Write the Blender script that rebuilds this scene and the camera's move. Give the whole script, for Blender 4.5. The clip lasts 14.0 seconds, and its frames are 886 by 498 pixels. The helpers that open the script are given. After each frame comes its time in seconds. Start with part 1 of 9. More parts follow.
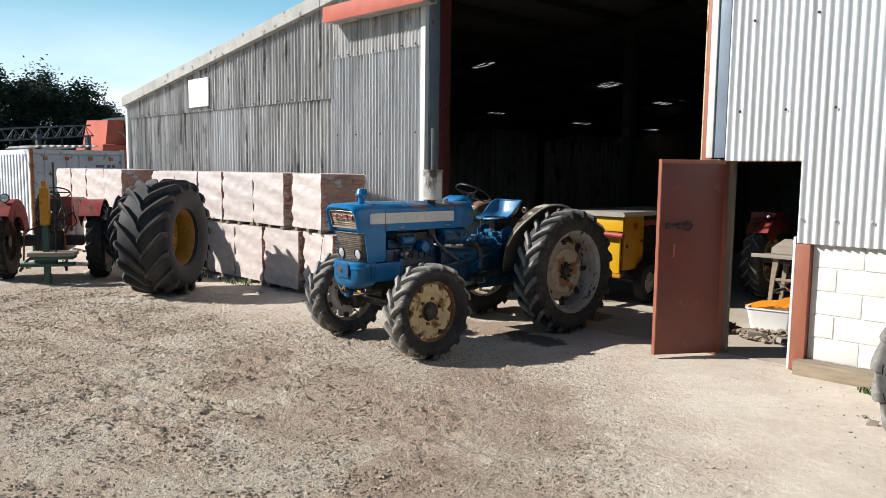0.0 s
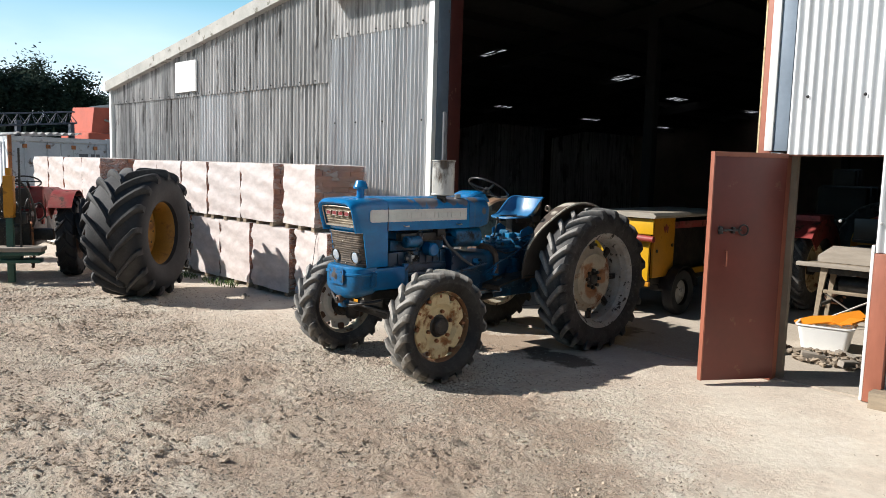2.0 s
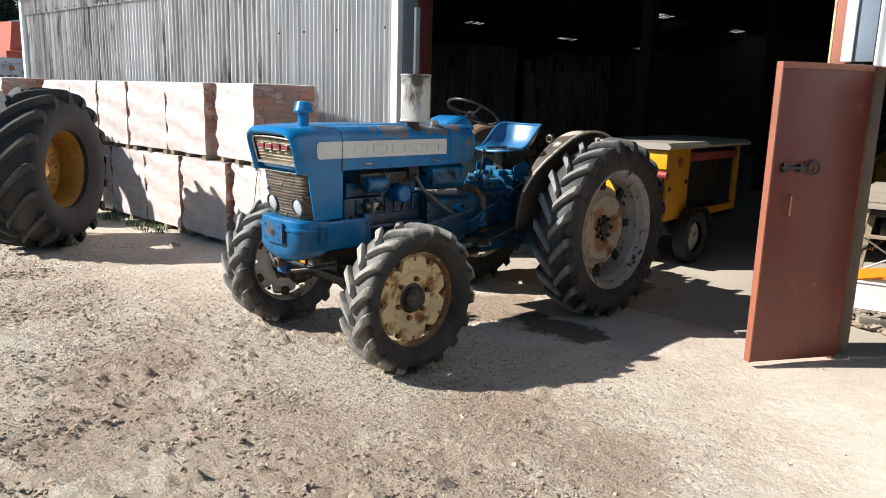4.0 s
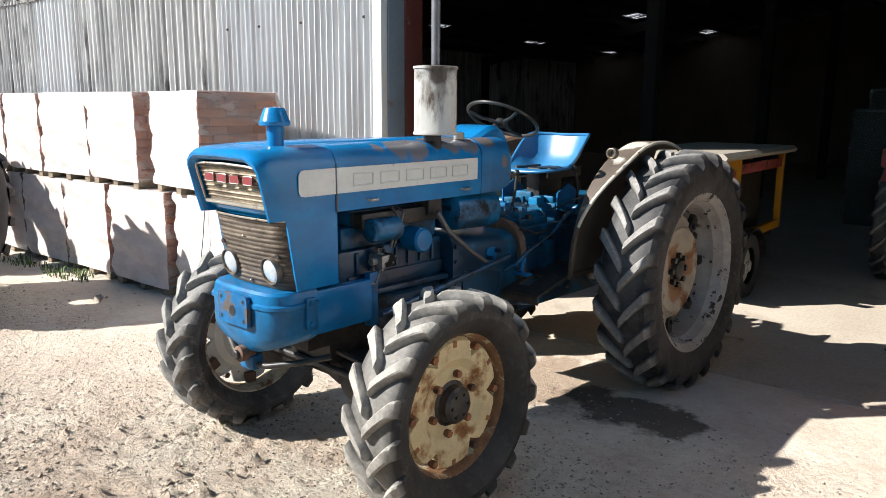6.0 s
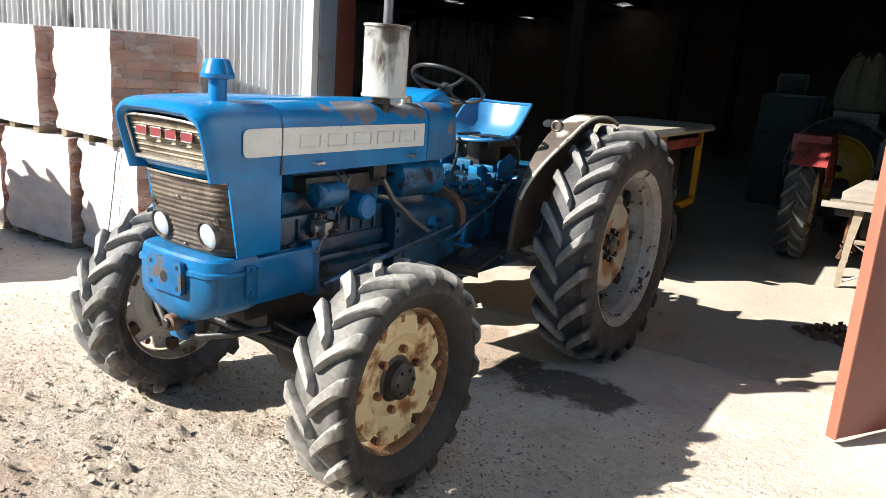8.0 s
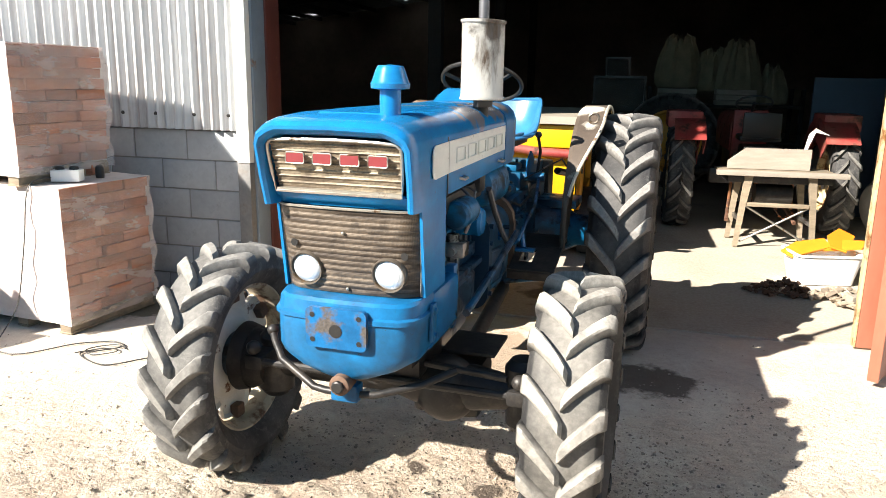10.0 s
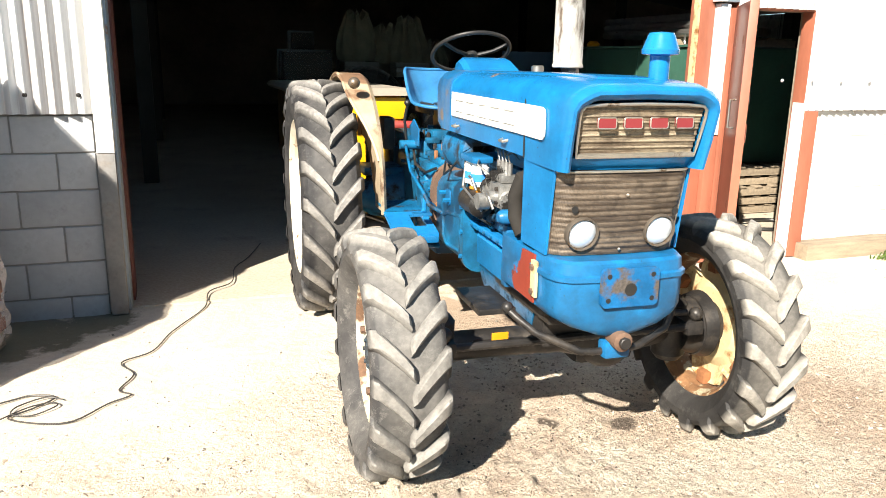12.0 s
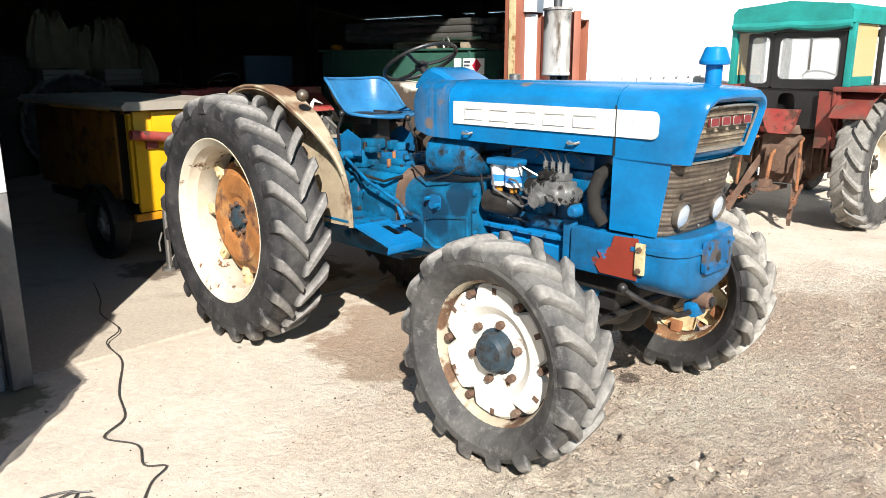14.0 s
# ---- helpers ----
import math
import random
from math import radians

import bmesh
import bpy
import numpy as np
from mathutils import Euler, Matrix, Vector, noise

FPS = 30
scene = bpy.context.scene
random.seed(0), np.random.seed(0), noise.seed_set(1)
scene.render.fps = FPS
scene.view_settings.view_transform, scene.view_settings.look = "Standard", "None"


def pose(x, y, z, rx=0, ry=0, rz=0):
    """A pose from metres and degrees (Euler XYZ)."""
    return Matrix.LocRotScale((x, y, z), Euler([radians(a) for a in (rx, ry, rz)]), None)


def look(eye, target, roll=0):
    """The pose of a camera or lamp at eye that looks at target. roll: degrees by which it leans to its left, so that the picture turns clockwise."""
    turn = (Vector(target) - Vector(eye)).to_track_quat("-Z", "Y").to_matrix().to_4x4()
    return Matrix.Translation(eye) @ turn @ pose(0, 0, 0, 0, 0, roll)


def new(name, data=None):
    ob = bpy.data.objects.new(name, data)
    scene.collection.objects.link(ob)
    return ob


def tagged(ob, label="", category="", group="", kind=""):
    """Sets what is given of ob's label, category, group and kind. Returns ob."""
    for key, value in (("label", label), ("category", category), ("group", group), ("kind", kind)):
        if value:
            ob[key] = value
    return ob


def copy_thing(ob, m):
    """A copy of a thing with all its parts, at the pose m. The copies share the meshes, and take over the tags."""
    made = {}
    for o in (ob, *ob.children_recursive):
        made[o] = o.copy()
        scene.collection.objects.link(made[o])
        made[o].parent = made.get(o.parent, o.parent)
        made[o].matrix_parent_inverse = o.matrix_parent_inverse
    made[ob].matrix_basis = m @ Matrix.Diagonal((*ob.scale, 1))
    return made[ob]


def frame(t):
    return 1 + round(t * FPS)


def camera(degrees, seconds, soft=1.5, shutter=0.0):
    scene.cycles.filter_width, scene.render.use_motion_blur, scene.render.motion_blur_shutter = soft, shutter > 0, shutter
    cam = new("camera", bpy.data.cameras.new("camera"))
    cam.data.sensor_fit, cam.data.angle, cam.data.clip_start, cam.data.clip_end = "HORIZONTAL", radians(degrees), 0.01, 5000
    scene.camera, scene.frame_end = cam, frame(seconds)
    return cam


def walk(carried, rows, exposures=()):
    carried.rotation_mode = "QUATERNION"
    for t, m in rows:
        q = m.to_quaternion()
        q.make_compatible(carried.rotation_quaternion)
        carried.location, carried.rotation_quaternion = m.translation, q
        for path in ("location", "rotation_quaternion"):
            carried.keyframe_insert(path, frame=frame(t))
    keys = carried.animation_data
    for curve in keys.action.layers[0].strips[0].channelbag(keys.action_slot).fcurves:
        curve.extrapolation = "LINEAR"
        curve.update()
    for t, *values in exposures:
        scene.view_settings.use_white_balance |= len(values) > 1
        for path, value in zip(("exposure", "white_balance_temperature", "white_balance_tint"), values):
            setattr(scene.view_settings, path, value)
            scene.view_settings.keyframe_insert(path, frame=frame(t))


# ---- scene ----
cam = camera(61.0, 14.0, 0.4)
PATH = [
    (0, (8.083, -7.555, 1.893), (6.665, -6.16, 1.686), 0.7),
    (0.5, (8.009, -7.474, 1.888), (6.567, -6.111, 1.63), 0.6),
    (1, (7.697, -7.268, 1.883), (6.25, -5.91, 1.641), 1.2),
    (1.5, (7.487, -7.081, 1.872), (6.029, -5.736, 1.615), 0.3),
    (2, (7.178, -6.845, 1.825), (5.765, -5.446, 1.612), 1.6),
    (2.5, (6.989, -6.576, 1.813), (5.591, -5.177, 1.517), 0.7),
    (3, (6.636, -6.316, 1.781), (5.257, -4.9, 1.475), -0.5),
    (3.2, (6.498, -6.191, 1.783), (5.147, -4.761, 1.423), 0.3),
    (5.3, (4.945, -4.968, 1.718), (3.635, -3.516, 1.297), 2.0),
    (5.5, (4.787, -4.855, 1.727), (3.478, -3.405, 1.299), 1.9),
    (6, (4.498, -4.75, 1.708), (3.267, -3.218, 1.337), 0.4),
    (6.5, (4.412, -4.694, 1.731), (3.201, -3.151, 1.339), 2.1),
    (7, (4.399, -4.657, 1.726), (3.195, -3.116, 1.306), 1.9),
    (7.5, (4.4, -4.708, 1.729), (3.246, -3.13, 1.307), 2.7),
    (7.7, (4.361, -4.734, 1.728), (3.271, -3.115, 1.29), 3.4),
    (9.8, (3.005, -4.919, 1.754), (2.358, -3.102, 1.226), 4.0),
    (10, (2.743, -5.085, 1.673), (2.286, -3.19, 1.223), 1.0),
    (10.5, (2.187, -5.132, 1.691), (1.891, -3.202, 1.26), -0.4),
    (11, (1.599, -5.179, 1.665), (1.559, -3.234, 1.202), 1.4),
    (11.5, (0.968, -5.097, 1.623), (1.361, -3.191, 1.163), 1.5),
    (12, (0.43, -4.995, 1.602), (1.078, -3.167, 1.112), 1.0),
    (12.5, (-0.072, -4.78, 1.579), (0.792, -3.037, 1.115), 1.2),
    (13, (-0.457, -4.547, 1.6), (0.728, -2.992, 1.176), -0.1),
    (13.5, (-0.86, -4.348, 1.636), (0.444, -2.921, 1.123), 1.2),
    (14, (-1.159, -4.11, 1.64), (0.268, -2.794, 1.157), -0.0),
]
EXPOSURES = [(0, 0.45, 6500, 10), (1.5, 0.50, 6500, 10), (3, 0.72, 6500, 10), (5.5, 1.06, 6450, 10), (6.5, 1.27, 6450, 10), (7.5, 1.34, 6500, 10), (10, 1.62, 6900, 10), (11, 1.70, 7150, 10), (12.5, 1.36, 7150, 10), (14, 0.98, 6600, 10)]
walk(cam, [(t, look(eye, target, roll)) for t, eye, target, roll in PATH], EXPOSURES)

# ---- world ----
SUN_FROM = Vector((-0.68, -0.73, 0.70)).normalized()
world = bpy.data.worlds.new("sky")
scene.world = world
world.use_nodes = True
wn, wl = world.node_tree.nodes, world.node_tree.links
wn.clear()
sky = wn.new("ShaderNodeTexSky")
sky.sky_type = "NISHITA"
sky.sun_disc = False
sky.sun_elevation = radians(35)
sky.sun_rotation = math.atan2(-0.68, -0.73)
sky.air_density, sky.dust_density = 1.0, 0.3
coord = wn.new("ShaderNodeTexCoord")
height = wn.new("ShaderNodeSeparateXYZ")
fade = wn.new("ShaderNodeMapRange")
fade.interpolation_type = "SMOOTHSTEP"
fade.inputs["From Min"].default_value, fade.inputs["From Max"].default_value = 0.21, 0.07
stretch = wn.new("ShaderNodeMapping")
stretch.inputs["Scale"].default_value = (1.2, 1.2, 4.0)
haze = wn.new("ShaderNodeTexNoise")
haze.inputs["Scale"].default_value = 1.7
haze.inputs["Detail"].default_value = 7
band = wn.new("ShaderNodeMapRange")
band.inputs["From Min"].default_value, band.inputs["From Max"].default_value = 0.36, 0.66
band.inputs["To Min"].default_value, band.inputs["To Max"].default_value = 0.35, 1.0
veil = wn.new("ShaderNodeMath")
veil.operation = "MULTIPLY"
cloud = wn.new("ShaderNodeMixRGB")
cloud.inputs[2].default_value = (18.5, 20.5, 22.5, 1)
back = wn.new("ShaderNodeBackground")
back.inputs["Strength"].default_value = 0.05
sky_out = wn.new("ShaderNodeOutputWorld")
wl.new(coord.outputs["Generated"], height.inputs["Vector"])
wl.new(height.outputs["Z"], fade.inputs["Value"])
wl.new(coord.outputs["Generated"], stretch.inputs["Vector"])
wl.new(stretch.outputs["Vector"], haze.inputs["Vector"])
wl.new(haze.outputs["Fac"], band.inputs["Value"])
wl.new(band.outputs["Result"], veil.inputs[0])
wl.new(fade.outputs["Result"], veil.inputs[1])
glow_dot = wn.new("ShaderNodeVectorMath")
glow_dot.operation = "DOT_PRODUCT"
glow_dot.inputs[1].default_value = (-0.73, -0.68, 0.0)
glow = wn.new("ShaderNodeMapRange")
glow.inputs["From Min"].default_value, glow.inputs["From Max"].default_value = -0.3, 0.15
glow.inputs["To Min"].default_value, glow.inputs["To Max"].default_value = 0.30, 1.0
sunward = wn.new("ShaderNodeMath")
sunward.operation = "MULTIPLY"
wl.new(coord.outputs["Generated"], glow_dot.inputs[0])
wl.new(glow_dot.outputs["Value"], glow.inputs["Value"])
wl.new(glow.outputs["Result"], sunward.inputs[0])
wl.new(veil.outputs[0], sunward.inputs[1])
wl.new(sunward.outputs[0], cloud.inputs[0])
clear = wn.new("ShaderNodeMixRGB")
clear.blend_type = "MULTIPLY"
clear.inputs[0].default_value = 1.0
clear.inputs[2].default_value = (0.64, 0.82, 0.95, 1)
wl.new(sky.outputs["Color"], clear.inputs[1])
low_air = wn.new("ShaderNodeMapRange")
low_air.interpolation_type = "SMOOTHSTEP"
low_air.inputs["From Min"].default_value, low_air.inputs["From Max"].default_value = 0.50, 0.16
wl.new(height.outputs["Z"], low_air.inputs["Value"])
cyan = wn.new("ShaderNodeMixRGB")
cyan.inputs[2].default_value = (4.4, 9.4, 12.4, 1)
wl.new(low_air.outputs["Result"], cyan.inputs[0])
wl.new(clear.outputs["Color"], cyan.inputs[1])
wl.new(cyan.outputs["Color"], cloud.inputs[1])
wl.new(cloud.outputs["Color"], back.inputs["Color"])
wl.new(back.outputs["Background"], sky_out.inputs["Surface"])
sun_data = bpy.data.lights.new("sun", "SUN")
sun_data.energy, sun_data.angle, sun_data.color = 5.0, radians(0.53), (1.0, 0.965, 0.91)
sun = new("sun", sun_data)
sun.matrix_world = look((-20, -22, 21), (-20 - SUN_FROM.x, -22 - SUN_FROM.y, 21 - SUN_FROM.z))


# ---- materials ----
def shader(name):
    m = bpy.data.materials.new(name)
    m.use_nodes = True
    n, l = m.node_tree.nodes, m.node_tree.links
    return m, n, l, n["Principled BSDF"]


def noise_node(n, l, vec, scale, detail=4.0, rough=0.55):
    t = n.new("ShaderNodeTexNoise")
    t.inputs["Scale"].default_value, t.inputs["Detail"].default_value, t.inputs["Roughness"].default_value = scale, detail, rough
    l.new(vec, t.inputs["Vector"])
    return t.outputs["Fac"]


def ramp_node(n, l, fac, stops):
    r = n.new("ShaderNodeValToRGB")
    while len(r.color_ramp.elements) < len(stops):
        r.color_ramp.elements.new(0.5)
    for e, (p, c) in zip(r.color_ramp.elements, stops):
        e.position = p
        e.color = (*c, 1) if len(c) == 3 else c
    l.new(fac, r.inputs["Fac"])
    return r.outputs["Color"]


def mix_node(n, l, fac, a, b, kind="MIX"):
    x = n.new("ShaderNodeMixRGB")
    x.blend_type = kind
    for i, v in ((0, fac), (1, a), (2, b)):
        if isinstance(v, (int, float)):
            x.inputs[i].default_value = v
        elif isinstance(v, tuple):
            x.inputs[i].default_value = (*v, 1)
        else:
            l.new(v, x.inputs[i])
    return x.outputs["Color"]


def bump_node(n, l, bsdf, height, strength, dist):
    b = n.new("ShaderNodeBump")
    b.inputs["Strength"].default_value, b.inputs["Distance"].default_value = strength, dist
    l.new(height, b.inputs["Height"])
    l.new(b.outputs["Normal"], bsdf.inputs["Normal"])


def math_node(n, l, op, a, b_):
    k = n.new("ShaderNodeMath")
    k.operation = op
    for i, q in ((0, a), (1, b_)):
        if isinstance(q, (int, float)):
            k.inputs[i].default_value = q
        else:
            l.new(q, k.inputs[i])
    return k.outputs[0]


def stain_shade_mask(n, l, v, spots, most=0.85):
    """Ragged-edged blotches round the given centres: spills, rust and painted-in shade."""
    ragged = noise_node(n, l, v, 5.0, 8, 0.65)
    total = None
    for *at, r in spots:
        d = n.new("ShaderNodeVectorMath")
        d.operation = "DISTANCE"
        l.new(v, d.inputs[0])
        d.inputs[1].default_value = (*at, 0) if len(at) == 2 else tuple(at)
        k = n.new("ShaderNodeMath")
        k.operation = "MULTIPLY_ADD"
        l.new(d.outputs["Value"], k.inputs[0])
        k.inputs[1].default_value = -0.5 / r
        l.new(ragged, k.inputs[2])
        c = n.new("ShaderNodeMapRange")
        c.inputs["From Min"].default_value, c.inputs["From Max"].default_value, c.inputs["To Max"].default_value = -0.02, 0.12, most
        l.new(k.outputs[0], c.inputs["Value"])
        if total is None:
            total = c.outputs["Result"]
        else:
            mx = n.new("ShaderNodeMath")
            mx.operation = "MAXIMUM"
            l.new(total, mx.inputs[0])
            l.new(c.outputs["Result"], mx.inputs[1])
            total = mx.outputs[0]
    return total


def surface(name, base, rough=0.6, metal=0.0, vary=0.25, scale=6.0, wear=None, wear_at=0.62, wear_soft=0.04, wear_scale=5.0,
            bump=0.15, bump_scale=60.0, bump_dist=0.004, dust=None, dust_at=0.5, random_tint=0.0, squash=(1, 1, 1), spots=(), spot=(0.12, 0.06, 0.04), spot_most=0.9, streak=None, shine=0.5, grime=0.0):
    """Paint, metal, timber, rubber: two scales of tone, worn patches, dust and fine relief, all in metres."""
    m, n, l, b = shader(name)
    tc = n.new("ShaderNodeTexCoord")
    mp = n.new("ShaderNodeMapping")
    mp.inputs["Scale"].default_value = squash
    l.new(tc.outputs["Object"], mp.inputs["Vector"])
    v = mp.outputs["Vector"]
    lo = tuple(c * (1 - vary) for c in base)
    hi = tuple(min(1.0, c * (1 + vary * 0.6)) for c in base)
    col = ramp_node(n, l, noise_node(n, l, v, scale, 6), [(0.3, lo), (0.7, hi)])
    fine = noise_node(n, l, v, scale * 9, 4)
    col = mix_node(n, l, 0.25, col, ramp_node(n, l, fine, [(0.3, lo), (0.7, hi)]))
    if dust:
        d = noise_node(n, l, v, scale * 0.7, 7, 0.65)
        col = mix_node(n, l, ramp_node(n, l, d, [(dust_at - 0.12, (0, 0, 0)), (dust_at + 0.2, (0.75, 0.75, 0.75))]), col, dust)
    if grime:
        smear = n.new("ShaderNodeMapping")
        smear.inputs["Scale"].default_value = (3.2, 1.5, 4.5)
        l.new(tc.outputs["Object"], smear.inputs["Vector"])
        g1 = noise_node(n, l, smear.outputs["Vector"], 1.6, 9, 0.72)
        col = mix_node(n, l, ramp_node(n, l, g1, [(0.42, (0, 0, 0)), (0.70, (grime, grime, grime))]), col, tuple(c * 0.28 + 0.012 for c in base))
        g2 = noise_node(n, l, v, 55, 6, 0.75)
        col = mix_node(n, l, ramp_node(n, l, g2, [(0.63, (0, 0, 0)), (0.69, (0.8, 0.8, 0.8))]), col, (0.05, 0.04, 0.035))
    if streak:
        sp_ = n.new("ShaderNodeMapping")
        sp_.inputs["Scale"].default_value = (11, 11, 0.35)
        l.new(tc.outputs["Object"], sp_.inputs["Vector"])
        run_ = noise_node(n, l, sp_.outputs["Vector"], 1.0, 7, 0.68)
        col = mix_node(n, l, ramp_node(n, l, run_, [(0.47, (0, 0, 0)), (0.72, (streak[3], streak[3], streak[3]))]), col, streak[:3])
    if spots:
        col = mix_node(n, l, stain_shade_mask(n, l, tc.outputs["Object"], spots, spot_most), col, spot)
    if wear:
        w = noise_node(n, l, v, wear_scale, 8, 0.62)
        wm = ramp_node(n, l, w, [(wear_at, (0, 0, 0)), (wear_at + wear_soft, (1, 1, 1))])
        wc = ramp_node(n, l, fine, [(0.3, tuple(c * 0.55 for c in wear)), (0.7, wear)])
        col = mix_node(n, l, wm, col, wc)
        rr = n.new("ShaderNodeMapRange")
        rr.inputs["To Min"].default_value, rr.inputs["To Max"].default_value = rough, 0.85
        l.new(wm, rr.inputs["Value"])
        l.new(rr.outputs["Result"], b.inputs["Roughness"])
    else:
        b.inputs["Roughness"].default_value = rough
    if random_tint:
        oi = n.new("ShaderNodeObjectInfo")
        geo = n.new("ShaderNodeNewGeometry")
        ad = n.new("ShaderNodeMath")
        ad.operation = "ADD"
        l.new(oi.outputs["Random"], ad.inputs[0])
        l.new(geo.outputs["Random Per Island"], ad.inputs[1])
        fr = n.new("ShaderNodeMath")
        fr.operation = "FRACT"
        l.new(ad.outputs[0], fr.inputs[0])
        t = ramp_node(n, l, fr.outputs[0], [(0, tuple(1 - random_tint for _ in range(3))), (1, (1, 1, 1))])
        col = mix_node(n, l, 1.0, col, t, "MULTIPLY")
    l.new(col, b.inputs["Base Color"])
    b.inputs["Metallic"].default_value = metal
    b.inputs["Specular IOR Level"].default_value = shine
    if bump:
        bump_node(n, l, b, noise_node(n, l, v, bump_scale, 5), bump, bump_dist)
    return m


def mesh_sheet(name, light, dark):
    """Pressed perforated sheet: fine rows of holes, dirt lying in bands along the ribs."""
    m, n, l, b = shader(name)
    tc = n.new("ShaderNodeTexCoord")
    v = tc.outputs["Object"]
    mp = n.new("ShaderNodeMapping")
    mp.inputs["Scale"].default_value = (2.2, 2.2, 26)
    l.new(v, mp.inputs["Vector"])
    bands = noise_node(n, l, mp.outputs["Vector"], 1.6, 6, 0.62)
    col = ramp_node(n, l, bands, [(0.38, dark), (0.56, light), (0.72, tuple(min(1.0, c * 1.5) for c in light))])
    col = mix_node(n, l, ramp_node(n, l, noise_node(n, l, v, 22, 7, 0.65), [(0.48, (0, 0, 0)), (0.66, (0.7, 0.7, 0.7))]), col, tuple(c * 0.6 for c in dark))
    flat = n.new("ShaderNodeMapping")
    flat.inputs["Scale"].default_value = (1, 0.0, 1)
    l.new(v, flat.inputs["Vector"])
    vor = n.new("ShaderNodeTexVoronoi")
    vor.inputs["Scale"].default_value = 230
    vor.inputs["Randomness"].default_value = 0.15
    l.new(flat.outputs["Vector"], vor.inputs["Vector"])
    holes = ramp_node(n, l, vor.outputs["Distance"], [(0.22, (1, 1, 1)), (0.40, (0, 0, 0))])
    l.new(mix_node(n, l, mix_node(n, l, 1.0, holes, (0.5, 0.5, 0.5), "MULTIPLY"), col, (0.02, 0.016, 0.013)), b.inputs["Base Color"])
    b.inputs["Roughness"].default_value, b.inputs["Metallic"].default_value = 0.55, 0.25
    bump_node(n, l, b, vor.outputs["Distance"], 0.3, 0.003)
    return m


BLUE = surface("blue_paint", (0.002, 0.178, 0.445), 0.26, vary=0.25, scale=5, wear=(0.12, 0.07, 0.055), wear_at=0.735, wear_scale=9, bump=0.06, bump_scale=14, dust=(0.012, 0.17, 0.37), dust_at=0.62, shine=0.4, grime=0.42)
BONNET = surface("blue_bonnet_paint_rusting", (0.002, 0.178, 0.445), 0.24, vary=0.25, scale=5, wear=(0.12, 0.07, 0.055), wear_at=0.74, wear_scale=9, grime=0.4, bump=0.06, bump_scale=14, dust=(0.012, 0.17, 0.37), dust_at=0.62, shine=0.35, spots=[(0.20, 0.08 + 0.13 * k_, 1.50 + 0.012 * (k_ % 3), 0.045 + 0.02 * (k_ % 3)) for k_ in range(8)] + [(0.1, 0.72, 1.545, 0.13), (0.16, 0.50, 1.54, 0.08), (-0.18, 0.35, 1.53, 0.04), (0.02, 0.15, 1.55, 0.05), (-0.2, 0.82, 1.45, 0.05)], spot=(0.20, 0.15, 0.10), spot_most=0.78)
BLUE_WORN = surface("worn_blue_paint", (0.002, 0.16, 0.39), 0.34, vary=0.4, scale=7, grime=0.5, wear=(0.20, 0.045, 0.03), wear_at=0.665, wear_scale=7, bump=0.12, bump_scale=40, dust=(0.018, 0.05, 0.08), dust_at=0.53, shine=0.35)
# oil in the noise; the spots along x = 0.2 paint in the left flank's shade
BLUE_OILY_SHADED = surface("oily_shaded_blue_castings", (0.002, 0.12, 0.27), 0.3, vary=0.5, scale=10, wear=(0.010, 0.012, 0.014), wear_at=0.50, wear_soft=0.14, wear_scale=9, bump=0.4, bump_scale=30, spots=[(0.20, y_, z_, 0.20) for y_ in (0.0, 0.3, 0.6, 0.95, 1.3, 1.65, 2.0) for z_ in (0.66, 0.9)] + [(0.17, y_, 1.08, 0.12) for y_ in (0.1, 0.45, 0.8)], spot=(0.006, 0.030, 0.062))
RED_LEAD = surface("red_primer_patch", (0.27, 0.040, 0.022), 0.5, vary=0.25, scale=3, wear=(0.002, 0.14, 0.34), wear_at=0.60, wear_scale=3.2, wear_soft=0.02, grime=0.25)
STRIPE = surface("off_white_stripe", (0.70, 0.70, 0.66), 0.45, vary=0.12, scale=4, wear=(0.30, 0.28, 0.24), wear_at=0.68, wear_scale=9, bump=0.05, grime=0.22)
CHROME_WORN = surface("dull_bright_trim", (0.5, 0.47, 0.41), 0.35, 0.8, vary=0.3, wear=(0.16, 0.10, 0.06), wear_at=0.6)
GRILLE = mesh_sheet("weathered_grille_mesh", (0.155, 0.121, 0.09), (0.055, 0.04, 0.03))
GRILLE_DARK = surface("grille_shadow", (0.035, 0.03, 0.025), 0.8, vary=0.3)
EMBLEM_RED = surface("faded_red_emblem", (0.20, 0.028, 0.032), 0.4, vary=0.15)
LENS_RIM = surface("lamp_rim", (0.15, 0.125, 0.10), 0.4, 0.5, wear=(0.14, 0.09, 0.05), wear_at=0.56)


def noise_col(n, l, v, scale):
    t = n.new("ShaderNodeTexNoise")
    t.inputs["Scale"].default_value = scale
    l.new(v, t.inputs["Vector"])
    return t.outputs["Color"]


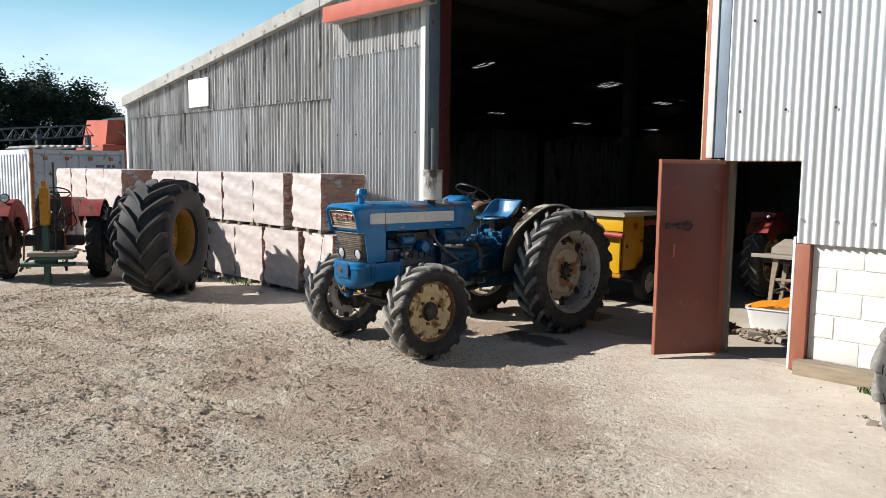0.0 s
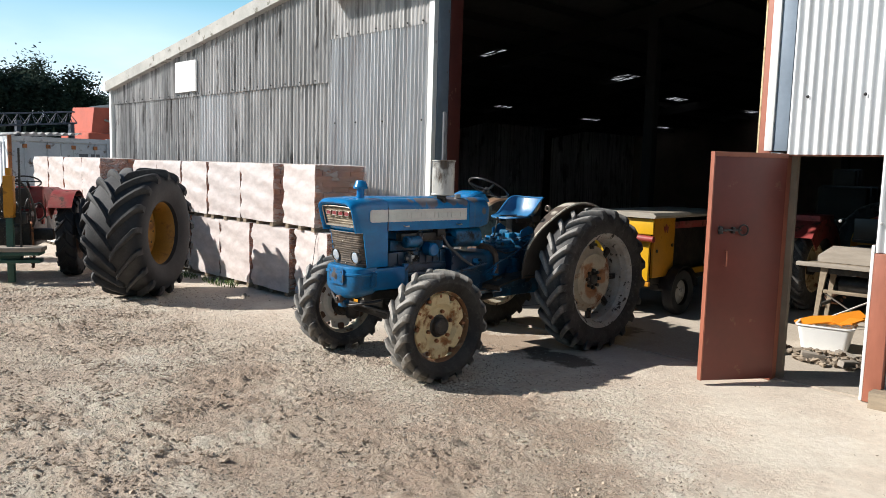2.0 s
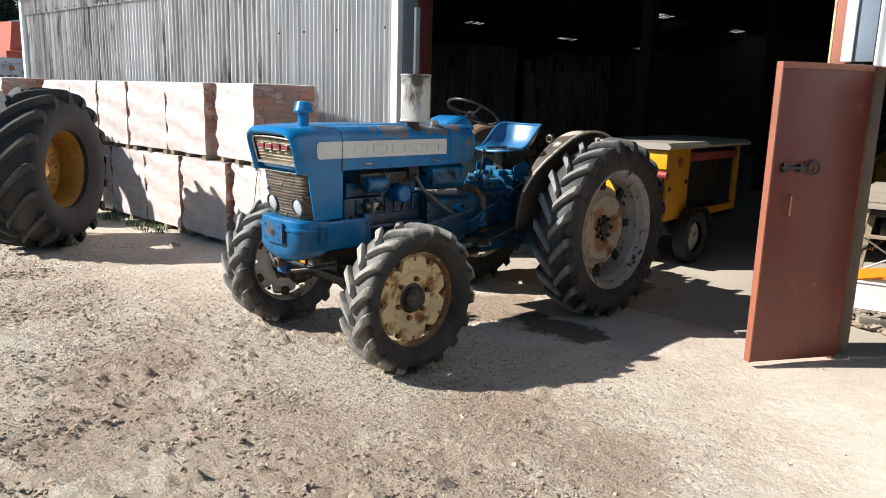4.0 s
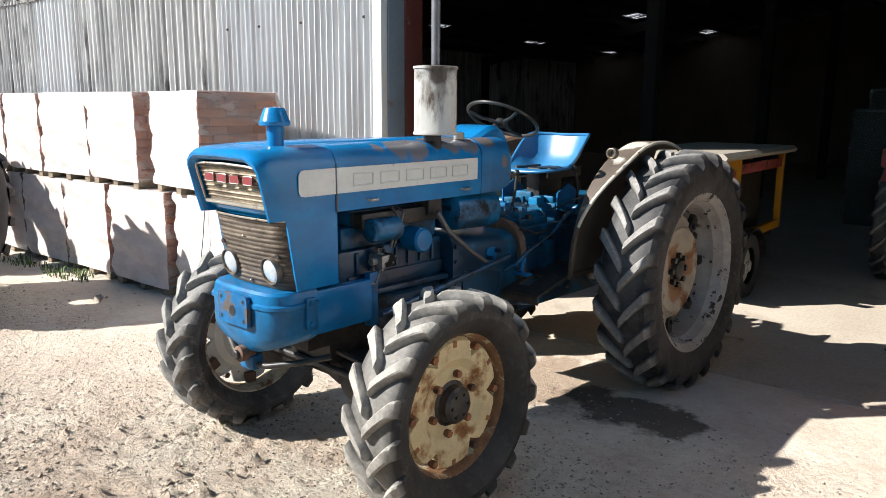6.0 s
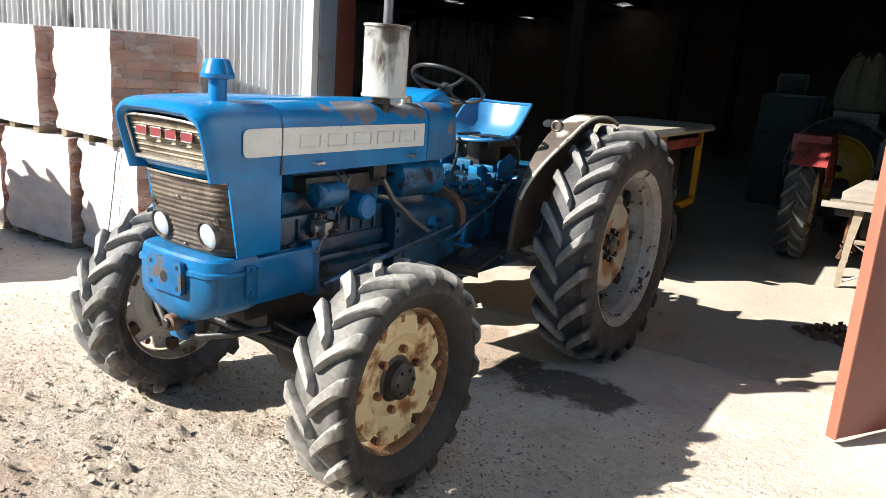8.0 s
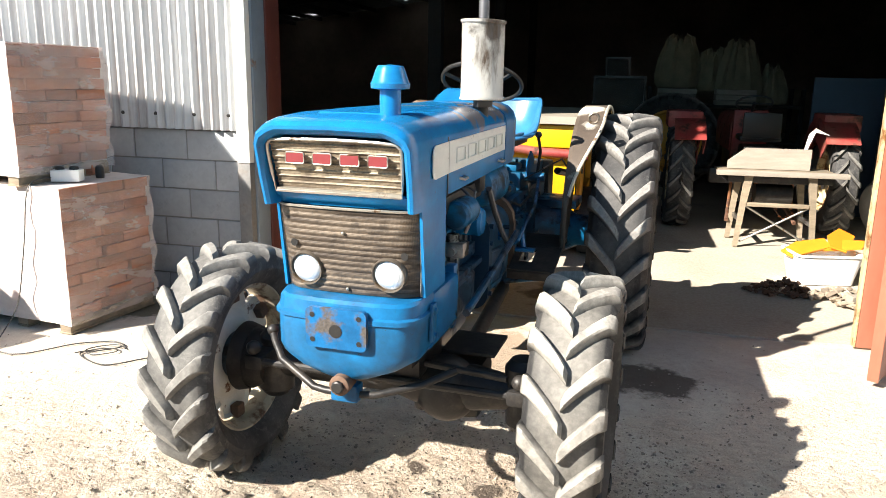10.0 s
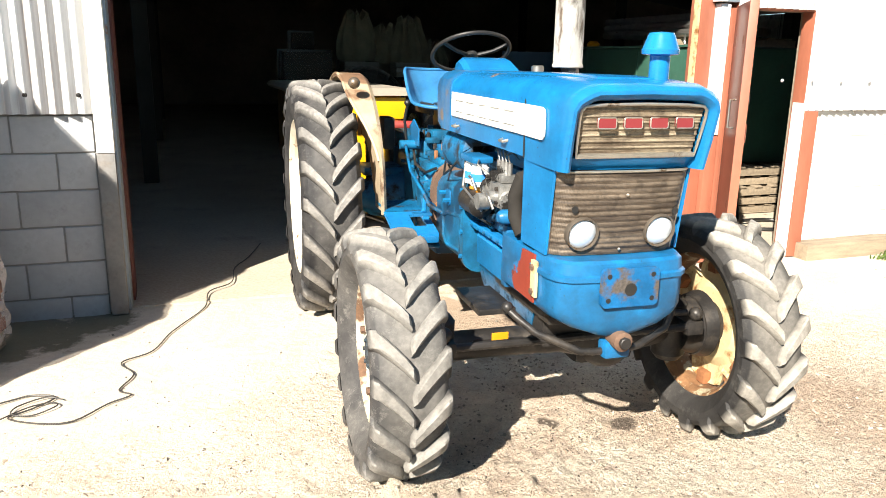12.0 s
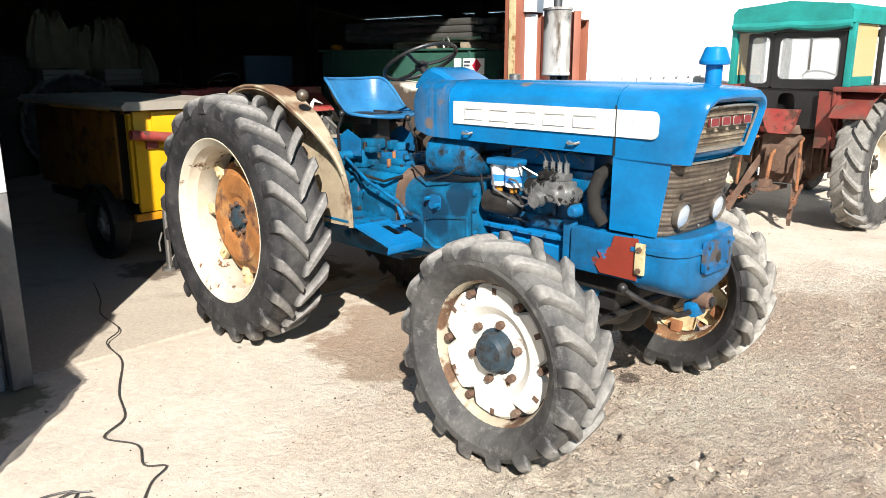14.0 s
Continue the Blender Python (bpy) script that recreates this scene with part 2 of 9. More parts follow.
def rubber(name, R, side, tread, dust_side=0.5, inner=0.885):
    """Tyre rubber: dark sidewalls and a dusty, scuffed tread on a wheel of radius R about the local X axis."""
    m, n, l, b = shader(name)
    tc = n.new("ShaderNodeTexCoord")
    v = tc.outputs["Object"]
    sep = n.new("ShaderNodeSeparateXYZ")
    l.new(v, sep.inputs[0])
    cmb = n.new("ShaderNodeCombineXYZ")
    l.new(sep.outputs["Y"], cmb.inputs["Y"])
    l.new(sep.outputs["Z"], cmb.inputs["Z"])
    ln = n.new("ShaderNodeVectorMath")
    ln.operation = "LENGTH"
    l.new(cmb.outputs[0], ln.inputs[0])
    out = n.new("ShaderNodeMapRange")
    out.inputs["From Min"].default_value, out.inputs["From Max"].default_value = R * inner, R * (inner + 0.06)
    l.new(ln.outputs["Value"], out.inputs["Value"])
    low = noise_node(n, l, v, 5, 8, 0.65)
    fine = noise_node(n, l, v, 45, 5, 0.6)
    base = ramp_node(n, l, low, [(0.3, tuple(c * 0.7 for c in side)), (0.7, tuple(c * 1.3 for c in side))])
    scuff = ramp_node(n, l, low, [(0.42, (0, 0, 0)), (0.68, (dust_side, dust_side, dust_side))])
    base = mix_node(n, l, scuff, base, tuple(c * 0.55 for c in tread))
    scrape = noise_node(n, l, v, 17, 9, 0.8)
    base = mix_node(n, l, ramp_node(n, l, scrape, [(0.53, (0, 0, 0)), (0.66, (dust_side * 1.1, dust_side * 1.1, dust_side * 1.1))]), base, tuple(c * 0.8 for c in tread))
    dusty = ramp_node(n, l, fine, [(0.3, tuple(c * 0.68 for c in tread)), (0.7, tuple(c * 1.12 for c in tread))])
    dusty = mix_node(n, l, ramp_node(n, l, noise_node(n, l, v, 8, 8, 0.7), [(0.48, (0, 0, 0)), (0.64, (0.6, 0.6, 0.6))]), dusty, tuple(c * 0.42 for c in tread))
    warp = n.new("ShaderNodeVectorMath")
    warp.operation = "MULTIPLY_ADD"
    l.new(noise_col(n, l, v, 9), warp.inputs[0])
    warp.inputs[1].default_value = (0.14, 0.14, 0.14)
    l.new(v, warp.inputs[2])
    vor = n.new("ShaderNodeTexVoronoi")
    vor.feature = "DISTANCE_TO_EDGE"
    vor.inputs["Scale"].default_value = 24
    l.new(warp.outputs[0], vor.inputs["Vector"])
    craze = ramp_node(n, l, vor.outputs["Distance"], [(0.010, (0.16, 0.16, 0.16)), (0.04, (0, 0, 0))])
    craze = mix_node(n, l, 1.0, craze, ramp_node(n, l, noise_node(n, l, v, 3.2, 3), [(0.42, (0, 0, 0)), (0.62, (dust_side * 1.4, dust_side * 1.4, dust_side * 1.4))]), "MULTIPLY")
    base = mix_node(n, l, craze, base, tuple(c * 0.95 for c in tread))
    wear_m = mix_node(n, l, 1.0, out.outputs["Result"], ramp_node(n, l, low, [(0.3, (0.55, 0.55, 0.55)), (0.6, (1, 1, 1))]), "MULTIPLY")
    l.new(mix_node(n, l, wear_m, base, dusty), b.inputs["Base Color"])
    b.inputs["Roughness"].default_value = 0.72
    bump_node(n, l, b, fine, 0.25, 0.004)
    return m


RUBBER = rubber("dusty_tyre_rubber", 0.65, (0.03, 0.029, 0.03), (0.27, 0.255, 0.23), 0.4)
RUBBER_REAR = rubber("dusty_rear_tyre_rubber", 0.742, (0.012, 0.012, 0.014), (0.29, 0.275, 0.255), 0.2, 0.925)
# same dusty rubber twice: left sidewall darkened as shade, right one paled as sunlit
RUBBER_FRONT = rubber("shaded_side_dusty_front_rubber", 0.492, (0.012, 0.0115, 0.012), (0.38, 0.355, 0.315), 0.10, 0.893)
RUBBER_PALE = rubber("sunlit_side_dusty_front_rubber", 0.492, (0.036, 0.035, 0.036), (0.27, 0.258, 0.237), 0.5, 0.895)
RUBBER_DARK = rubber("dark_tyre_rubber", 0.85, (0.014, 0.014, 0.016), (0.062, 0.06, 0.06), 0.25)
HUB_BLUE = surface("greasy_blue_hub", (0.030, 0.055, 0.075), 0.5, vary=0.4, scale=18, wear=(0.03, 0.027, 0.025), wear_at=0.46, wear_soft=0.15, wear_scale=14, bump=0.4, bump_scale=40)
# spots at negative x are oil smears, those at positive x painted shade
BLUE_PATCHY = surface("flaking_shaded_blue_castings", (0.002, 0.148, 0.31), 0.38, vary=0.45, scale=9, wear=(0.17, 0.06, 0.045), wear_at=0.66, wear_scale=9, wear_soft=0.04, bump=0.3, bump_scale=30, dust=(0.008, 0.016, 0.022), dust_at=0.47, spots=[(-0.21, 0.78, 0.95, 0.10), (-0.21, 0.95, 0.86, 0.13), (-0.21, 1.12, 0.76, 0.10), (-0.21, 1.3, 0.62, 0.14), (-0.2, 1.6, 0.66, 0.14)] + [(0.20, y_, z_, 0.20) for y_ in (0.0, 0.3, 0.6, 0.95, 1.3, 1.65, 2.0) for z_ in (0.66, 0.9)] + [(0.17, y_, 1.08, 0.12) for y_ in (0.1, 0.45, 0.8)], spot=(0.006, 0.030, 0.062))
CREAM = surface("cream_rim_paint", (0.58, 0.535, 0.44), 0.5, vary=0.25, scale=6, wear=(0.16, 0.075, 0.035), wear_at=0.595, wear_scale=11, wear_soft=0.06, bump=0.25, dust=(0.50, 0.39, 0.24), dust_at=0.56)
CREAM_RUST = surface("rusty_yellow_cream_paint", (0.60, 0.48, 0.27), 0.6, vary=0.25, scale=7, wear=(0.27, 0.11, 0.03), wear_at=0.50, wear_scale=8, wear_soft=0.12, bump=0.25)
RIM_CREAM = surface("dirty_cream_rim_edge", (0.44, 0.38, 0.28), 0.6, vary=0.25, scale=8, wear=(0.15, 0.08, 0.045), wear_at=0.48, wear_scale=9, wear_soft=0.1, bump=0.3)
RIM_RUSTY = surface("flaking_rusty_rim_paint", (0.22, 0.11, 0.05), 0.8, vary=0.6, scale=14, wear=(0.5, 0.44, 0.3), wear_at=0.53, wear_scale=12, wear_soft=0.05, bump=0.35)
RED_DARK = surface("dark_oxide_red_steelwork", (0.10, 0.022, 0.017), 0.6, vary=0.25, scale=3, wear=(0.28, 0.14, 0.1), wear_at=0.64)
RUST = surface("rusted_steel", (0.27, 0.11, 0.045), 0.82, vary=0.45, scale=12, wear=(0.11, 0.05, 0.03), wear_at=0.55, bump=0.35)
RIM_GREY = surface("grey_white_rim_paint", (0.36, 0.36, 0.35), 0.5, vary=0.35, scale=9, wear=(0.05, 0.04, 0.035), wear_at=0.58, wear_scale=14, dust=(0.26, 0.20, 0.14), dust_at=0.52)
GREASE = surface("greasy_black_steel", (0.028, 0.026, 0.025), 0.45, 0.3, vary=0.5, scale=12, bump=0.4, bump_scale=40, dust=(0.12, 0.1, 0.08), dust_at=0.62)
STEEL = surface("bare_steel", (0.34, 0.33, 0.31), 0.38, 0.85, vary=0.25, wear=(0.16, 0.1, 0.06), wear_at=0.62)
ALLOY = surface("cast_alloy", (0.36, 0.36, 0.35), 0.4, 0.7, vary=0.5, scale=20, wear=(0.03, 0.028, 0.026), wear_at=0.50)
MUFFLER = surface("heat_stained_muffler_enamel", (0.52, 0.50, 0.46), 0.5, 0.05, vary=0.2, scale=7, wear=(0.12, 0.085, 0.06), wear_at=0.53, wear_scale=9, wear_soft=0.12, squash=(1, 1, 0.3), spots=[(0, 0, 1.91, 0.1), (-0.06, 0.0, 1.87, 0.06), (0.06, 0.03, 1.85, 0.06), (0.0, 0.08, 1.84, 0.06), (0.0, -0.08, 1.86, 0.06)], spot=(0.05, 0.04, 0.033))
PIPE_GREY = surface("grey_exhaust_pipe", (0.15, 0.15, 0.16), 0.5, 0.7, vary=0.3, wear=(0.14, 0.08, 0.05), wear_at=0.6)
BLACK = surface("black_plastic", (0.018, 0.018, 0.018), 0.4, vary=0.2)
FILTER_WHITE = surface("white_filter_can", (0.75, 0.77, 0.8), 0.35, vary=0.05)
FILTER_BLUE = surface("filter_can_band", (0.03, 0.22, 0.6), 0.35, vary=0.1)
ORANGE_BOWL = surface("amber_bowl", (0.5, 0.22, 0.03), 0.25, vary=0.2)
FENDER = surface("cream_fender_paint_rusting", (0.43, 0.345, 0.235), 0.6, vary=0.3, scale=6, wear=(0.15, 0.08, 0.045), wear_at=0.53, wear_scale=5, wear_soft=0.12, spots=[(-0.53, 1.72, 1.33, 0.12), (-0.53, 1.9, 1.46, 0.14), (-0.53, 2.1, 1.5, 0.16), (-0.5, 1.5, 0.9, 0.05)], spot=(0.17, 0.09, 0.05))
# rusty left fender: skirt darkened as shade, pale spots paint its sunlit top
FENDER_RUST_SHADED = surface("shaded_brown_fender_paint", (0.085, 0.062, 0.046), 0.7, vary=0.4, scale=6, wear=(0.36, 0.32, 0.26), wear_at=0.62, wear_scale=4, wear_soft=0.05, spots=[(0.55, 1.68, 1.47, 0.075), (0.56, 1.60, 1.42, 0.05), (0.5, 1.9, 1.52, 0.10)], spot=(0.50, 0.46, 0.39))
UPPER_MESH = mesh_sheet("tan_grille_mesh", (0.36, 0.30, 0.215), (0.13, 0.095, 0.065))
TRACTOR_RED_RUST = surface("rusting_red_tractor_paint", (0.19, 0.034, 0.024), 0.65, vary=0.4, scale=4, wear=(0.12, 0.065, 0.045), wear_at=0.48, wear_scale=5, wear_soft=0.15)
CAST_RUST = surface("rusty_brown_castings", (0.13, 0.075, 0.05), 0.85, vary=0.45, scale=10, wear=(0.22, 0.16, 0.12), wear_at=0.56, wear_soft=0.15, bump=0.4)
HOSE = surface("perished_rubber_hose", (0.024, 0.022, 0.020), 0.9, vary=0.3, shine=0.2)
RED = surface("faded_red_tractor_paint", (0.30, 0.034, 0.030), 0.55, vary=0.35, scale=5, wear=(0.09, 0.04, 0.027), wear_at=0.53, wear_scale=6, wear_soft=0.1, dust=(0.27, 0.13, 0.095), dust_at=0.56)
RED_DOOR = surface("oxide_red_door_paint", (0.15, 0.034, 0.024), 0.38, vary=0.22, scale=2.5, wear=(0.26, 0.12, 0.08), wear_at=0.64, wear_scale=5, bump=0.08, bump_scale=25)
RED_STEEL = surface("oxide_red_steelwork", (0.33, 0.115, 0.07), 0.5, vary=0.3, scale=3, squash=(1, 1, 0.3), wear=(0.36, 0.22, 0.15), wear_at=0.70, wear_scale=6)
CANVAS = surface("green_cab_canvas", (0.008, 0.23, 0.205), 0.6, vary=0.3, scale=6, bump=0.3, bump_scale=25, bump_dist=0.01)
# one trailer yellow twice: brightened for sunlit faces, darkened for the shaded side
YELLOW_SUNLIT = surface("sunlit_yellow_panel_paint", (0.66, 0.37, 0.006), 0.45, vary=0.12, scale=4, wear=(0.30, 0.16, 0.03), wear_at=0.66, wear_soft=0.08)
YELLOW_SHADED = surface("shaded_yellow_panel_paint", (0.24, 0.11, 0.008), 0.65, vary=0.35, scale=4, wear=(0.07, 0.045, 0.025), wear_at=0.52, wear_soft=0.15)
YELLOW = surface("yellow_machine_paint", (0.52, 0.225, 0.006), 0.5, vary=0.25, scale=5, wear=(0.15, 0.075, 0.025), wear_at=0.60, wear_soft=0.1)
LID = surface("pale_dusty_lid", (0.33, 0.29, 0.235), 0.6, vary=0.2, scale=5, dust=(0.34, 0.31, 0.26), dust_at=0.5)
GALV = surface("weathered_galvanised_sheet", (0.63, 0.63, 0.632), 0.5, 0.1, vary=0.2, scale=1.6, wear=(0.26, 0.13, 0.08), wear_at=0.66, wear_soft=0.16, wear_scale=1.4, bump=0.08, bump_scale=20, squash=(2.5, 1, 0.35), random_tint=0.2, streak=(0.20, 0.15, 0.135, 0.7))
GALV_WHITE = surface("pale_painted_sheet", (0.63, 0.645, 0.66), 0.5, 0.0, vary=0.12, scale=1.6, wear=(0.34, 0.19, 0.13), wear_at=0.69, wear_soft=0.16, wear_scale=1.4, bump=0.08, bump_scale=20, squash=(2.5, 1, 0.35), random_tint=0.08, streak=(0.33, 0.30, 0.27, 0.6))
CEMENT_SHEET = surface("aged_cement_sheet", (0.62, 0.605, 0.59), 0.9, vary=0.4, scale=1.3, wear=(0.13, 0.122, 0.115), wear_at=0.55, wear_soft=0.12, wear_scale=2.2, bump=0.3, bump_scale=40, squash=(2.2, 1, 0.4), random_tint=0.42, streak=(0.045, 0.042, 0.04, 0.92))
CEMENT_TRIM = surface("lichened_cement_verge", (0.43, 0.42, 0.39), 0.9, vary=0.25, scale=3, wear=(0.22, 0.21, 0.17), wear_at=0.6)
WHITE_TRIM = surface("white_painted_trim", (0.70, 0.70, 0.68), 0.5, vary=0.12, scale=3, wear=(0.35, 0.18, 0.12), wear_at=0.68, squash=(1, 1, 0.5))
BLUE_GREY = surface("blue_grey_steel", (0.22, 0.27, 0.33), 0.5, 0.2, vary=0.2, scale=3, wear=(0.3, 0.17, 0.12), wear_at=0.66)
BLOCK = surface("grey_concrete_block", (0.40, 0.41, 0.425), 0.92, vary=0.2, scale=3, bump=0.5, bump_scale=90, bump_dist=0.004, random_tint=0.14, wear=(0.33, 0.325, 0.31), wear_at=0.58, wear_soft=0.2)
BLOCK_PAINTED = surface("limewashed_concrete_block", (0.78, 0.765, 0.73), 0.9, vary=0.10, scale=3, bump=0.5, bump_scale=90, bump_dist=0.004, random_tint=0.10, wear=(0.52, 0.48, 0.42), wear_at=0.62, wear_soft=0.2)
MORTAR = surface("mortar", (0.24, 0.235, 0.225), 0.95, vary=0.2, scale=8, bump=0.4)
BRICK = surface("red_clay_brick", (0.40, 0.155, 0.088), 0.88, vary=0.3, scale=7, bump=0.4, bump_scale=80, random_tint=0.4, wear=(0.50, 0.33, 0.25), wear_at=0.6, wear_soft=0.15)
TIMBER = surface("grey_weathered_timber", (0.30, 0.24, 0.17), 0.85, vary=0.35, scale=4, bump=0.3, bump_scale=50, squash=(1, 6, 6), random_tint=0.25)
TIMBER_PALE = surface("sawn_pale_timber", (0.34, 0.295, 0.245), 0.8, vary=0.25, scale=4, bump=0.3, bump_scale=50, squash=(1, 6, 6), random_tint=0.2)
DARK_WALL = surface("brown_barn_lining", (0.24, 0.20, 0.155), 0.95, vary=0.4, scale=0.8, bump=0.2)
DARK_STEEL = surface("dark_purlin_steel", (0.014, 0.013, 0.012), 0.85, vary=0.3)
TANK_GREEN = surface("green_tank_paint", (0.03, 0.095, 0.07), 0.5, vary=0.3, scale=2, wear=(0.10, 0.15, 0.12), wear_at=0.62, wear_soft=0.12)
PANEL_BLUE = surface("dull_blue_sheeting", (0.022, 0.05, 0.085), 0.6, vary=0.25, scale=2)
CONTAINER = surface("chalky_white_container_paint", (0.62, 0.65, 0.68), 0.55, vary=0.12, scale=2, wear=(0.26, 0.13, 0.07), wear_at=0.66, wear_scale=4)
CONTAINER_GREY = surface("blue_grey_container_door", (0.33, 0.37, 0.42), 0.55, vary=0.2, scale=2, wear=(0.10, 0.07, 0.05), wear_at=0.58, wear_scale=5, wear_soft=0.1)
ORANGE_RED = surface("orange_red_harvester_paint", (0.46, 0.085, 0.04), 0.5, vary=0.2, scale=3)
PLASTIC_ORANGE = surface("orange_plastic", (0.75, 0.25, 0.02), 0.4, vary=0.1)
PLASTIC_WHITE = surface("white_plastic_tub", (0.80, 0.80, 0.78), 0.4, vary=0.04)
PLASTIC_BLUE = surface("pale_blue_plastic", (0.10, 0.25, 0.36), 0.45, vary=0.25)
SACKCLOTH = surface("dusty_woven_bulk_bag", (0.22, 0.19, 0.125), 0.9, vary=0.3, scale=6, bump=0.5, bump_scale=18, bump_dist=0.02)
CABLE = surface("dusty_cable_sheath", (0.05, 0.046, 0.042), 0.5, vary=0.1)
LEAF = surface("dark_foliage", (0.034, 0.056, 0.040), 0.95, vary=0.5, scale=0.8, random_tint=0.5, bump=0, shine=0.08)
WEED = surface("green_weed_leaf", (0.12, 0.20, 0.04), 0.65, vary=0.4, scale=20, random_tint=0.6, bump=0)
BARK = surface("dark_bark", (0.07, 0.055, 0.045), 0.95, vary=0.4, scale=3, bump=0.6, bump_scale=10, bump_dist=0.03)
SCREE = surface("yard_stone", (0.43, 0.37, 0.30), 0.9, vary=0.25, scale=15, random_tint=0.5, bump=0.3)
SCRAP = surface("rusty_scrap_iron", (0.18, 0.09, 0.055), 0.8, 0.2, vary=0.5, scale=14, random_tint=0.4, bump=0.3)
RUBBLE = surface("broken_offcuts", (0.40, 0.32, 0.24), 0.9, vary=0.3, scale=14, random_tint=0.5, bump=0.3)
BAR_INK = surface("dark_lettering_paint", (0.06, 0.07, 0.09), 0.6, vary=0.1, bump=0)
SIGN_RED = surface("red_sign_ink", (0.55, 0.02, 0.05), 0.5, vary=0.05, bump=0)


STAINS = [(3.0, -0.88, 0.24), (2.72, -0.9, 0.24), (2.5, -0.8, 0.16), (2.28, -2.3, 0.07), (1.95, -2.2, 0.05)]


EARTH = [(2.9, -3.6, 0.55), (3.9, -3.6, 0.7), (4.7, -3.3, 0.55), (2.2, -4.3, 0.5), (4.9, -4.5, 0.6), (3.4, -4.4, 0.5), (3.5, -2.6, 0.5), (1.4, -3.7, 0.5), (4.2, -2.6, 0.4)]


def churn_mask(n, l, v):
    """1 on the cloddy, driven-over earth, 0 on the swept dust before the barn."""
    sep = n.new("ShaderNodeSeparateXYZ")
    l.new(v, sep.inputs[0])
    side = math_node(n, l, "MULTIPLY", math_node(n, l, "MAXIMUM", math_node(n, l, "SUBTRACT", sep.outputs["X"], 4.0), 0.0), 1.0)
    west = math_node(n, l, "MULTIPLY", math_node(n, l, "MAXIMUM", math_node(n, l, "SUBTRACT", 1.5, sep.outputs["X"]), 0.0), 0.9)
    side = math_node(n, l, "ADD", side, math_node(n, l, "MINIMUM", west, 1.0))
    d = math_node(n, l, "SUBTRACT", math_node(n, l, "MULTIPLY", sep.outputs["Y"], -1.0), side)
    d = math_node(n, l, "ADD", d, math_node(n, l, "MULTIPLY", noise_node(n, l, v, 1.6, 6, 0.6), 1.2))
    mr = n.new("ShaderNodeMapRange")
    mr.inputs["From Min"].default_value, mr.inputs["From Max"].default_value = 0.9, 3.0
    l.new(d, mr.inputs["Value"])
    return mr.outputs["Result"]


def ground_material():
    m, n, l, b = shader("dusty_gravel_yard")
    tc = n.new("ShaderNodeTexCoord")
    v = tc.outputs["Object"]
    col = ramp_node(n, l, noise_node(n, l, v, 0.5, 7, 0.62), [(0.34, (0.475, 0.365, 0.28)), (0.5, (0.605, 0.495, 0.405)), (0.68, (0.675, 0.58, 0.495))])
    mud = noise_node(n, l, v, 1.6, 9, 0.7)
    col = mix_node(n, l, ramp_node(n, l, mud, [(0.45, (0, 0, 0)), (0.60, (0.75, 0.75, 0.75))]), col, (0.41, 0.295, 0.215))
    clod = noise_node(n, l, v, 15, 8, 0.73)
    col = mix_node(n, l, 0.85, col, ramp_node(n, l, clod, [(0.34, (0.33, 0.30, 0.265)), (0.45, (0.59, 0.57, 0.54)), (0.60, (0.80, 0.775, 0.73))]), "OVERLAY")
    grit = noise_node(n, l, v, 85, 6, 0.74)
    col = mix_node(n, l, 0.38, col, ramp_node(n, l, grit, [(0.34, (0.28, 0.235, 0.185)), (0.5, (0.575, 0.50, 0.425)), (0.66, (0.76, 0.71, 0.63))]))
    vor = n.new("ShaderNodeTexVoronoi")
    vor.inputs["Scale"].default_value = 38
    l.new(v, vor.inputs["Vector"])
    stones = ramp_node(n, l, vor.outputs["Distance"], [(0.14, (1, 1, 1)), (0.34, (0, 0, 0))])
    patch = ramp_node(n, l, noise_node(n, l, v, 2.2, 5), [(0.52, (0, 0, 0)), (0.66, (0.55, 0.55, 0.55))])
    sm = mix_node(n, l, 1.0, stones, patch, "MULTIPLY")
    tone = ramp_node(n, l, vor.outputs["Color"], [(0.0, (0.40, 0.345, 0.28)), (1.0, (0.58, 0.53, 0.45))])
    col = mix_node(n, l, sm, col, tone)
    churn = churn_mask(n, l, v)
    crumb_h = None
    loose = ramp_node(n, l, noise_node(n, l, v, 1.3, 6, 0.65), [(0.42, (0.1, 0.1, 0.1)), (0.62, (1, 1, 1))])
    for size, amount in ((27, 0.24), (70, 0.22), (160, 0.2)):
        crumb = n.new("ShaderNodeTexVoronoi")
        crumb.inputs["Scale"].default_value = size
        l.new(v, crumb.inputs["Vector"])
        tone_c = ramp_node(n, l, crumb.outputs["Color"], [(0.15, (0.76, 0.735, 0.70)), (0.5, (1.0, 0.995, 0.985)), (0.85, (1.17, 1.165, 1.15))])
        where = math_node(n, l, "MULTIPLY", math_node(n, l, "ADD", math_node(n, l, "MULTIPLY", math_node(n, l, "MULTIPLY", churn, loose), 0.85), 0.15), amount)
        col = mix_node(n, l, where, col, tone_c, "MULTIPLY")
        lift = math_node(n, l, "MULTIPLY", math_node(n, l, "SUBTRACT", 0.6, crumb.outputs["Distance"]), 7.0 / size)
        crumb_h = lift if crumb_h is None else math_node(n, l, "ADD", crumb_h, lift)
    dust = ramp_node(n, l, noise_node(n, l, v, 3.0, 7, 0.6), [(0.3, (0.44, 0.39, 0.325)), (0.7, (0.57, 0.52, 0.44))])
    keep = n.new("ShaderNodeMapRange")
    keep.inputs["To Min"].default_value, keep.inputs["To Max"].default_value = 0.35, 0.95
    l.new(churn, keep.inputs["Value"])
    col = mix_node(n, l, keep.outputs["Result"], dust, col)
    col = mix_node(n, l, stain_shade_mask(n, l, v, EARTH, 0.5), col, (0.41, 0.29, 0.21))
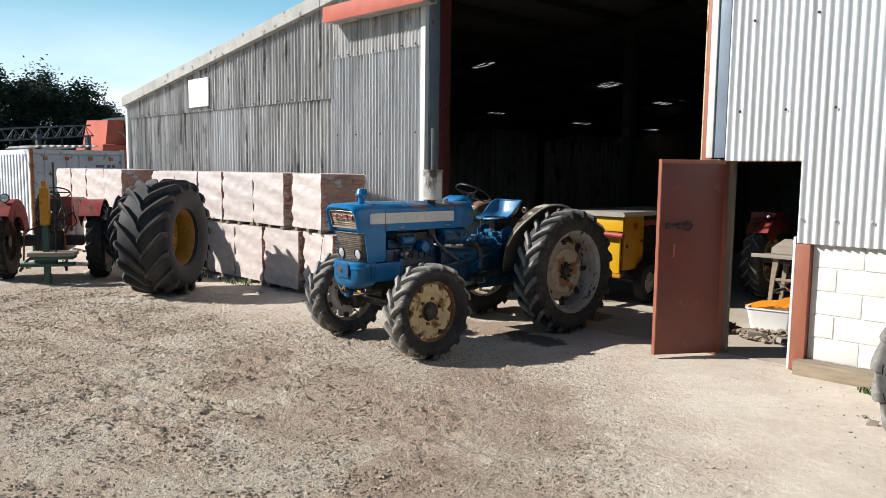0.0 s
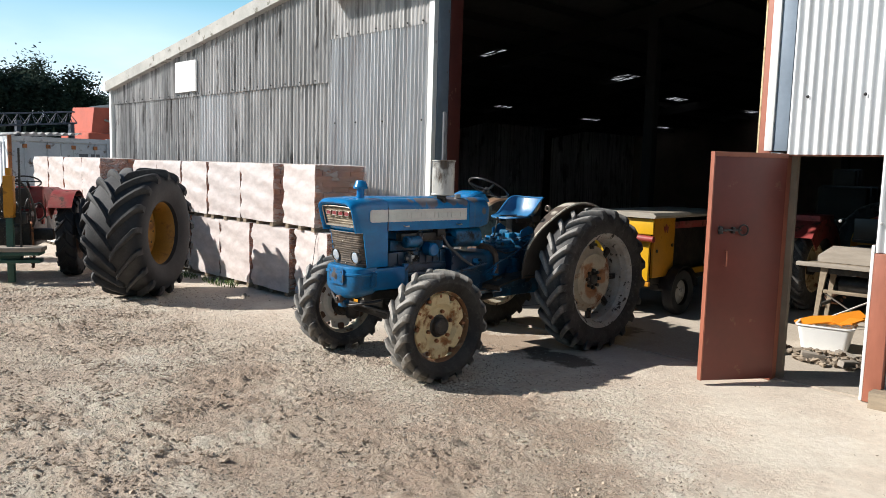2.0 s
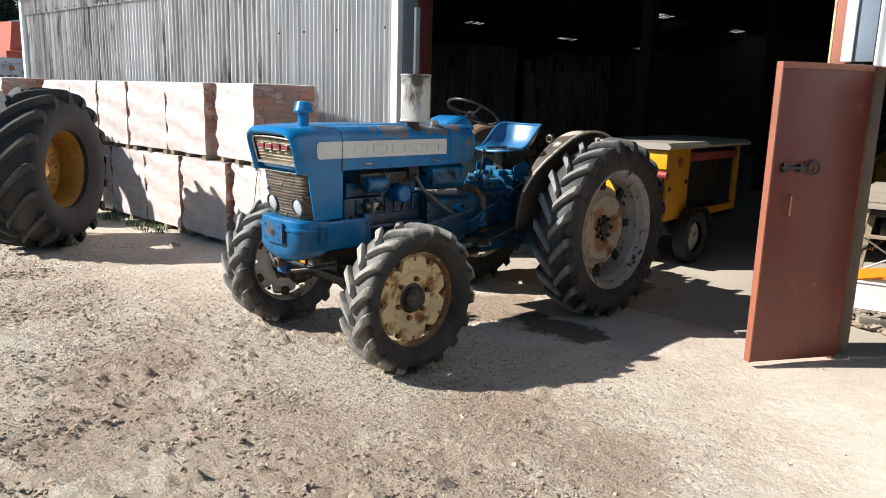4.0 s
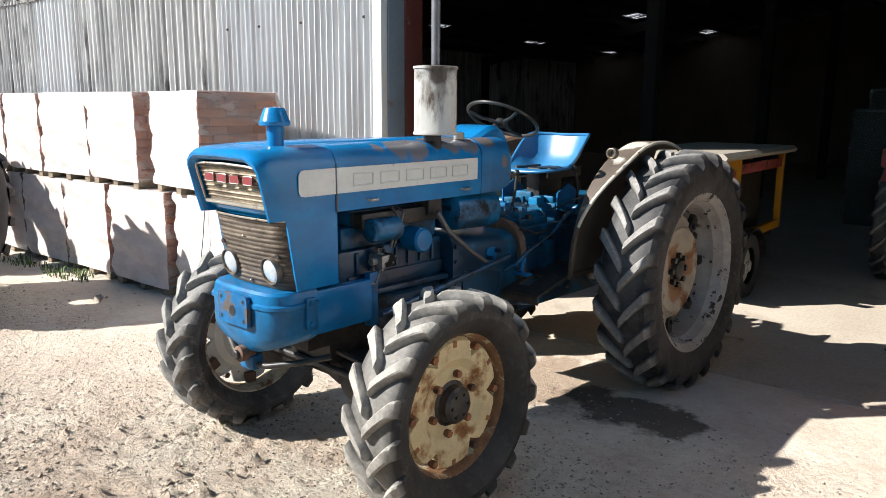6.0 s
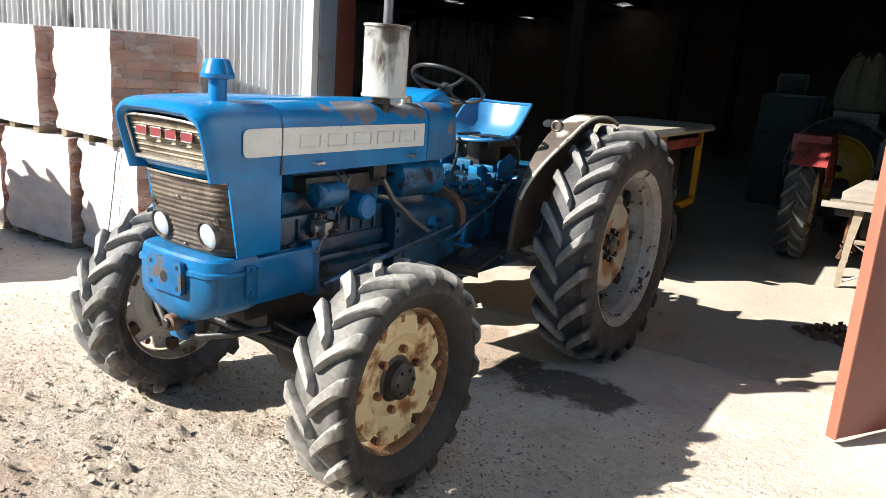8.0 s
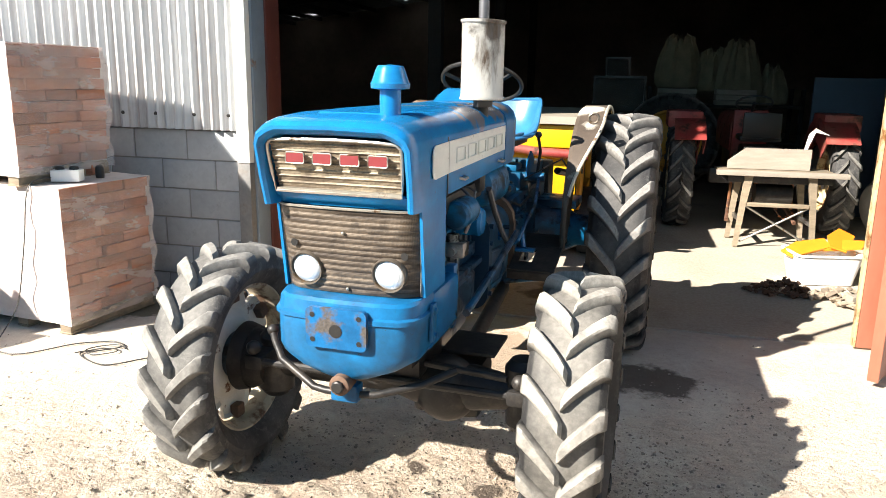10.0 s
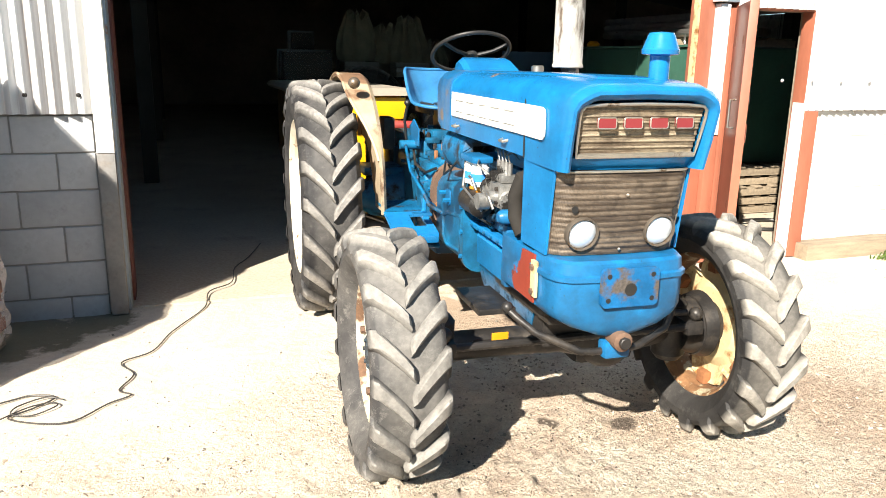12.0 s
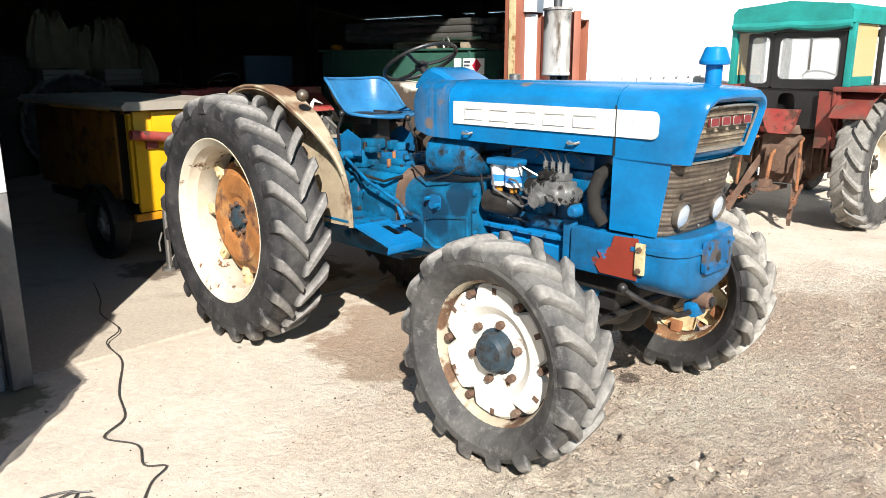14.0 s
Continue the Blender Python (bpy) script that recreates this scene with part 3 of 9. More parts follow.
    col = mix_node(n, l, stain_shade_mask(n, l, v, [(2.15, -0.75, 0.5), (1.7, -0.9, 0.4), (2.5, -0.35, 0.35), (1.95, -1.05, 0.4), (1.5, -1.2, 0.25)], 0.62), col, (0.22, 0.125, 0.065))
    # mossy dark soil by the wall, spread wider to paint in the shade there
    col = mix_node(n, l, stain_shade_mask(n, l, v, [(-0.12, -0.16, 0.24), (-0.45, -0.25, 0.4), (-0.85, -0.3, 0.42), (-0.6, -0.5, 0.26), (6.6, -0.25, 0.3)], 0.85), col, (0.09, 0.085, 0.05))
    col = mix_node(n, l, stain_shade_mask(n, l, v, STAINS), col, (0.06, 0.042, 0.03))
    l.new(col, b.inputs["Base Color"])
    b.inputs["Roughness"].default_value = 0.95
    hsum = mix_node(n, l, 1.0, ramp_node(n, l, clod, [(0.2, (0, 0, 0)), (0.8, (1, 1, 1))]), mix_node(n, l, 1.0, grit, (0.20, 0.20, 0.20), "MULTIPLY"), "ADD")
    hsum = mix_node(n, l, 0.35, hsum, sm, "ADD")
    hsum = mix_node(n, l, 1.0, hsum, crumb_h, "ADD")
    bump_node(n, l, b, hsum, 1.0, 0.052)
    deep = n.new("ShaderNodeMapRange")
    deep.inputs["To Min"].default_value, deep.inputs["To Max"].default_value = 0.25, 1.0
    l.new(churn, deep.inputs["Value"])
    l.new(deep.outputs["Result"], b.inputs["Normal"].links[0].from_node.inputs["Strength"])
    return m


def slab_material():
    m, n, l, b = shader("dusty_concrete_slab")
    tc = n.new("ShaderNodeTexCoord")
    v = tc.outputs["Object"]
    col = ramp_node(n, l, noise_node(n, l, v, 0.8, 7, 0.6), [(0.3, (0.345, 0.285, 0.22)), (0.7, (0.475, 0.41, 0.33))])
    stain = noise_node(n, l, v, 1.7, 6, 0.6)
    col = mix_node(n, l, ramp_node(n, l, stain, [(0.56, (0, 0, 0)), (0.7, (0.6, 0.6, 0.6))]), col, (0.20, 0.15, 0.11))
    fine = noise_node(n, l, v, 40, 6, 0.7)
    col = mix_node(n, l, 0.3, col, ramp_node(n, l, fine, [(0.35, (0.2, 0.17, 0.14)), (0.65, (0.52, 0.48, 0.42))]))
    col = mix_node(n, l, stain_shade_mask(n, l, v, [(2.4, 0.7, 0.4), (1.6, 1.6, 0.3)]), col, (0.09, 0.065, 0.045))
    l.new(col, b.inputs["Base Color"])
    b.inputs["Roughness"].default_value = 0.85
    bump_node(n, l, b, fine, 0.3, 0.006)
    return m


def film_material(name, lo, hi):
    m, n, l, b = shader(name)
    tc = n.new("ShaderNodeTexCoord")
    v = tc.outputs["Object"]
    mp = n.new("ShaderNodeMapping")
    mp.inputs["Scale"].default_value = (0.8, 0.5, 1.6)
    l.new(v, mp.inputs["Vector"])
    crease = noise_node(n, l, mp.outputs["Vector"], 5, 9, 0.6)
    b.inputs["Base Color"].default_value = (0.84, 0.76, 0.73, 1)
    b.inputs["Roughness"].default_value = 0.28
    mr = n.new("ShaderNodeMapRange")
    mr.inputs["From Min"].default_value, mr.inputs["From Max"].default_value = 0.3, 0.75
    mr.inputs["To Min"].default_value, mr.inputs["To Max"].default_value = lo, hi
    l.new(crease, mr.inputs["Value"])
    l.new(mr.outputs["Result"], b.inputs["Alpha"])
    bump_node(n, l, b, crease, 0.5, 0.01)
    return m


def lamp_glass_material():
    m, n, l, b = shader("headlamp_glass")
    b.inputs["Base Color"].default_value = (0.62, 0.69, 0.76, 1)
    b.inputs["Roughness"].default_value = 0.16
    b.inputs["Metallic"].default_value = 0.45
    tc = n.new("ShaderNodeTexCoord")
    wv = n.new("ShaderNodeTexWave")
    wv.inputs["Scale"].default_value = 70
    l.new(tc.outputs["Object"], wv.inputs["Vector"])
    bump_node(n, l, b, wv.outputs["Fac"], 0.14, 0.002)
    return m


def glass_material():
    m, n, l, b = shader("dusty_window_glass")
    b.inputs["Base Color"].default_value = (0.85, 0.88, 0.88, 1)
    b.inputs["Roughness"].default_value = 0.08
    b.inputs["Alpha"].default_value = 0.22
    return m


def skylight_material():
    m, n, l, b = shader("translucent_roof_light")
    tr = n.new("ShaderNodeBsdfTranslucent")
    tc = n.new("ShaderNodeTexCoord")
    mp = n.new("ShaderNodeMapping")
    mp.inputs["Scale"].default_value = (1.6, 8, 1)
    l.new(tc.outputs["Object"], mp.inputs["Vector"])
    c = ramp_node(n, l, noise_node(n, l, mp.outputs["Vector"], 2.0, 5), [(0.49, (0.002, 0.002, 0.002)), (0.63, (0.42, 0.43, 0.45))])
    l.new(c, tr.inputs["Color"])
    l.new(tr.outputs["BSDF"], n["Material Output"].inputs["Surface"])
    return m


GROUND, SLAB = ground_material(), slab_material()
FILM, FILM_THIN = film_material("layered_stretch_film", 0.58, 0.90), film_material("single_stretch_film", 0.06, 0.46)
# copy of the clear film with the barn's gloom mixed into its colour
FILM_DIM = film_material("gloom_darkened_stretch_film", 0.05, 0.35)
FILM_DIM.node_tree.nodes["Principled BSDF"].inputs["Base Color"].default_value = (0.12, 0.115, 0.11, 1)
PVC = glass_material()
PVC.node_tree.nodes["Principled BSDF"].inputs["Base Color"].default_value = (0.62, 0.50, 0.24, 1)
PVC.node_tree.nodes["Principled BSDF"].inputs["Alpha"].default_value = 0.75
LAMP_GLASS, GLASS, SKYLIGHT = lamp_glass_material(), glass_material(), skylight_material()


# ---- mesh helpers ----
def mesh_of(bm, name, mat, smooth=0.6):
    bmesh.ops.recalc_face_normals(bm, faces=bm.faces)
    me = bpy.data.meshes.new(name)
    bm.to_mesh(me)
    bm.free()
    for mm in (mat if isinstance(mat, (list, tuple)) else [mat]):
        me.materials.append(mm)
    if smooth:
        me.shade_smooth()
        me.set_sharp_from_angle(angle=smooth)
    return me


def put(name, me, parent=None, m=None, label=""):
    ob = new(name, me)
    if parent is not None:
        ob.parent = parent
    if m is not None:
        ob.matrix_basis = m
    if label:
        ob["label"] = label
    return ob


def part(name, bm, mat, parent=None, label="", m=None, smooth=0.6):
    return put(name, mesh_of(bm, name, mat, smooth), parent, m, label)


def parts(name, bm, mat, parent=None, label="", m=None, smooth=0.6):
    """Each loose piece of the bmesh becomes an object of its own."""
    bm.verts.index_update()
    seen, out = set(), []
    for v0 in bm.verts:
        if v0.index in seen:
            continue
        stack, isle = [v0], []
        seen.add(v0.index)
        while stack:
            v = stack.pop()
            isle.append(v)
            for e in v.link_edges:
                w = e.other_vert(v)
                if w.index not in seen:
                    seen.add(w.index)
                    stack.append(w)
        piece = bmesh.new()
        made = {v: piece.verts.new(v.co) for v in isle}
        for f in {f for v in isle for f in v.link_faces}:
            piece.faces.new([made[v] for v in f.verts])
        out.append(part(name, piece, mat, parent, label, m, smooth))
    bm.free()
    return out


def thing(name, m, label, category, group="", kind=""):
    ob = new(name)
    ob.empty_display_size = 0.2
    ob.matrix_basis = m
    return tagged(ob, label, category, group, kind)


def box(bm, x0, x1, y0, y1, z0, z1, bev=0.0, m=None):
    vs = [bm.verts.new((x, y, z)) for x in (x0, x1) for y in (y0, y1) for z in (z0, z1)]
    fs = [bm.faces.new([vs[i] for i in q]) for q in ((0, 1, 3, 2), (4, 6, 7, 5), (0, 4, 5, 1), (2, 3, 7, 6), (0, 2, 6, 4), (1, 5, 7, 3))]
    if bev:
        r = bmesh.ops.bevel(bm, geom=list({e for f in fs for e in f.edges}), offset=bev, segments=2, affect="EDGES", profile=0.6)
        vs = list({v for f in r["faces"] for v in f.verts} | {v for v in vs if v.is_valid})
    if m is not None:
        bmesh.ops.transform(bm, matrix=m, verts=[v for v in vs if v.is_valid])
    return bm


def boxed(*a, **k):
    return box(bmesh.new(), *a, **k)


def tube(bm, pts, r, seg=10, cap=True, closed=False):
    """A round bar along points; r may be a list."""
    pts = [Vector(p) for p in pts]
    rs = r if isinstance(r, (list, tuple)) else [r] * len(pts)
    rings = []
    a = None
    for i, p in enumerate(pts):
        if closed:
            d = pts[(i + 1) % len(pts)] - pts[i - 1]
        else:
            d = pts[min(i + 1, len(pts) - 1)] - pts[max(i - 1, 0)]
        d.normalize()
        if a is None:
            a = d.orthogonal().normalized()
        else:
            a = (a - d * a.dot(d)).normalized()
        b = d.cross(a)
        rings.append([bm.verts.new(p + (a * math.cos(t) + b * math.sin(t)) * rs[i]) for t in [2 * math.pi * k / seg for k in range(seg)]])
    n = len(rings)
    for i in range(n if closed else n - 1):
        r0, r1 = rings[i], rings[(i + 1) % n]
        for k in range(seg):
            bm.faces.new((r0[k], r0[(k + 1) % seg], r1[(k + 1) % seg], r1[k]))
    if cap and not closed:
        bm.faces.new(rings[0][::-1])
        bm.faces.new(rings[-1])
    return bm


def revolve(bm, prof, seg=48, axis="X", closed=False):
    """prof: (along the axis, radius). Turned about the axis."""
    rings = []
    for a, r in prof:
        ring = []
        for k in range(seg):
            t = 2 * math.pi * k / seg
            c, s = r * math.cos(t), r * math.sin(t)
            ring.append(bm.verts.new({"X": (a, c, s), "Y": (c, a, s), "Z": (c, s, a)}[axis]))
        rings.append(ring)
    n = len(rings)
    for i in range(n if closed else n - 1):
        r0, r1 = rings[i], rings[(i + 1) % n]
        for k in range(seg):
            bm.faces.new((r0[k], r0[(k + 1) % seg], r1[(k + 1) % seg], r1[k]))
    return bm


def disc_caps(bm, prof, seg=32, axis="X"):
    revolve(bm, [(prof[0][0], 0.0005)] + prof + [(prof[-1][0], 0.0005)], seg, axis)
    return bm


def loft(bm, rings, cap=True, closed=True):
    vs = [[bm.verts.new(p) for p in r] for r in rings]
    k = len(vs[0])
    for a, b in zip(vs, vs[1:]):
        for i in range(k if closed else k - 1):
            bm.faces.new((a[i], a[(i + 1) % k], b[(i + 1) % k], b[i]))
    if cap and closed:
        bm.faces.new(vs[0][::-1])
        bm.faces.new(vs[-1])
    return bm


def plate(bm, outline, axis, a0, a1):
    """A flat plate: an outline of (u, v) thickened from a0 to a1 along an axis."""
    def at(u, v, a):
        return {"X": (a, u, v), "Y": (u, a, v), "Z": (u, v, a)}[axis]
    return loft(bm, [[at(u, v, a) for u, v in outline] for a in (a0, a1)])


def plate_ring(outer, inner, axis, a0, a1, n=40):
    """A flat plate with one opening; both outlines are walked round by angle from the opening's middle."""
    cu, cv = sum(p[0] for p in inner) / len(inner), sum(p[1] for p in inner) / len(inner)

    def reach(line, t):
        d = (math.cos(t), math.sin(t))
        best = 0.0
        for (u0, v0), (u1, v1) in zip(line, line[1:] + line[:1]):
            eu, ev = u1 - u0, v1 - v0
            det = d[0] * -ev + eu * d[1]
            if abs(det) < 1e-9:
                continue
            r = ((u0 - cu) * -ev + eu * (v0 - cv)) / det
            q = (d[0] * (v0 - cv) - d[1] * (u0 - cu)) / det
            if r > 0 and -1e-6 <= q <= 1 + 1e-6:
                best = max(best, r)
        return cu + best * d[0], cv + best * d[1]

    def at(u, v, a):
        return {"X": (a, u, v), "Y": (u, a, v), "Z": (u, v, a)}[axis]
    turns = sorted({2 * math.pi * k / n for k in range(n)} | {math.atan2(v - cv, u - cu) % (2 * math.pi) for u, v in outer + inner})
    sides = [[reach(outer, t) for t in turns], [reach(inner, t) for t in turns]]
    rings = [[at(u, v, a) for u, v in sides[i]] for i, a in ((0, a0), (0, a1), (1, a1), (1, a0))]
    return loft(bmesh.new(), rings + rings[:1], cap=False)


def round_rect(x0, x1, y0, y1, r, n=4):
    pts = []
    for cx, cy, t0 in ((x1 - r, y1 - r, 0), (x0 + r, y1 - r, 90), (x0 + r, y0 + r, 180), (x1 - r, y0 + r, 270)):
        for k in range(n + 1):
            t = radians(t0 + 90 * k / n)
            pts.append((cx + r * math.cos(t), cy + r * math.sin(t)))
    return pts


def rock(bm, c, r, rng, flat=0.6):
    """A small angular stone of about 12 to 20 faces."""
    vs = []
    for _ in range(9):
        d = Vector((rng.gauss(0, 1), rng.gauss(0, 1), rng.gauss(0, 1))).normalized()
        vs.append(bm.verts.new(Vector(c) + Vector((d.x * r, d.y * r, d.z * r * flat)) * rng.uniform(0.7, 1.1)))
    h = bmesh.ops.convex_hull(bm, input=vs)
    drop = {g for g in h["geom_interior"] + h["geom_unused"] if isinstance(g, bmesh.types.BMVert)}
    if drop:
        bmesh.ops.delete(bm, geom=list(drop), context="VERTS")


def rock_data(name, mat, r, seed):
    rng = random.Random(seed)
    bm = bmesh.new()
    rock(bm, (0, 0, 0), r, rng)
    return mesh_of(bm, name, mat, 0.3)


def scatter_mesh(name, mat, places, kinds=6, seed=3):
    """Many small stones in one mesh: places of (x, y, z, radius)."""
    rng = random.Random(seed)
    protos = []
    for k in range(kinds):
        bm = bmesh.new()
        rock(bm, (0, 0, 0), 1.0, rng)
        bm.verts.index_update()
        protos.append(([v.co.copy() for v in bm.verts], [[v.index for v in f.verts] for f in bm.faces]))
        bm.free()
    verts, faces = [], []
    for x, y, z, r in places:
        co, fs = protos[rng.randrange(kinds)]
        rot = Euler((rng.uniform(-0.4, 0.4), rng.uniform(-0.4, 0.4), rng.uniform(0, 6.28))).to_matrix()
        base = len(verts)
        for c in co:
            p = rot @ c
            verts.append((x + p.x * r, y + p.y * r, z + p.z * r))
        faces += [[base + i for i in f] for f in fs]
    me = bpy.data.meshes.new(name)
    me.from_pydata(verts, [], faces)
    me.materials.append(mat)
    return me


# ---- ground and floor ----
def churned(x, y):
    d = -y - max(0.0, x - 4.0) - min(1.0, 0.9 * max(0.0, 1.5 - x)) + 0.6 * noise.noise(Vector((x * 1.6, y * 1.6, 4)))
    return max(0.0, min(1.0, (d - 0.8) / 1.6))


def ground_height(x, y):
    rut = noise.fractal(Vector((x * 1.1, y * 1.1, 0)), 1.0, 2.0, 4) * 0.009
    c = churned(x, y)
    rough_ = max(0.0, min(1.0, 0.5 + 1.4 * noise.noise(Vector((x * 0.9, y * 0.9, 9)))))
    fine = noise.fractal(Vector((x * 11, y * 11, 5)), 0.5, 2.2, 4) * (0.002 + 0.024 * c * rough_)
    lump = max(0.0, noise.noise(Vector((x * 12, y * 15, 3)))) ** 2 * 0.11 * c * rough_
    track = 0.0
    for y0, slope in ((-5.35, 0.235), (-6.2, 0.20), (-4.3, 0.30)):
        d = y - y0 - slope * x + 0.05 * math.sin(0.9 * x)
        if abs(d) < 0.34 and x < 5.8:
            tread = 0.007 * max(0.0, math.sin((x + 0.7 * abs(d)) * 2 * math.pi / 0.17)) if abs(d) < 0.16 else 0.0
            track += tread - 0.016 * math.exp(-(d / 0.15) ** 4) + 0.013 * math.exp(-((abs(d) - 0.22) / 0.05) ** 2)
    return rut + fine + lump - 0.008 + track * (0.55 + 0.6 * rough_) * c


def axis_lines(lo, hi, step, reach):
    a = [lo + step * i for i in range(int((hi - lo) / step) + 1)]
    d, out = step, a[-1]
    right, left = [], []
    while out < reach:
        d *= 1.5
        out += d
        right.append(out)
    d, out = step, a[0]
    while out > -reach:
        d *= 1.5
        out -= d
        left.append(out)
    return left[::-1] + a + right


def build_ground():
    xs, ys = axis_lines(-4.5, 7.2, 0.03, 900), axis_lines(-6.6, 0.3, 0.03, 900)
    verts = []
    for y in ys:
        for x in xs:
            near = -7 < x < 9 and -9 < y < 1.5
            z = ground_height(x, y) if near else 0.0
            if y > 0.02 or (y > -0.6 and -10.5 < x < 0):
                z = min(z, -0.004) - 0.004
            verts.append((x, y, z))
    w = len(xs)
    faces = [(j * w + i, j * w + i + 1, (j + 1) * w + i + 1, (j + 1) * w + i) for j in range(len(ys) - 1) for i in range(w - 1)]
    me = bpy.data.meshes.new("ground")
    me.from_pydata(verts, [], faces)
    me.materials.append(GROUND)
    me.shade_smooth()
    tagged(new("ground", me), "dusty beige earth yard with gravel and mud patches", "ground", kind="structure")


build_ground()
slab = part("floor", boxed(-10.4, 22.0, 0.06, 21.9, -0.15, 0.004, 0.003), SLAB)
tagged(slab, "dusty worn concrete slab inside the barn", "floor", kind="structure")


# ---- barn ----
VERGE = 0.144
RIDGE_X = 6.0


def roof_z(x):
    return 3.42 + VERGE * ((x + 10.5) if x < RIDGE_X else (2 * RIDGE_X - x + 10.5))


def corrugated(x0, x1, low, top, pitch, amp, thick=0.006, per=8):
    """A corrugated sheet in the plane y = 0, its top following the function top(x)."""
    bm = bmesh.new()
    n = max(2, int(round((x1 - x0) / pitch * per)))
    rows = []
    for side in (0, 1):
        lo_, hi_ = [], []
        for i in range(n + 1):
            x = x0 + (x1 - x0) * i / n
            y = -amp * math.cos(2 * math.pi * x / pitch) + (thick if side else 0)
            lo_.append(bm.verts.new((x, y, low)))
            hi_.append(bm.verts.new((x, y, top(x))))
        rows.append((lo_, hi_))
    (l0, h0), (l1, h1) = rows
    for i in range(n):
        bm.faces.new((l0[i], l0[i + 1], h0[i + 1], h0[i]))
        bm.faces.new((l1[i + 1], l1[i], h1[i], h1[i + 1]))
        bm.faces.new((l0[i + 1], l0[i], l1[i], l1[i + 1]))
        bm.faces.new((h0[i], h0[i + 1], h1[i + 1], h1[i]))
    return bm


def bolt_head(bm, x, y, z, r=0.0095):
    n0 = len(bm.verts)
    disc_caps(bm, [(y, r * 1.5), (y - 0.004, r * 1.5), (y - 0.005, r), (y - 0.016, r * 0.7)], 8, "Y")
    bm.verts.ensure_lookup_table()
    bmesh.ops.translate(bm, verts=bm.verts[n0:], vec=(x, 0, z))


wall_front = tagged(new("wall_front"), "barn gable wall of corrugated sheets over concrete blocks", "wall", kind="structure")
wall_front.matrix_basis = pose(0, 0, 0)
# lining behind the sheets, with the two openings left free
LINING = [(-10.5, -0.02, 0.10, 0.16, 0, 0), (4.42, 4.60, 0.10, 0.16, 0, 0), (5.36, 22.0, 0.10, 0.16, 0, 0)]
core = bmesh.new()
for x0, x1, y0, y1, _, _ in LINING:
    loft(core, [[(x, y0, 0), (x, y1, 0), (x, y1, roof_z(x) - 0.02), (x, y0, roof_z(x) - 0.02)] for x in sorted({x0, x1, *( [RIDGE_X] if x0 < RIDGE_X < x1 else [])})])
loft(core, [[(q, 0.10, 2.02), (q, 0.16, 2.02), (q, 0.16, roof_z(q) - 0.02), (q, 0.10, roof_z(q) - 0.02)] for q in (4.60, 5.36)])
loft(core, [[(q, 0.10, 4.66), (q, 0.16, 4.66), (q, 0.16, roof_z(q) - 0.02), (q, 0.10, roof_z(q) - 0.02)] for q in (-0.02, 4.42)])
part("lining", core, DARK_WALL, wall_front, smooth=0)
# old cement sheets: lower tier, then upper tier up to the verge
x = -10.5
while x < -2.25:
    x1 = min(x + 1.03, -2.2)
    pale = -6.45 < x < -5.4
    part("cement_sheet", corrugated(x, x1 + 0.02, 0.0, lambda q: 3.14, 0.103, 0.019), GALV if pale else CEMENT_SHEET, wall_front)
    part("cement_sheet", corrugated(x, x1 + 0.02, 3.06, lambda q: roof_z(q), 0.103, 0.019), CEMENT_SHEET, wall_front, m=pose(0, -0.03, 0))
    x = x1
# galvanised sheets between the old cladding and the opening
x = -2.2
while x < -0.1:
    x1 = min(x + 0.73, -0.02)
    part("steel_sheet", corrugated(x, x1 + 0.01, 1.25, lambda q: 3.76, 0.0763, 0.0185), GALV, wall_front, m=pose(0, -0.035, 0))
    part("steel_sheet", corrugated(x, x1 + 0.01, 3.68, lambda q: roof_z(q), 0.0763, 0.0115), CEMENT_SHEET, wall_front, m=pose(0, -0.05, 0))
    x = x1
# pale sheets over and beside the small doorway
x = 4.56
while x < 21.5:
    x1 = x + 0.76
    if x < 5.2:
        x1 = 5.32
    low = 2.03 if x < 5.3 else 1.24
    part("pale_sheet", corrugated(x, x1 + 0.01, low, lambda q: roof_z(q), 0.0763, 0.0125), GALV_WHITE, wall_front, m=pose(0, -0.045, 0))
    x = x1
x = 0.07
while x < 4.3:
    x1 = min(x + 0.73, 4.34)
    part("steel_sheet", corrugated(x, x1 + 0.01, 4.60, lambda q: roof_z(q), 0.0763, 0.0115), GALV, wall_front, m=pose(0, -0.045, 0))
    x = x1
heads = bmesh.new()
for z, y, xs in ((2.45, -0.05, (-2.05, -1.55, -0.95, -0.15)), (3.72, -0.065, (-2.0, -1.75, -1.5, -1.1, -0.8, -0.45, -0.15)), (3.10, -0.06, [-10.1 + 0.42 * i for i in range(19)]),
                 (1.36, -0.048, (-0.98, -0.7, -0.38, -0.1)), (2.52, -0.0585, (4.7, 5.15, 5.6, 6.1, 6.9, 7.7)), (3.4, -0.058, (4.8, 5.4, 6.0, 6.7))):
    for xx in xs:
        bolt_head(heads, xx, y, z)
tagged(part("sheet_bolts", heads, GREASE, wall_front), kind="stuff")
low_heads = bmesh.new()
for i in range(16):
    bolt_head(low_heads, 5.04 + 0.31 * i, -0.0585, 1.48)
tagged(part("sheet_bolts", low_heads, GALV, wall_front), kind="stuff")
# concrete blocks under the sheets
block_mesh = mesh_of(boxed(-0.22, 0.22, -0.05, 0.05, -0.1075, 0.1075, 0.008), "block", BLOCK, 0.5)
block_half = mesh_of(boxed(-0.105, 0.105, -0.05, 0.05, -0.1075, 0.1075, 0.008), "block", BLOCK, 0.5)
pale_block = mesh_of(boxed(-0.22, 0.22, -0.05, 0.05, -0.1075, 0.1075, 0.008), "block", BLOCK_PAINTED, 0.5)
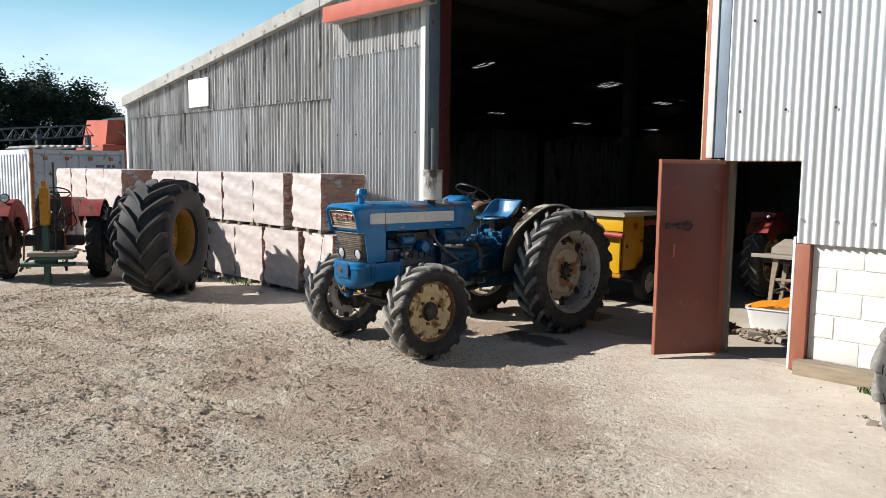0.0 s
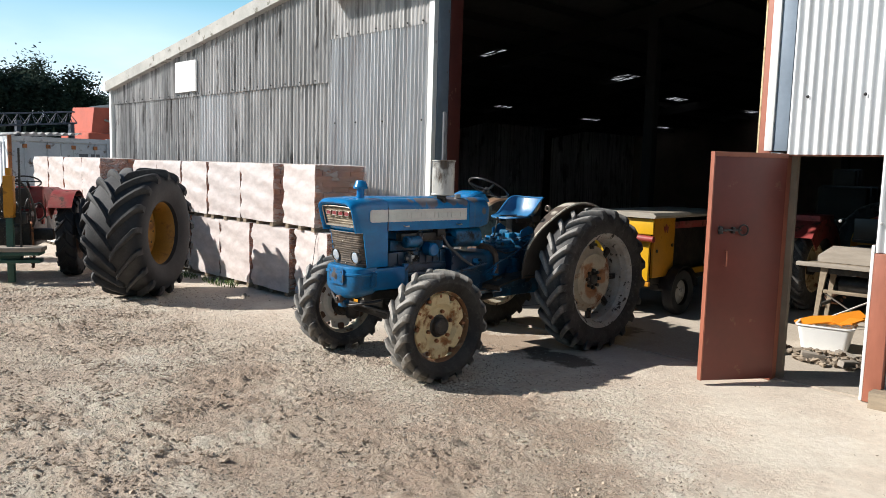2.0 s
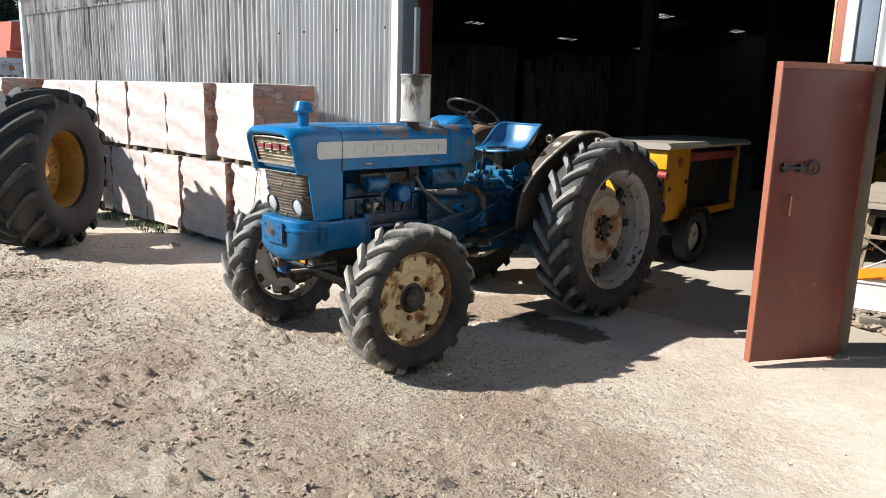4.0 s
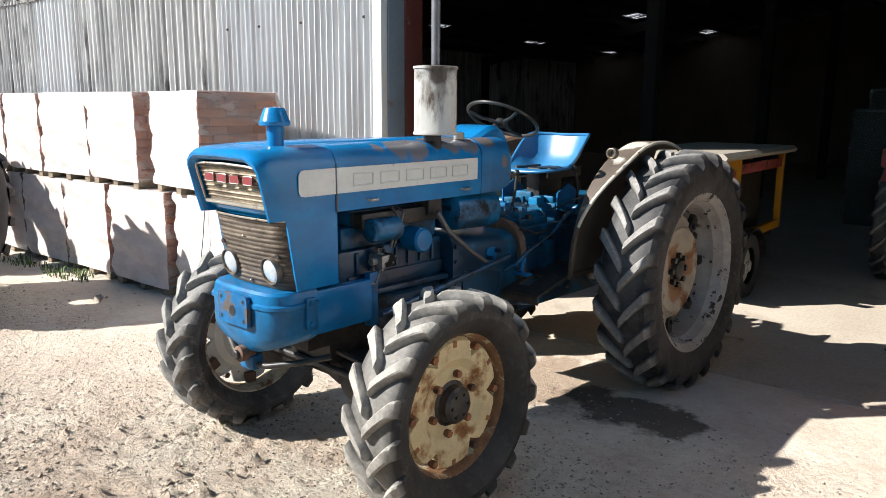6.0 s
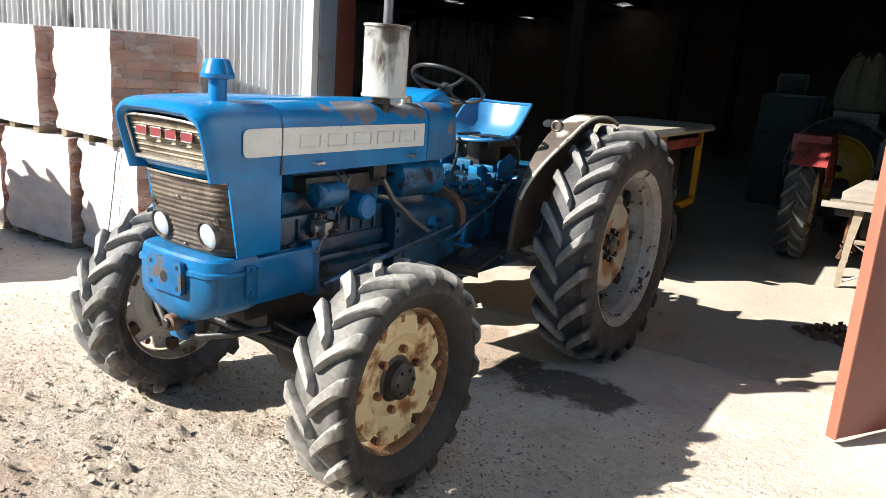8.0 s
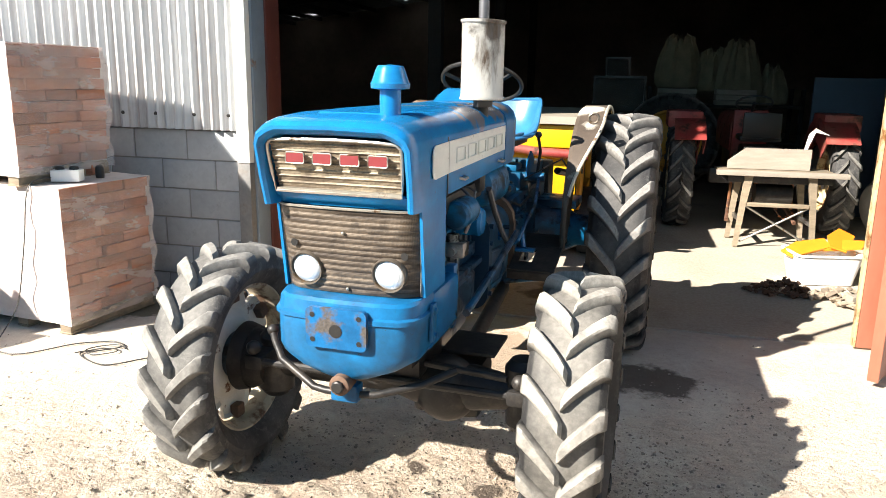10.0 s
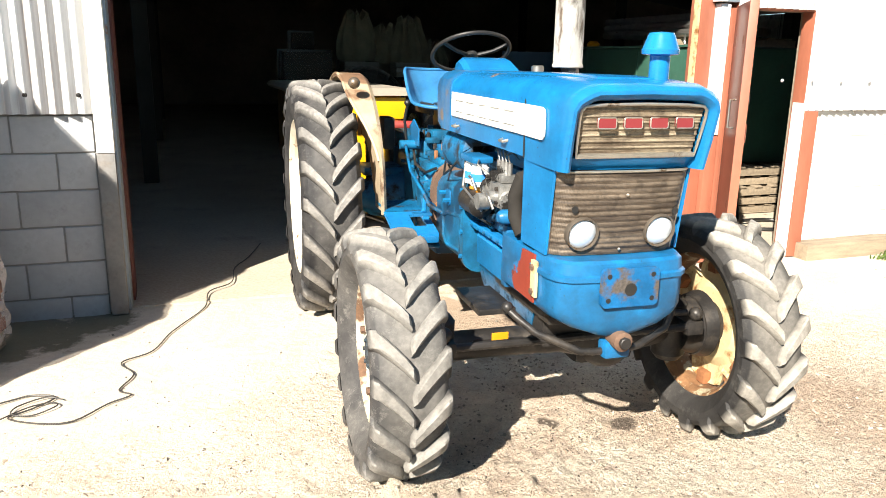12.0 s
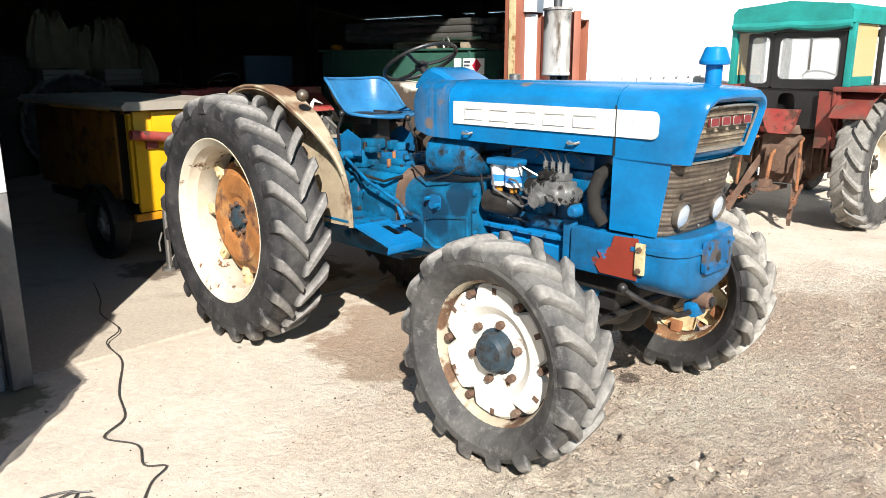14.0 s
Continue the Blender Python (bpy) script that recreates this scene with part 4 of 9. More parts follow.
pale_half = mesh_of(boxed(-0.105, 0.105, -0.05, 0.05, -0.1075, 0.1075, 0.008), "block", BLOCK_PAINTED, 0.5)
part("mortar_bed", boxed(-2.6, -0.03, 0.014, 0.095, 0, 1.30), MORTAR, wall_front, smooth=0)
part("mortar_bed", boxed(5.46, 14.0, 0.014, 0.095, 0, 1.30), BLOCK_PAINTED, wall_front, "limewashed mortar bed", smooth=0)
rng = random.Random(8)
for course in range(6):
    z = 1.13 - 0.225 * course
    if z < -0.09:
        continue
    # left of the opening, ending at the post
    x = -0.045
    lead = course % 2
    while x > -2.4:
        w = 0.21 if lead else 0.44
        put("block", block_half if lead else block_mesh, wall_front, pose(x - w / 2, 0.054 + rng.uniform(-0.002, 0.003), z))
        lead = 0
        x -= w + 0.01
    x = 5.47
    lead = course % 2
    while x < 13.9:
        w = 0.21 if lead else 0.44
        put("block", pale_half if lead else pale_block, wall_front, pose(x + w / 2, 0.054 + rng.uniform(-0.002, 0.003), z))
        lead = 0
        x += w + 0.01
# posts of the big opening
part("trim_strip", boxed(-0.03, 0.07, -0.075, 0.0, 1.02, 4.66, 0.006), WHITE_TRIM, wall_front)
# split at the shadow's edge; the shade below it is in this dirtier colour
part("trim_strip", boxed(-0.03, 0.07, -0.075, 0.0, 0.0, 1.017, 0.006), surface("shaded_dirty_trim", (0.19, 0.185, 0.18), 0.8, vary=0.35, scale=5, wear=(0.20, 0.16, 0.12), wear_at=0.56, wear_soft=0.15), wall_front, "dirty foot of the trim, darkened as the shaded part")
part("post_flange", boxed(0.0, 0.085, 0.004, 0.2, 0.0, 4.66, 0.006), BLUE_GREY, wall_front)
part("post", boxed(-0.015, 0.10, 0.2, 0.42, 0.0, 4.66, 0.008), RED_DARK, wall_front)
part("post", boxed(4.27, 4.40, 0.03, 0.16, 0.0, 4.66, 0.008), RED_STEEL, wall_front)
part("post_edge", boxed(4.252, 4.268, 0.035, 0.10, 0.0, 4.66, 0.003), CREAM_RUST, wall_front)
part("trim_strip", boxed(4.36, 4.43, -0.07, 0.026, 2.06, 4.66, 0.006), WHITE_TRIM, wall_front)
part("trim_strip", boxed(4.403, 4.50, -0.03, 0.06, 1.05, 2.05, 0.012), WHITE_TRIM, wall_front)
part("post_foot", boxed(4.403, 4.50, -0.02, 0.06, 0.0, 1.046, 0.006), RED_STEEL, wall_front)
part("post_flange", boxed(4.432, 4.555, -0.05, 0.05, 2.06, 4.66, 0.006), BLUE_GREY, wall_front)
# box over the sliding door track
part("track_cover", box(boxed(-2.02, -0.95, -0.34, -0.075, 4.21, 4.43, 0.01), -0.946, 0.30, -0.34, -0.075, 4.21, 4.43, 0.01), CEMENT_TRIM, wall_front)
part("track_cover_end", boxed(-2.03, 0.31, -0.352, -0.343, 4.20, 4.445, 0.003), surface("faded_orange_red_board", (0.46, 0.10, 0.06), 0.6, vary=0.2, scale=3), wall_front)
# verge boards along the slope
for a, b in ((-10.62, -2.4), (-2.38, RIDGE_X), (RIDGE_X + 0.01, 22.1)):
    part("verge", loft(bmesh.new(), [[(q, -0.16, roof_z(q) - 0.05), (q, 0.12, roof_z(q) - 0.05), (q, 0.12, roof_z(q) + 0.17), (q, -0.16, roof_z(q) + 0.17)] for q in (a, b)]), CEMENT_TRIM, wall_front, smooth=0)
part("corner_trim", boxed(-10.6, -10.48, -0.09, 0.1, 0, 3.55, 0.01), WHITE_TRIM, wall_front)
part("wall_post", boxed(6.57, 6.72, -0.07, 0.0, 0.0, 1.235, 0.006), RED_STEEL, wall_front)
part("kerb", boxed(5.40, 7.2, -0.20, -0.005, -0.02, 0.125, 0.012), TIMBER, wall_front)
# white square vent panel high on the gable
part("vent_panel", boxed(-7.25, -6.40, -0.085, -0.055, 3.15, 3.73, 0.006), PLASTIC_WHITE, wall_front, "plain white square panel")

# other walls, roof
wl_ = boxed(-10.6, -10.4, 0.12, 22.0, 0, 3.44)
tagged(part("wall_west", wl_, CEMENT_SHEET, smooth=0), "grey cement-sheeted side wall of the barn", "wall", kind="structure")
tagged(part("wall_east", boxed(21.9, 22.1, 0.17, 22.0, 0, 3.44), CEMENT_SHEET, smooth=0), "grey cement-sheeted side wall of the barn", "wall", kind="structure")
bk = bmesh.new()
loft(bk, [[(q, 22.0, 0), (q, 22.2, 0), (q, 22.2, roof_z(q) - 0.02), (q, 22.0, roof_z(q) - 0.02)] for q in (-10.6, RIDGE_X, 22.1)])
tagged(part("wall_back", bk, DARK_WALL, smooth=0), "dark rear wall of the barn", "wall", kind="structure")
# roof in bays, with translucent sheets let in
LIGHTS = [(-4.1, 5.7), (-4.3, 10.8), (-4.5, 15.4), (-4.6, 20.6), (-8.4, 10.9), (-8.8, 15.6), (-8.9, 20.9)]
ROOF_X = [-10.65, *[-10 + 0.8 * i for i in range(20)], RIDGE_X, 14.0, 22.15]
ROOF_Y = [-0.12, *[0.5 * i + 0.5 for i in range(43)], 22.25]
holes = set()
for lx, ly in LIGHTS:
    i = max(k for k in range(len(ROOF_X)) if ROOF_X[k] <= lx)
    j = max(k for k in range(len(ROOF_Y)) if ROOF_Y[k] <= ly)
    holes |= {(i, j), (i, j + 1)}
rf = bmesh.new()
panes = []
for i in range(len(ROOF_X) - 1):
    for j in range(len(ROOF_Y) - 1):
        a, b, c, d = ROOF_X[i], ROOF_X[i + 1], ROOF_Y[j], ROOF_Y[j + 1]
        if (i, j) in holes:
            panes.append((a, b, c, d))
            continue
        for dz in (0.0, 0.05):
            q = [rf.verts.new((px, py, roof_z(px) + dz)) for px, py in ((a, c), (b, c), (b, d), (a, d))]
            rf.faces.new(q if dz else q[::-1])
# cement sheet far darker than the wall's: the gloom inside is in its colour
roof = tagged(part("roof", rf, surface("gloom_dark_roof_sheet", (0.06, 0.056, 0.052), 0.95, vary=0.3), smooth=0), "cement sheet barn roof coloured dark for the gloom beneath, with clear roof lights", "roof", kind="structure")
for a, b, c, d in panes:
    pb = bmesh.new()
    pb.faces.new([pb.verts.new((px, py, roof_z(px) + 0.02)) for px, py in ((a, c), (b, c), (b, d), (a, d))])
    part("roof_light", pb, SKYLIGHT, roof, "translucent roof light", smooth=0)
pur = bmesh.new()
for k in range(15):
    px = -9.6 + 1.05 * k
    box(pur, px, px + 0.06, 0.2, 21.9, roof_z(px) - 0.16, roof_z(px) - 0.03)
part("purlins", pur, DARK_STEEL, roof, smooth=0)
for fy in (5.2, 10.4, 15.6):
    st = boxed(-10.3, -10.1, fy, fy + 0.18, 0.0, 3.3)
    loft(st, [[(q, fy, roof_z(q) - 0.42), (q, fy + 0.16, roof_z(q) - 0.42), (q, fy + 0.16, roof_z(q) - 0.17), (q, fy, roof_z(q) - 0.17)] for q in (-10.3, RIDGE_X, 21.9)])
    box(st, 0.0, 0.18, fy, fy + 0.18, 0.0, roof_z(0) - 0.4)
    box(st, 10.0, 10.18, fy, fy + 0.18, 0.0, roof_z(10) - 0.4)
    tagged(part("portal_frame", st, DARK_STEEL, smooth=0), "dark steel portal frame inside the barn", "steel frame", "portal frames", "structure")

# small doorway: jambs, lintel and the open door
part("door_jamb", boxed(5.32, 5.455, -0.065, 0.10, 0.0, 1.235, 0.006), RED_STEEL, wall_front)
part("door_jamb", boxed(5.32, 5.37, -0.03, 0.10, 1.24, 2.02, 0.004), RED_STEEL, wall_front)
part("door_jamb", boxed(4.503, 4.55, -0.035, 0.10, 0.0, 2.02, 0.006), RED_STEEL, wall_front)
part("trim_strip", boxed(5.292, 5.316, -0.055, 0.06, 0.0, 1.3, 0.003), WHITE_TRIM, wall_front)
part("door_head", boxed(4.56, 5.37, -0.028, 0.10, 2.02, 2.075, 0.004), RED_STEEL, wall_front)
door = thing("door_1", pose(4.56, -0.055, 0.03, 0, 0, math.degrees(math.atan2(-0.60, -0.385))), "dark oxide-red steel door standing open, with bolt", "door", kind="structure")
part("door_leaf", boxed(0.0, 0.70, -0.022, 0.022, 0.0, 2.0, 0.004), RED_DOOR, door)
part("edge_angle", box(boxed(0.70, 0.712, -0.03, 0.03, 0.0, 2.005, 0.002), 0.0, 0.7, 0.0225, 0.03, 1.965, 2.005, 0.002), RED_STEEL, door)
latch = bmesh.new()
tube(latch, [(0.64, 0.04, 1.33), (0.42, 0.04, 1.335)], 0.010, 8)
tube(latch, [(0.40 + 0.045 * math.cos(a), 0.045, 1.335 + 0.045 * math.sin(a)) for a in [k * math.pi / 8 for k in range(16)]], 0.008, 6, closed=True)
box(latch, 0.60, 0.63, 0.022, 0.05, 1.30, 1.365, 0.003)
box(latch, 0.48, 0.51, 0.022, 0.05, 1.305, 1.36, 0.003)
part("bolt", latch, BLACK, door)
pull = tube(bmesh.new(), [(0.55, 0.024, 1.02), (0.55, 0.055, 1.02), (0.55, 0.055, 1.15), (0.55, 0.024, 1.15)], 0.007, 6)
part("pull_bar", pull, RED_STEEL, door)
lat2 = tube(bmesh.new(), [(0.5, -0.024, 1.12), (0.5, -0.065, 1.12), (0.5, -0.065, 1.32), (0.5, -0.024, 1.32)], 0.009, 6)
part("pull_bar", lat2, STEEL, door)

# added plain dark walls, never in view, that close the yard behind the camera
SHED = surface("unseen_yard_wall_boards", (0.07, 0.06, 0.05), 0.9, vary=0.3, scale=1.5, squash=(3, 3, 0.4))
for nm, (x0, x1, y0, y1, h_) in (("wall_yard_south", (-12, 30, -19.3, -19.0, 5.0)), ("wall_yard_east", (24.0, 24.3, -18.9, 6.0, 6.0))):
    tagged(part(nm, boxed(x0, x1, y0, y1, 0.0, h_), SHED, smooth=0), "unseen dark wall added to close the yard", "wall", kind="structure")


# ---- wheels ----
def tyre_bm(R, W, rim_r, lugs, lug_h, lug_w, sweep, seg=72, bead=0.42):
    """A traction tyre about the X axis: carcass and chevron lugs whose points run ahead as it rolls towards -Y."""
    bm = bmesh.new()
    R0 = R - lug_h
    H = R0 - rim_r
    half = [(bead - 0.06, rim_r - 0.012), (bead, rim_r), (0.475 - 0.4 * (0.42 - bead), rim_r + 0.22 * H), (0.5, rim_r + 0.5 * H), (0.492, rim_r + 0.72 * H), (0.455, R0 - 0.05 * R), (0.40, R0 - 0.022 * R), (0.26, R0 - 0.007 * R), (0.12, R0 - 0.002 * R)]
    prof = [(-a * W, r) for a, r in half] + [(0, R0)] + [(a * W, r) for a, r in half[::-1]]
    revolve(bm, prof, seg)

    def base(a):
        a = abs(a) / W
        pts = [(0.0, R0)] + [(p, r) for p, r in half[::-1] if r > R0 - 0.06 * R]
        for (a0, r0), (a1, r1) in zip(pts, pts[1:]):
            if a <= a1:
                return r0 + (r1 - r0) * (a - a0) / (a1 - a0)
        return pts[-1][1]

    firsts = []
    for side in (-1, 1):
        for k in range(lugs):
            t0 = 2 * math.pi * (k + (0.5 if side > 0 else 0)) / lugs
            rows = []
            for s in (0.0, 0.08, 0.25, 0.5, 0.75, 0.95, 1.04, 1.12):
                a = side * W * (-0.018 + 0.475 * min(s, 1.0) + 0.42 * max(0.0, s - 1.0))
                rb = base(a) - 0.008 if s <= 1 else R0 - (0.065 if s < 1.1 else 0.095) * R
                edge = (abs(a) / (0.47 * W)) ** 2
                top = R - 0.022 * R * edge if s <= 1 else (R - 0.045 * R if s < 1.1 else R - 0.10 * R)
                if s == 0.0:
                    top -= 0.35 * lug_h
                t = t0 - sweep * (min(s, 1.0) ** 0.82)
                hw = lug_w * (0.40 + 0.1 * min(1.0, s / 0.08) + 0.2 * min(s, 1.0))
                out = side * (0.006 if s > 1 else 0.0)
                row = []
                for da, r in ((-hw * 1.22, rb), (-hw * 0.86, top - 0.16 * lug_h), (-hw * 0.62, top), (hw * 0.62, top), (hw * 0.86, top - 0.16 * lug_h), (hw * 1.22, rb)):
                    tt = t + da / R
                    row.append(bm.verts.new((a + (out if r > rb else 0), r * math.cos(tt), r * math.sin(tt))))
                rows.append(row)
            for p, q in zip(rows, rows[1:]):
                for i in range(5):
                    bm.faces.new((p[i], p[i + 1], q[i + 1], q[i]))
            bm.faces.new(rows[0])
            bm.faces.new(rows[-1][::-1])
            firsts.append(rows[0])
    # the lugs grow out of the carcass: hidden roots below the tread join them
    order = [firsts[k + lugs * s_] for k in range(lugs) for s_ in (0, 1)]
    for p, q in zip(order, order[1:]):
        bm.faces.new((p[5], p[0], q[0], q[5]))
    bm.verts.ensure_lookup_table()
    crown = [bm.verts[seg * len(half) + i] for i in range(2)]
    bm.faces.new((order[0][0], order[0][5], crown[0], crown[1]))
    return bm


def bolt_circle(bm, x, radius, n, r=0.014, h=0.02, phase=0.0):
    for k in range(n):
        t = 2 * math.pi * k / n + phase
        y, z = radius * math.cos(t), radius * math.sin(t)
        vs0 = [(x, y + r * math.cos(q), z + r * math.sin(q)) for q in [math.pi / 3 * j for j in range(6)]]
        loft(bm, [vs0, [(x + h, b, c) for _, b, c in vs0]])
    return bm


def rear_rim_bm(rr, W):
    """Deep rim, outer side +X."""
    bm = bmesh.new()
    hw = 0.42 * W
    prof = [(-hw, rr + 0.012), (-hw + 0.012, rr + 0.012), (-hw + 0.014, rr - 0.02), (-hw * 0.5, rr - 0.045), (-0.02, rr - 0.055), (0.05, rr - 0.05), (hw * 0.62, rr - 0.035), (hw - 0.03, rr - 0.028), (hw - 0.016, rr - 0.004), (hw - 0.014, rr + 0.014), (hw, rr + 0.014), (hw + 0.004, rr), (hw - 0.01, rr - 0.02), (hw - 0.028, rr - 0.042), (hw * 0.6, rr - 0.05), (0.06, rr - 0.068), (-0.02, rr - 0.07), (-hw * 0.5, rr - 0.06), (-hw, rr - 0.03)]
    revolve(bm, prof, 64, closed=True)
    return bm


def rear_disc_bm(rr, ro=None):
    """Dished wheel centre; ro is its outer radius, where that is less than the rim's own."""
    bm = bmesh.new()
    ro = ro or rr - 0.068
    k = ro / (rr - 0.068)
    revolve(bm, [(-0.035, ro), (-0.028, ro - 0.03), (0.004, ro - 0.075), (0.018, ro - 0.10 * k), (0.022, 0.20 * k), (0.012, 0.175 * k), (0.0, 0.155 * k), (0.0, 0.05), (-0.01, 0.05), (-0.012, 0.16 * k), (0.004, 0.20 * k), (-0.012, ro - 0.08), (-0.045, ro - 0.03), (-0.047, ro)], 48, closed=True)
    return bm


def rim_brackets(rr, ro, n, x, w, parent, mat):
    """Short clamps that hold a wheel centre in its rim."""
    me = mesh_of(box(boxed(x - 0.02, x + 0.02, -w, w, ro - 0.035, rr - 0.045, 0.006), x + 0.018, x + 0.036, -0.012, 0.012, ro - 0.02, ro + 0.008, 0.003), "rim_bracket", mat, 0.5)
    for k in range(n):
        put("rim_bracket", me, parent, pose(0, 0, 0, 360.0 * k / n, 0, 0))


def wheel_set(parent, at, side, R, W, rr, tyre_me, rim_me, disc_me, hub_bm, bolts_bm, hub_mat, bolt_mat, name="wheel"):
    """A wheel under a tractor: rim mesh with tyre, disc, hub and bolts below it. side: +1 or -1, the way its outer face looks."""
    turn = pose(0, 0, 0) if side > 0 else pose(0, 0, 0, 0, 0, 180)
    w = put(name, rim_me, parent, Matrix.Translation(at) @ turn)
    put("tyre", tyre_me, w, turn)
    put("disc", disc_me, w)
    part("hub", hub_bm, hub_mat, w)
    parts("wheel_bolt", bolts_bm, bolt_mat, w)
    if name == "front_wheel":
        part("brake_drum", disc_caps(bmesh.new(), [(-0.11, 0.06), (-0.10, 0.135), (-0.045, 0.15), (-0.04, 0.09)], 28), GREASE, w)
    return w


def front_disc_bm(rr):
    """Dished plate with a scalloped outer edge that shows gaps against the rim."""
    bm = bmesh.new()
    seg = 72
    rings = []
    for x, r, scal in ((0.024, rr - 0.030, 1), (0.042, rr - 0.045, 1), (0.044, rr * 0.62, 0), (0.02, rr * 0.5, 0), (0.02, 0.06, 0), (0.008, 0.06, 0), (0.008, rr * 0.5, 0), (0.030, rr * 0.62, 0), (0.028, rr - 0.050, 1), (0.012, rr - 0.035, 1)):
        ring = []
        for k in range(seg):
            t = 2 * math.pi * k / seg
            q = r - (0.062 * max(0.0, math.cos(6 * t)) ** 4 if scal else 0)
            ring.append(bm.verts.new((x, q * math.cos(t), q * math.sin(t))))
        rings.append(ring)
    for i in range(len(rings)):
        a, b = rings[i], rings[(i + 1) % len(rings)]
        for k in range(seg):
            bm.faces.new((a[k], a[(k + 1) % seg], b[(k + 1) % seg], b[k]))
    return bm


REAR_Y = 2.11
tyre_rear = mesh_of(tyre_bm(0.742, 0.345, 0.485, 21, 0.044, 0.060, 0.27), "tyre", RUBBER_REAR, 0.55)
tyre_front_pale = mesh_of(tyre_bm(0.492, 0.275, 0.318, 17, 0.036, 0.054, 0.30, bead=0.29), "tyre", RUBBER_PALE, 0.55)
tyre_front = mesh_of(tyre_bm(0.492, 0.275, 0.318, 17, 0.036, 0.054, 0.30, bead=0.29), "tyre", RUBBER_FRONT, 0.55)

# ---- blue tractor ----
blue = thing("tractor", pose(1.889, -2.34, 0, 0, 0, -3.3), "old blue farm tractor with white bonnet stripe and cream wheels", "tractor")


def mirrored(pts):
    return pts + [(-x, z) for x, z in pts[::-1] if abs(x) > 1e-6]


def hood_ring(hw, zb, zs, zt, flat, y_of):
    half = [(-hw * 0.985, zb), (-hw, zb + 0.5 * (zs - zb)), (-hw, zs), (-hw + 0.012, zs + 0.45 * (zt - zs)), (-hw + 0.04, zs + 0.78 * (zt - zs)), (-flat, zt), (0, zt + 0.005)]
    return [(x, y_of(z), z) for x, z in mirrored(half)]


hood = bmesh.new()
rings = [hood_ring(0.250, 1.262, 1.46, 1.542, 0.175, lambda z: 0.80), hood_ring(0.256, 1.262, 1.465, 1.546, 0.178, lambda z: 0.3), hood_ring(0.264, 1.262, 1.468, 1.548, 0.18, lambda z: -0.19)]
loft(hood, rings, cap=True)
part("bonnet", hood, BONNET, blue)


def lip_y(z):
    return -0.592 + 0.25 * (1.50 - z)


def arch(hw, zs, zt, flat, y_of, low=1.252):
    """The bonnet's outline as an open arch, without its underside."""
    half = [(-hw * 0.985, low), (-hw, low + 0.5 * (zs - low)), (-hw, zs), (-hw + 0.012, zs + 0.45 * (zt - zs)), (-hw + 0.04, zs + 0.78 * (zt - zs)), (-flat, zt), (0, zt + 0.004)]
    return [(x, y_of(z), z) for x, z in mirrored(half)]


nose = bmesh.new()
loft(nose, [arch(0.266, 1.468, 1.548, 0.18, lambda z: -0.196), arch(0.272, 1.466, 1.547, 0.185, lambda z: -0.40), arch(0.273, 1.462, 1.538, 0.19, lambda z: lip_y(z) + 0.055),
            arch(0.270, 1.458, 1.527, 0.188, lambda z: lip_y(z) + 0.018), arch(0.262, 1.453, 1.513, 0.186, lip_y), arch(0.252, 1.449, 1.502, 0.182, lambda z: lip_y(z) - 0.002),
            arch(0.241, 1.445, 1.490, 0.178, lambda z: lip_y(z) + 0.006), arch(0.234, 1.442, 1.482, 0.176, lambda z: lip_y(z) + 0.03), arch(0.232, 1.440, 1.479, 0.175, lambda z: lip_y(z) + 0.10)], cap=False, closed=False)
part("nose_cowl", nose, BLUE, blue)
chin = bmesh.new()
sec = [(-0.512, 1.302), (-0.520, 1.296), (-0.517, 1.288), (-0.487, 1.266), (-0.480, 1.252), (-0.40, 1.25), (-0.40, 1.30)]
loft(chin, [[(x, y + 0.02 * (abs(x) / 0.25) ** 3, z) for y, z in sec] for x in (-0.232, -0.2, -0.1, 0, 0.1, 0.2, 0.232)])
part("chin_panel", chin, BLUE, blue)
opening = [(x, z) for x, z in mirrored([(-0.218, 1.300), (-0.224, 1.36), (-0.228, 1.43), (-0.226, 1.452), (-0.212, 1.466), (-0.15, 1.471), (0, 1.474)])]
# raised rib along the bonnet top
rib = bmesh.new()
loft(rib, [[(-0.12, y, z - 0.004), (-0.105, y, z + 0.006), (0.105, y, z + 0.006), (0.12, y, z - 0.004)] for y, z in ((-0.42, 1.546), (-0.30, 1.551), (0.3, 1.549), (0.79, 1.545))])
part("bonnet_rib", rib, BONNET, blue)
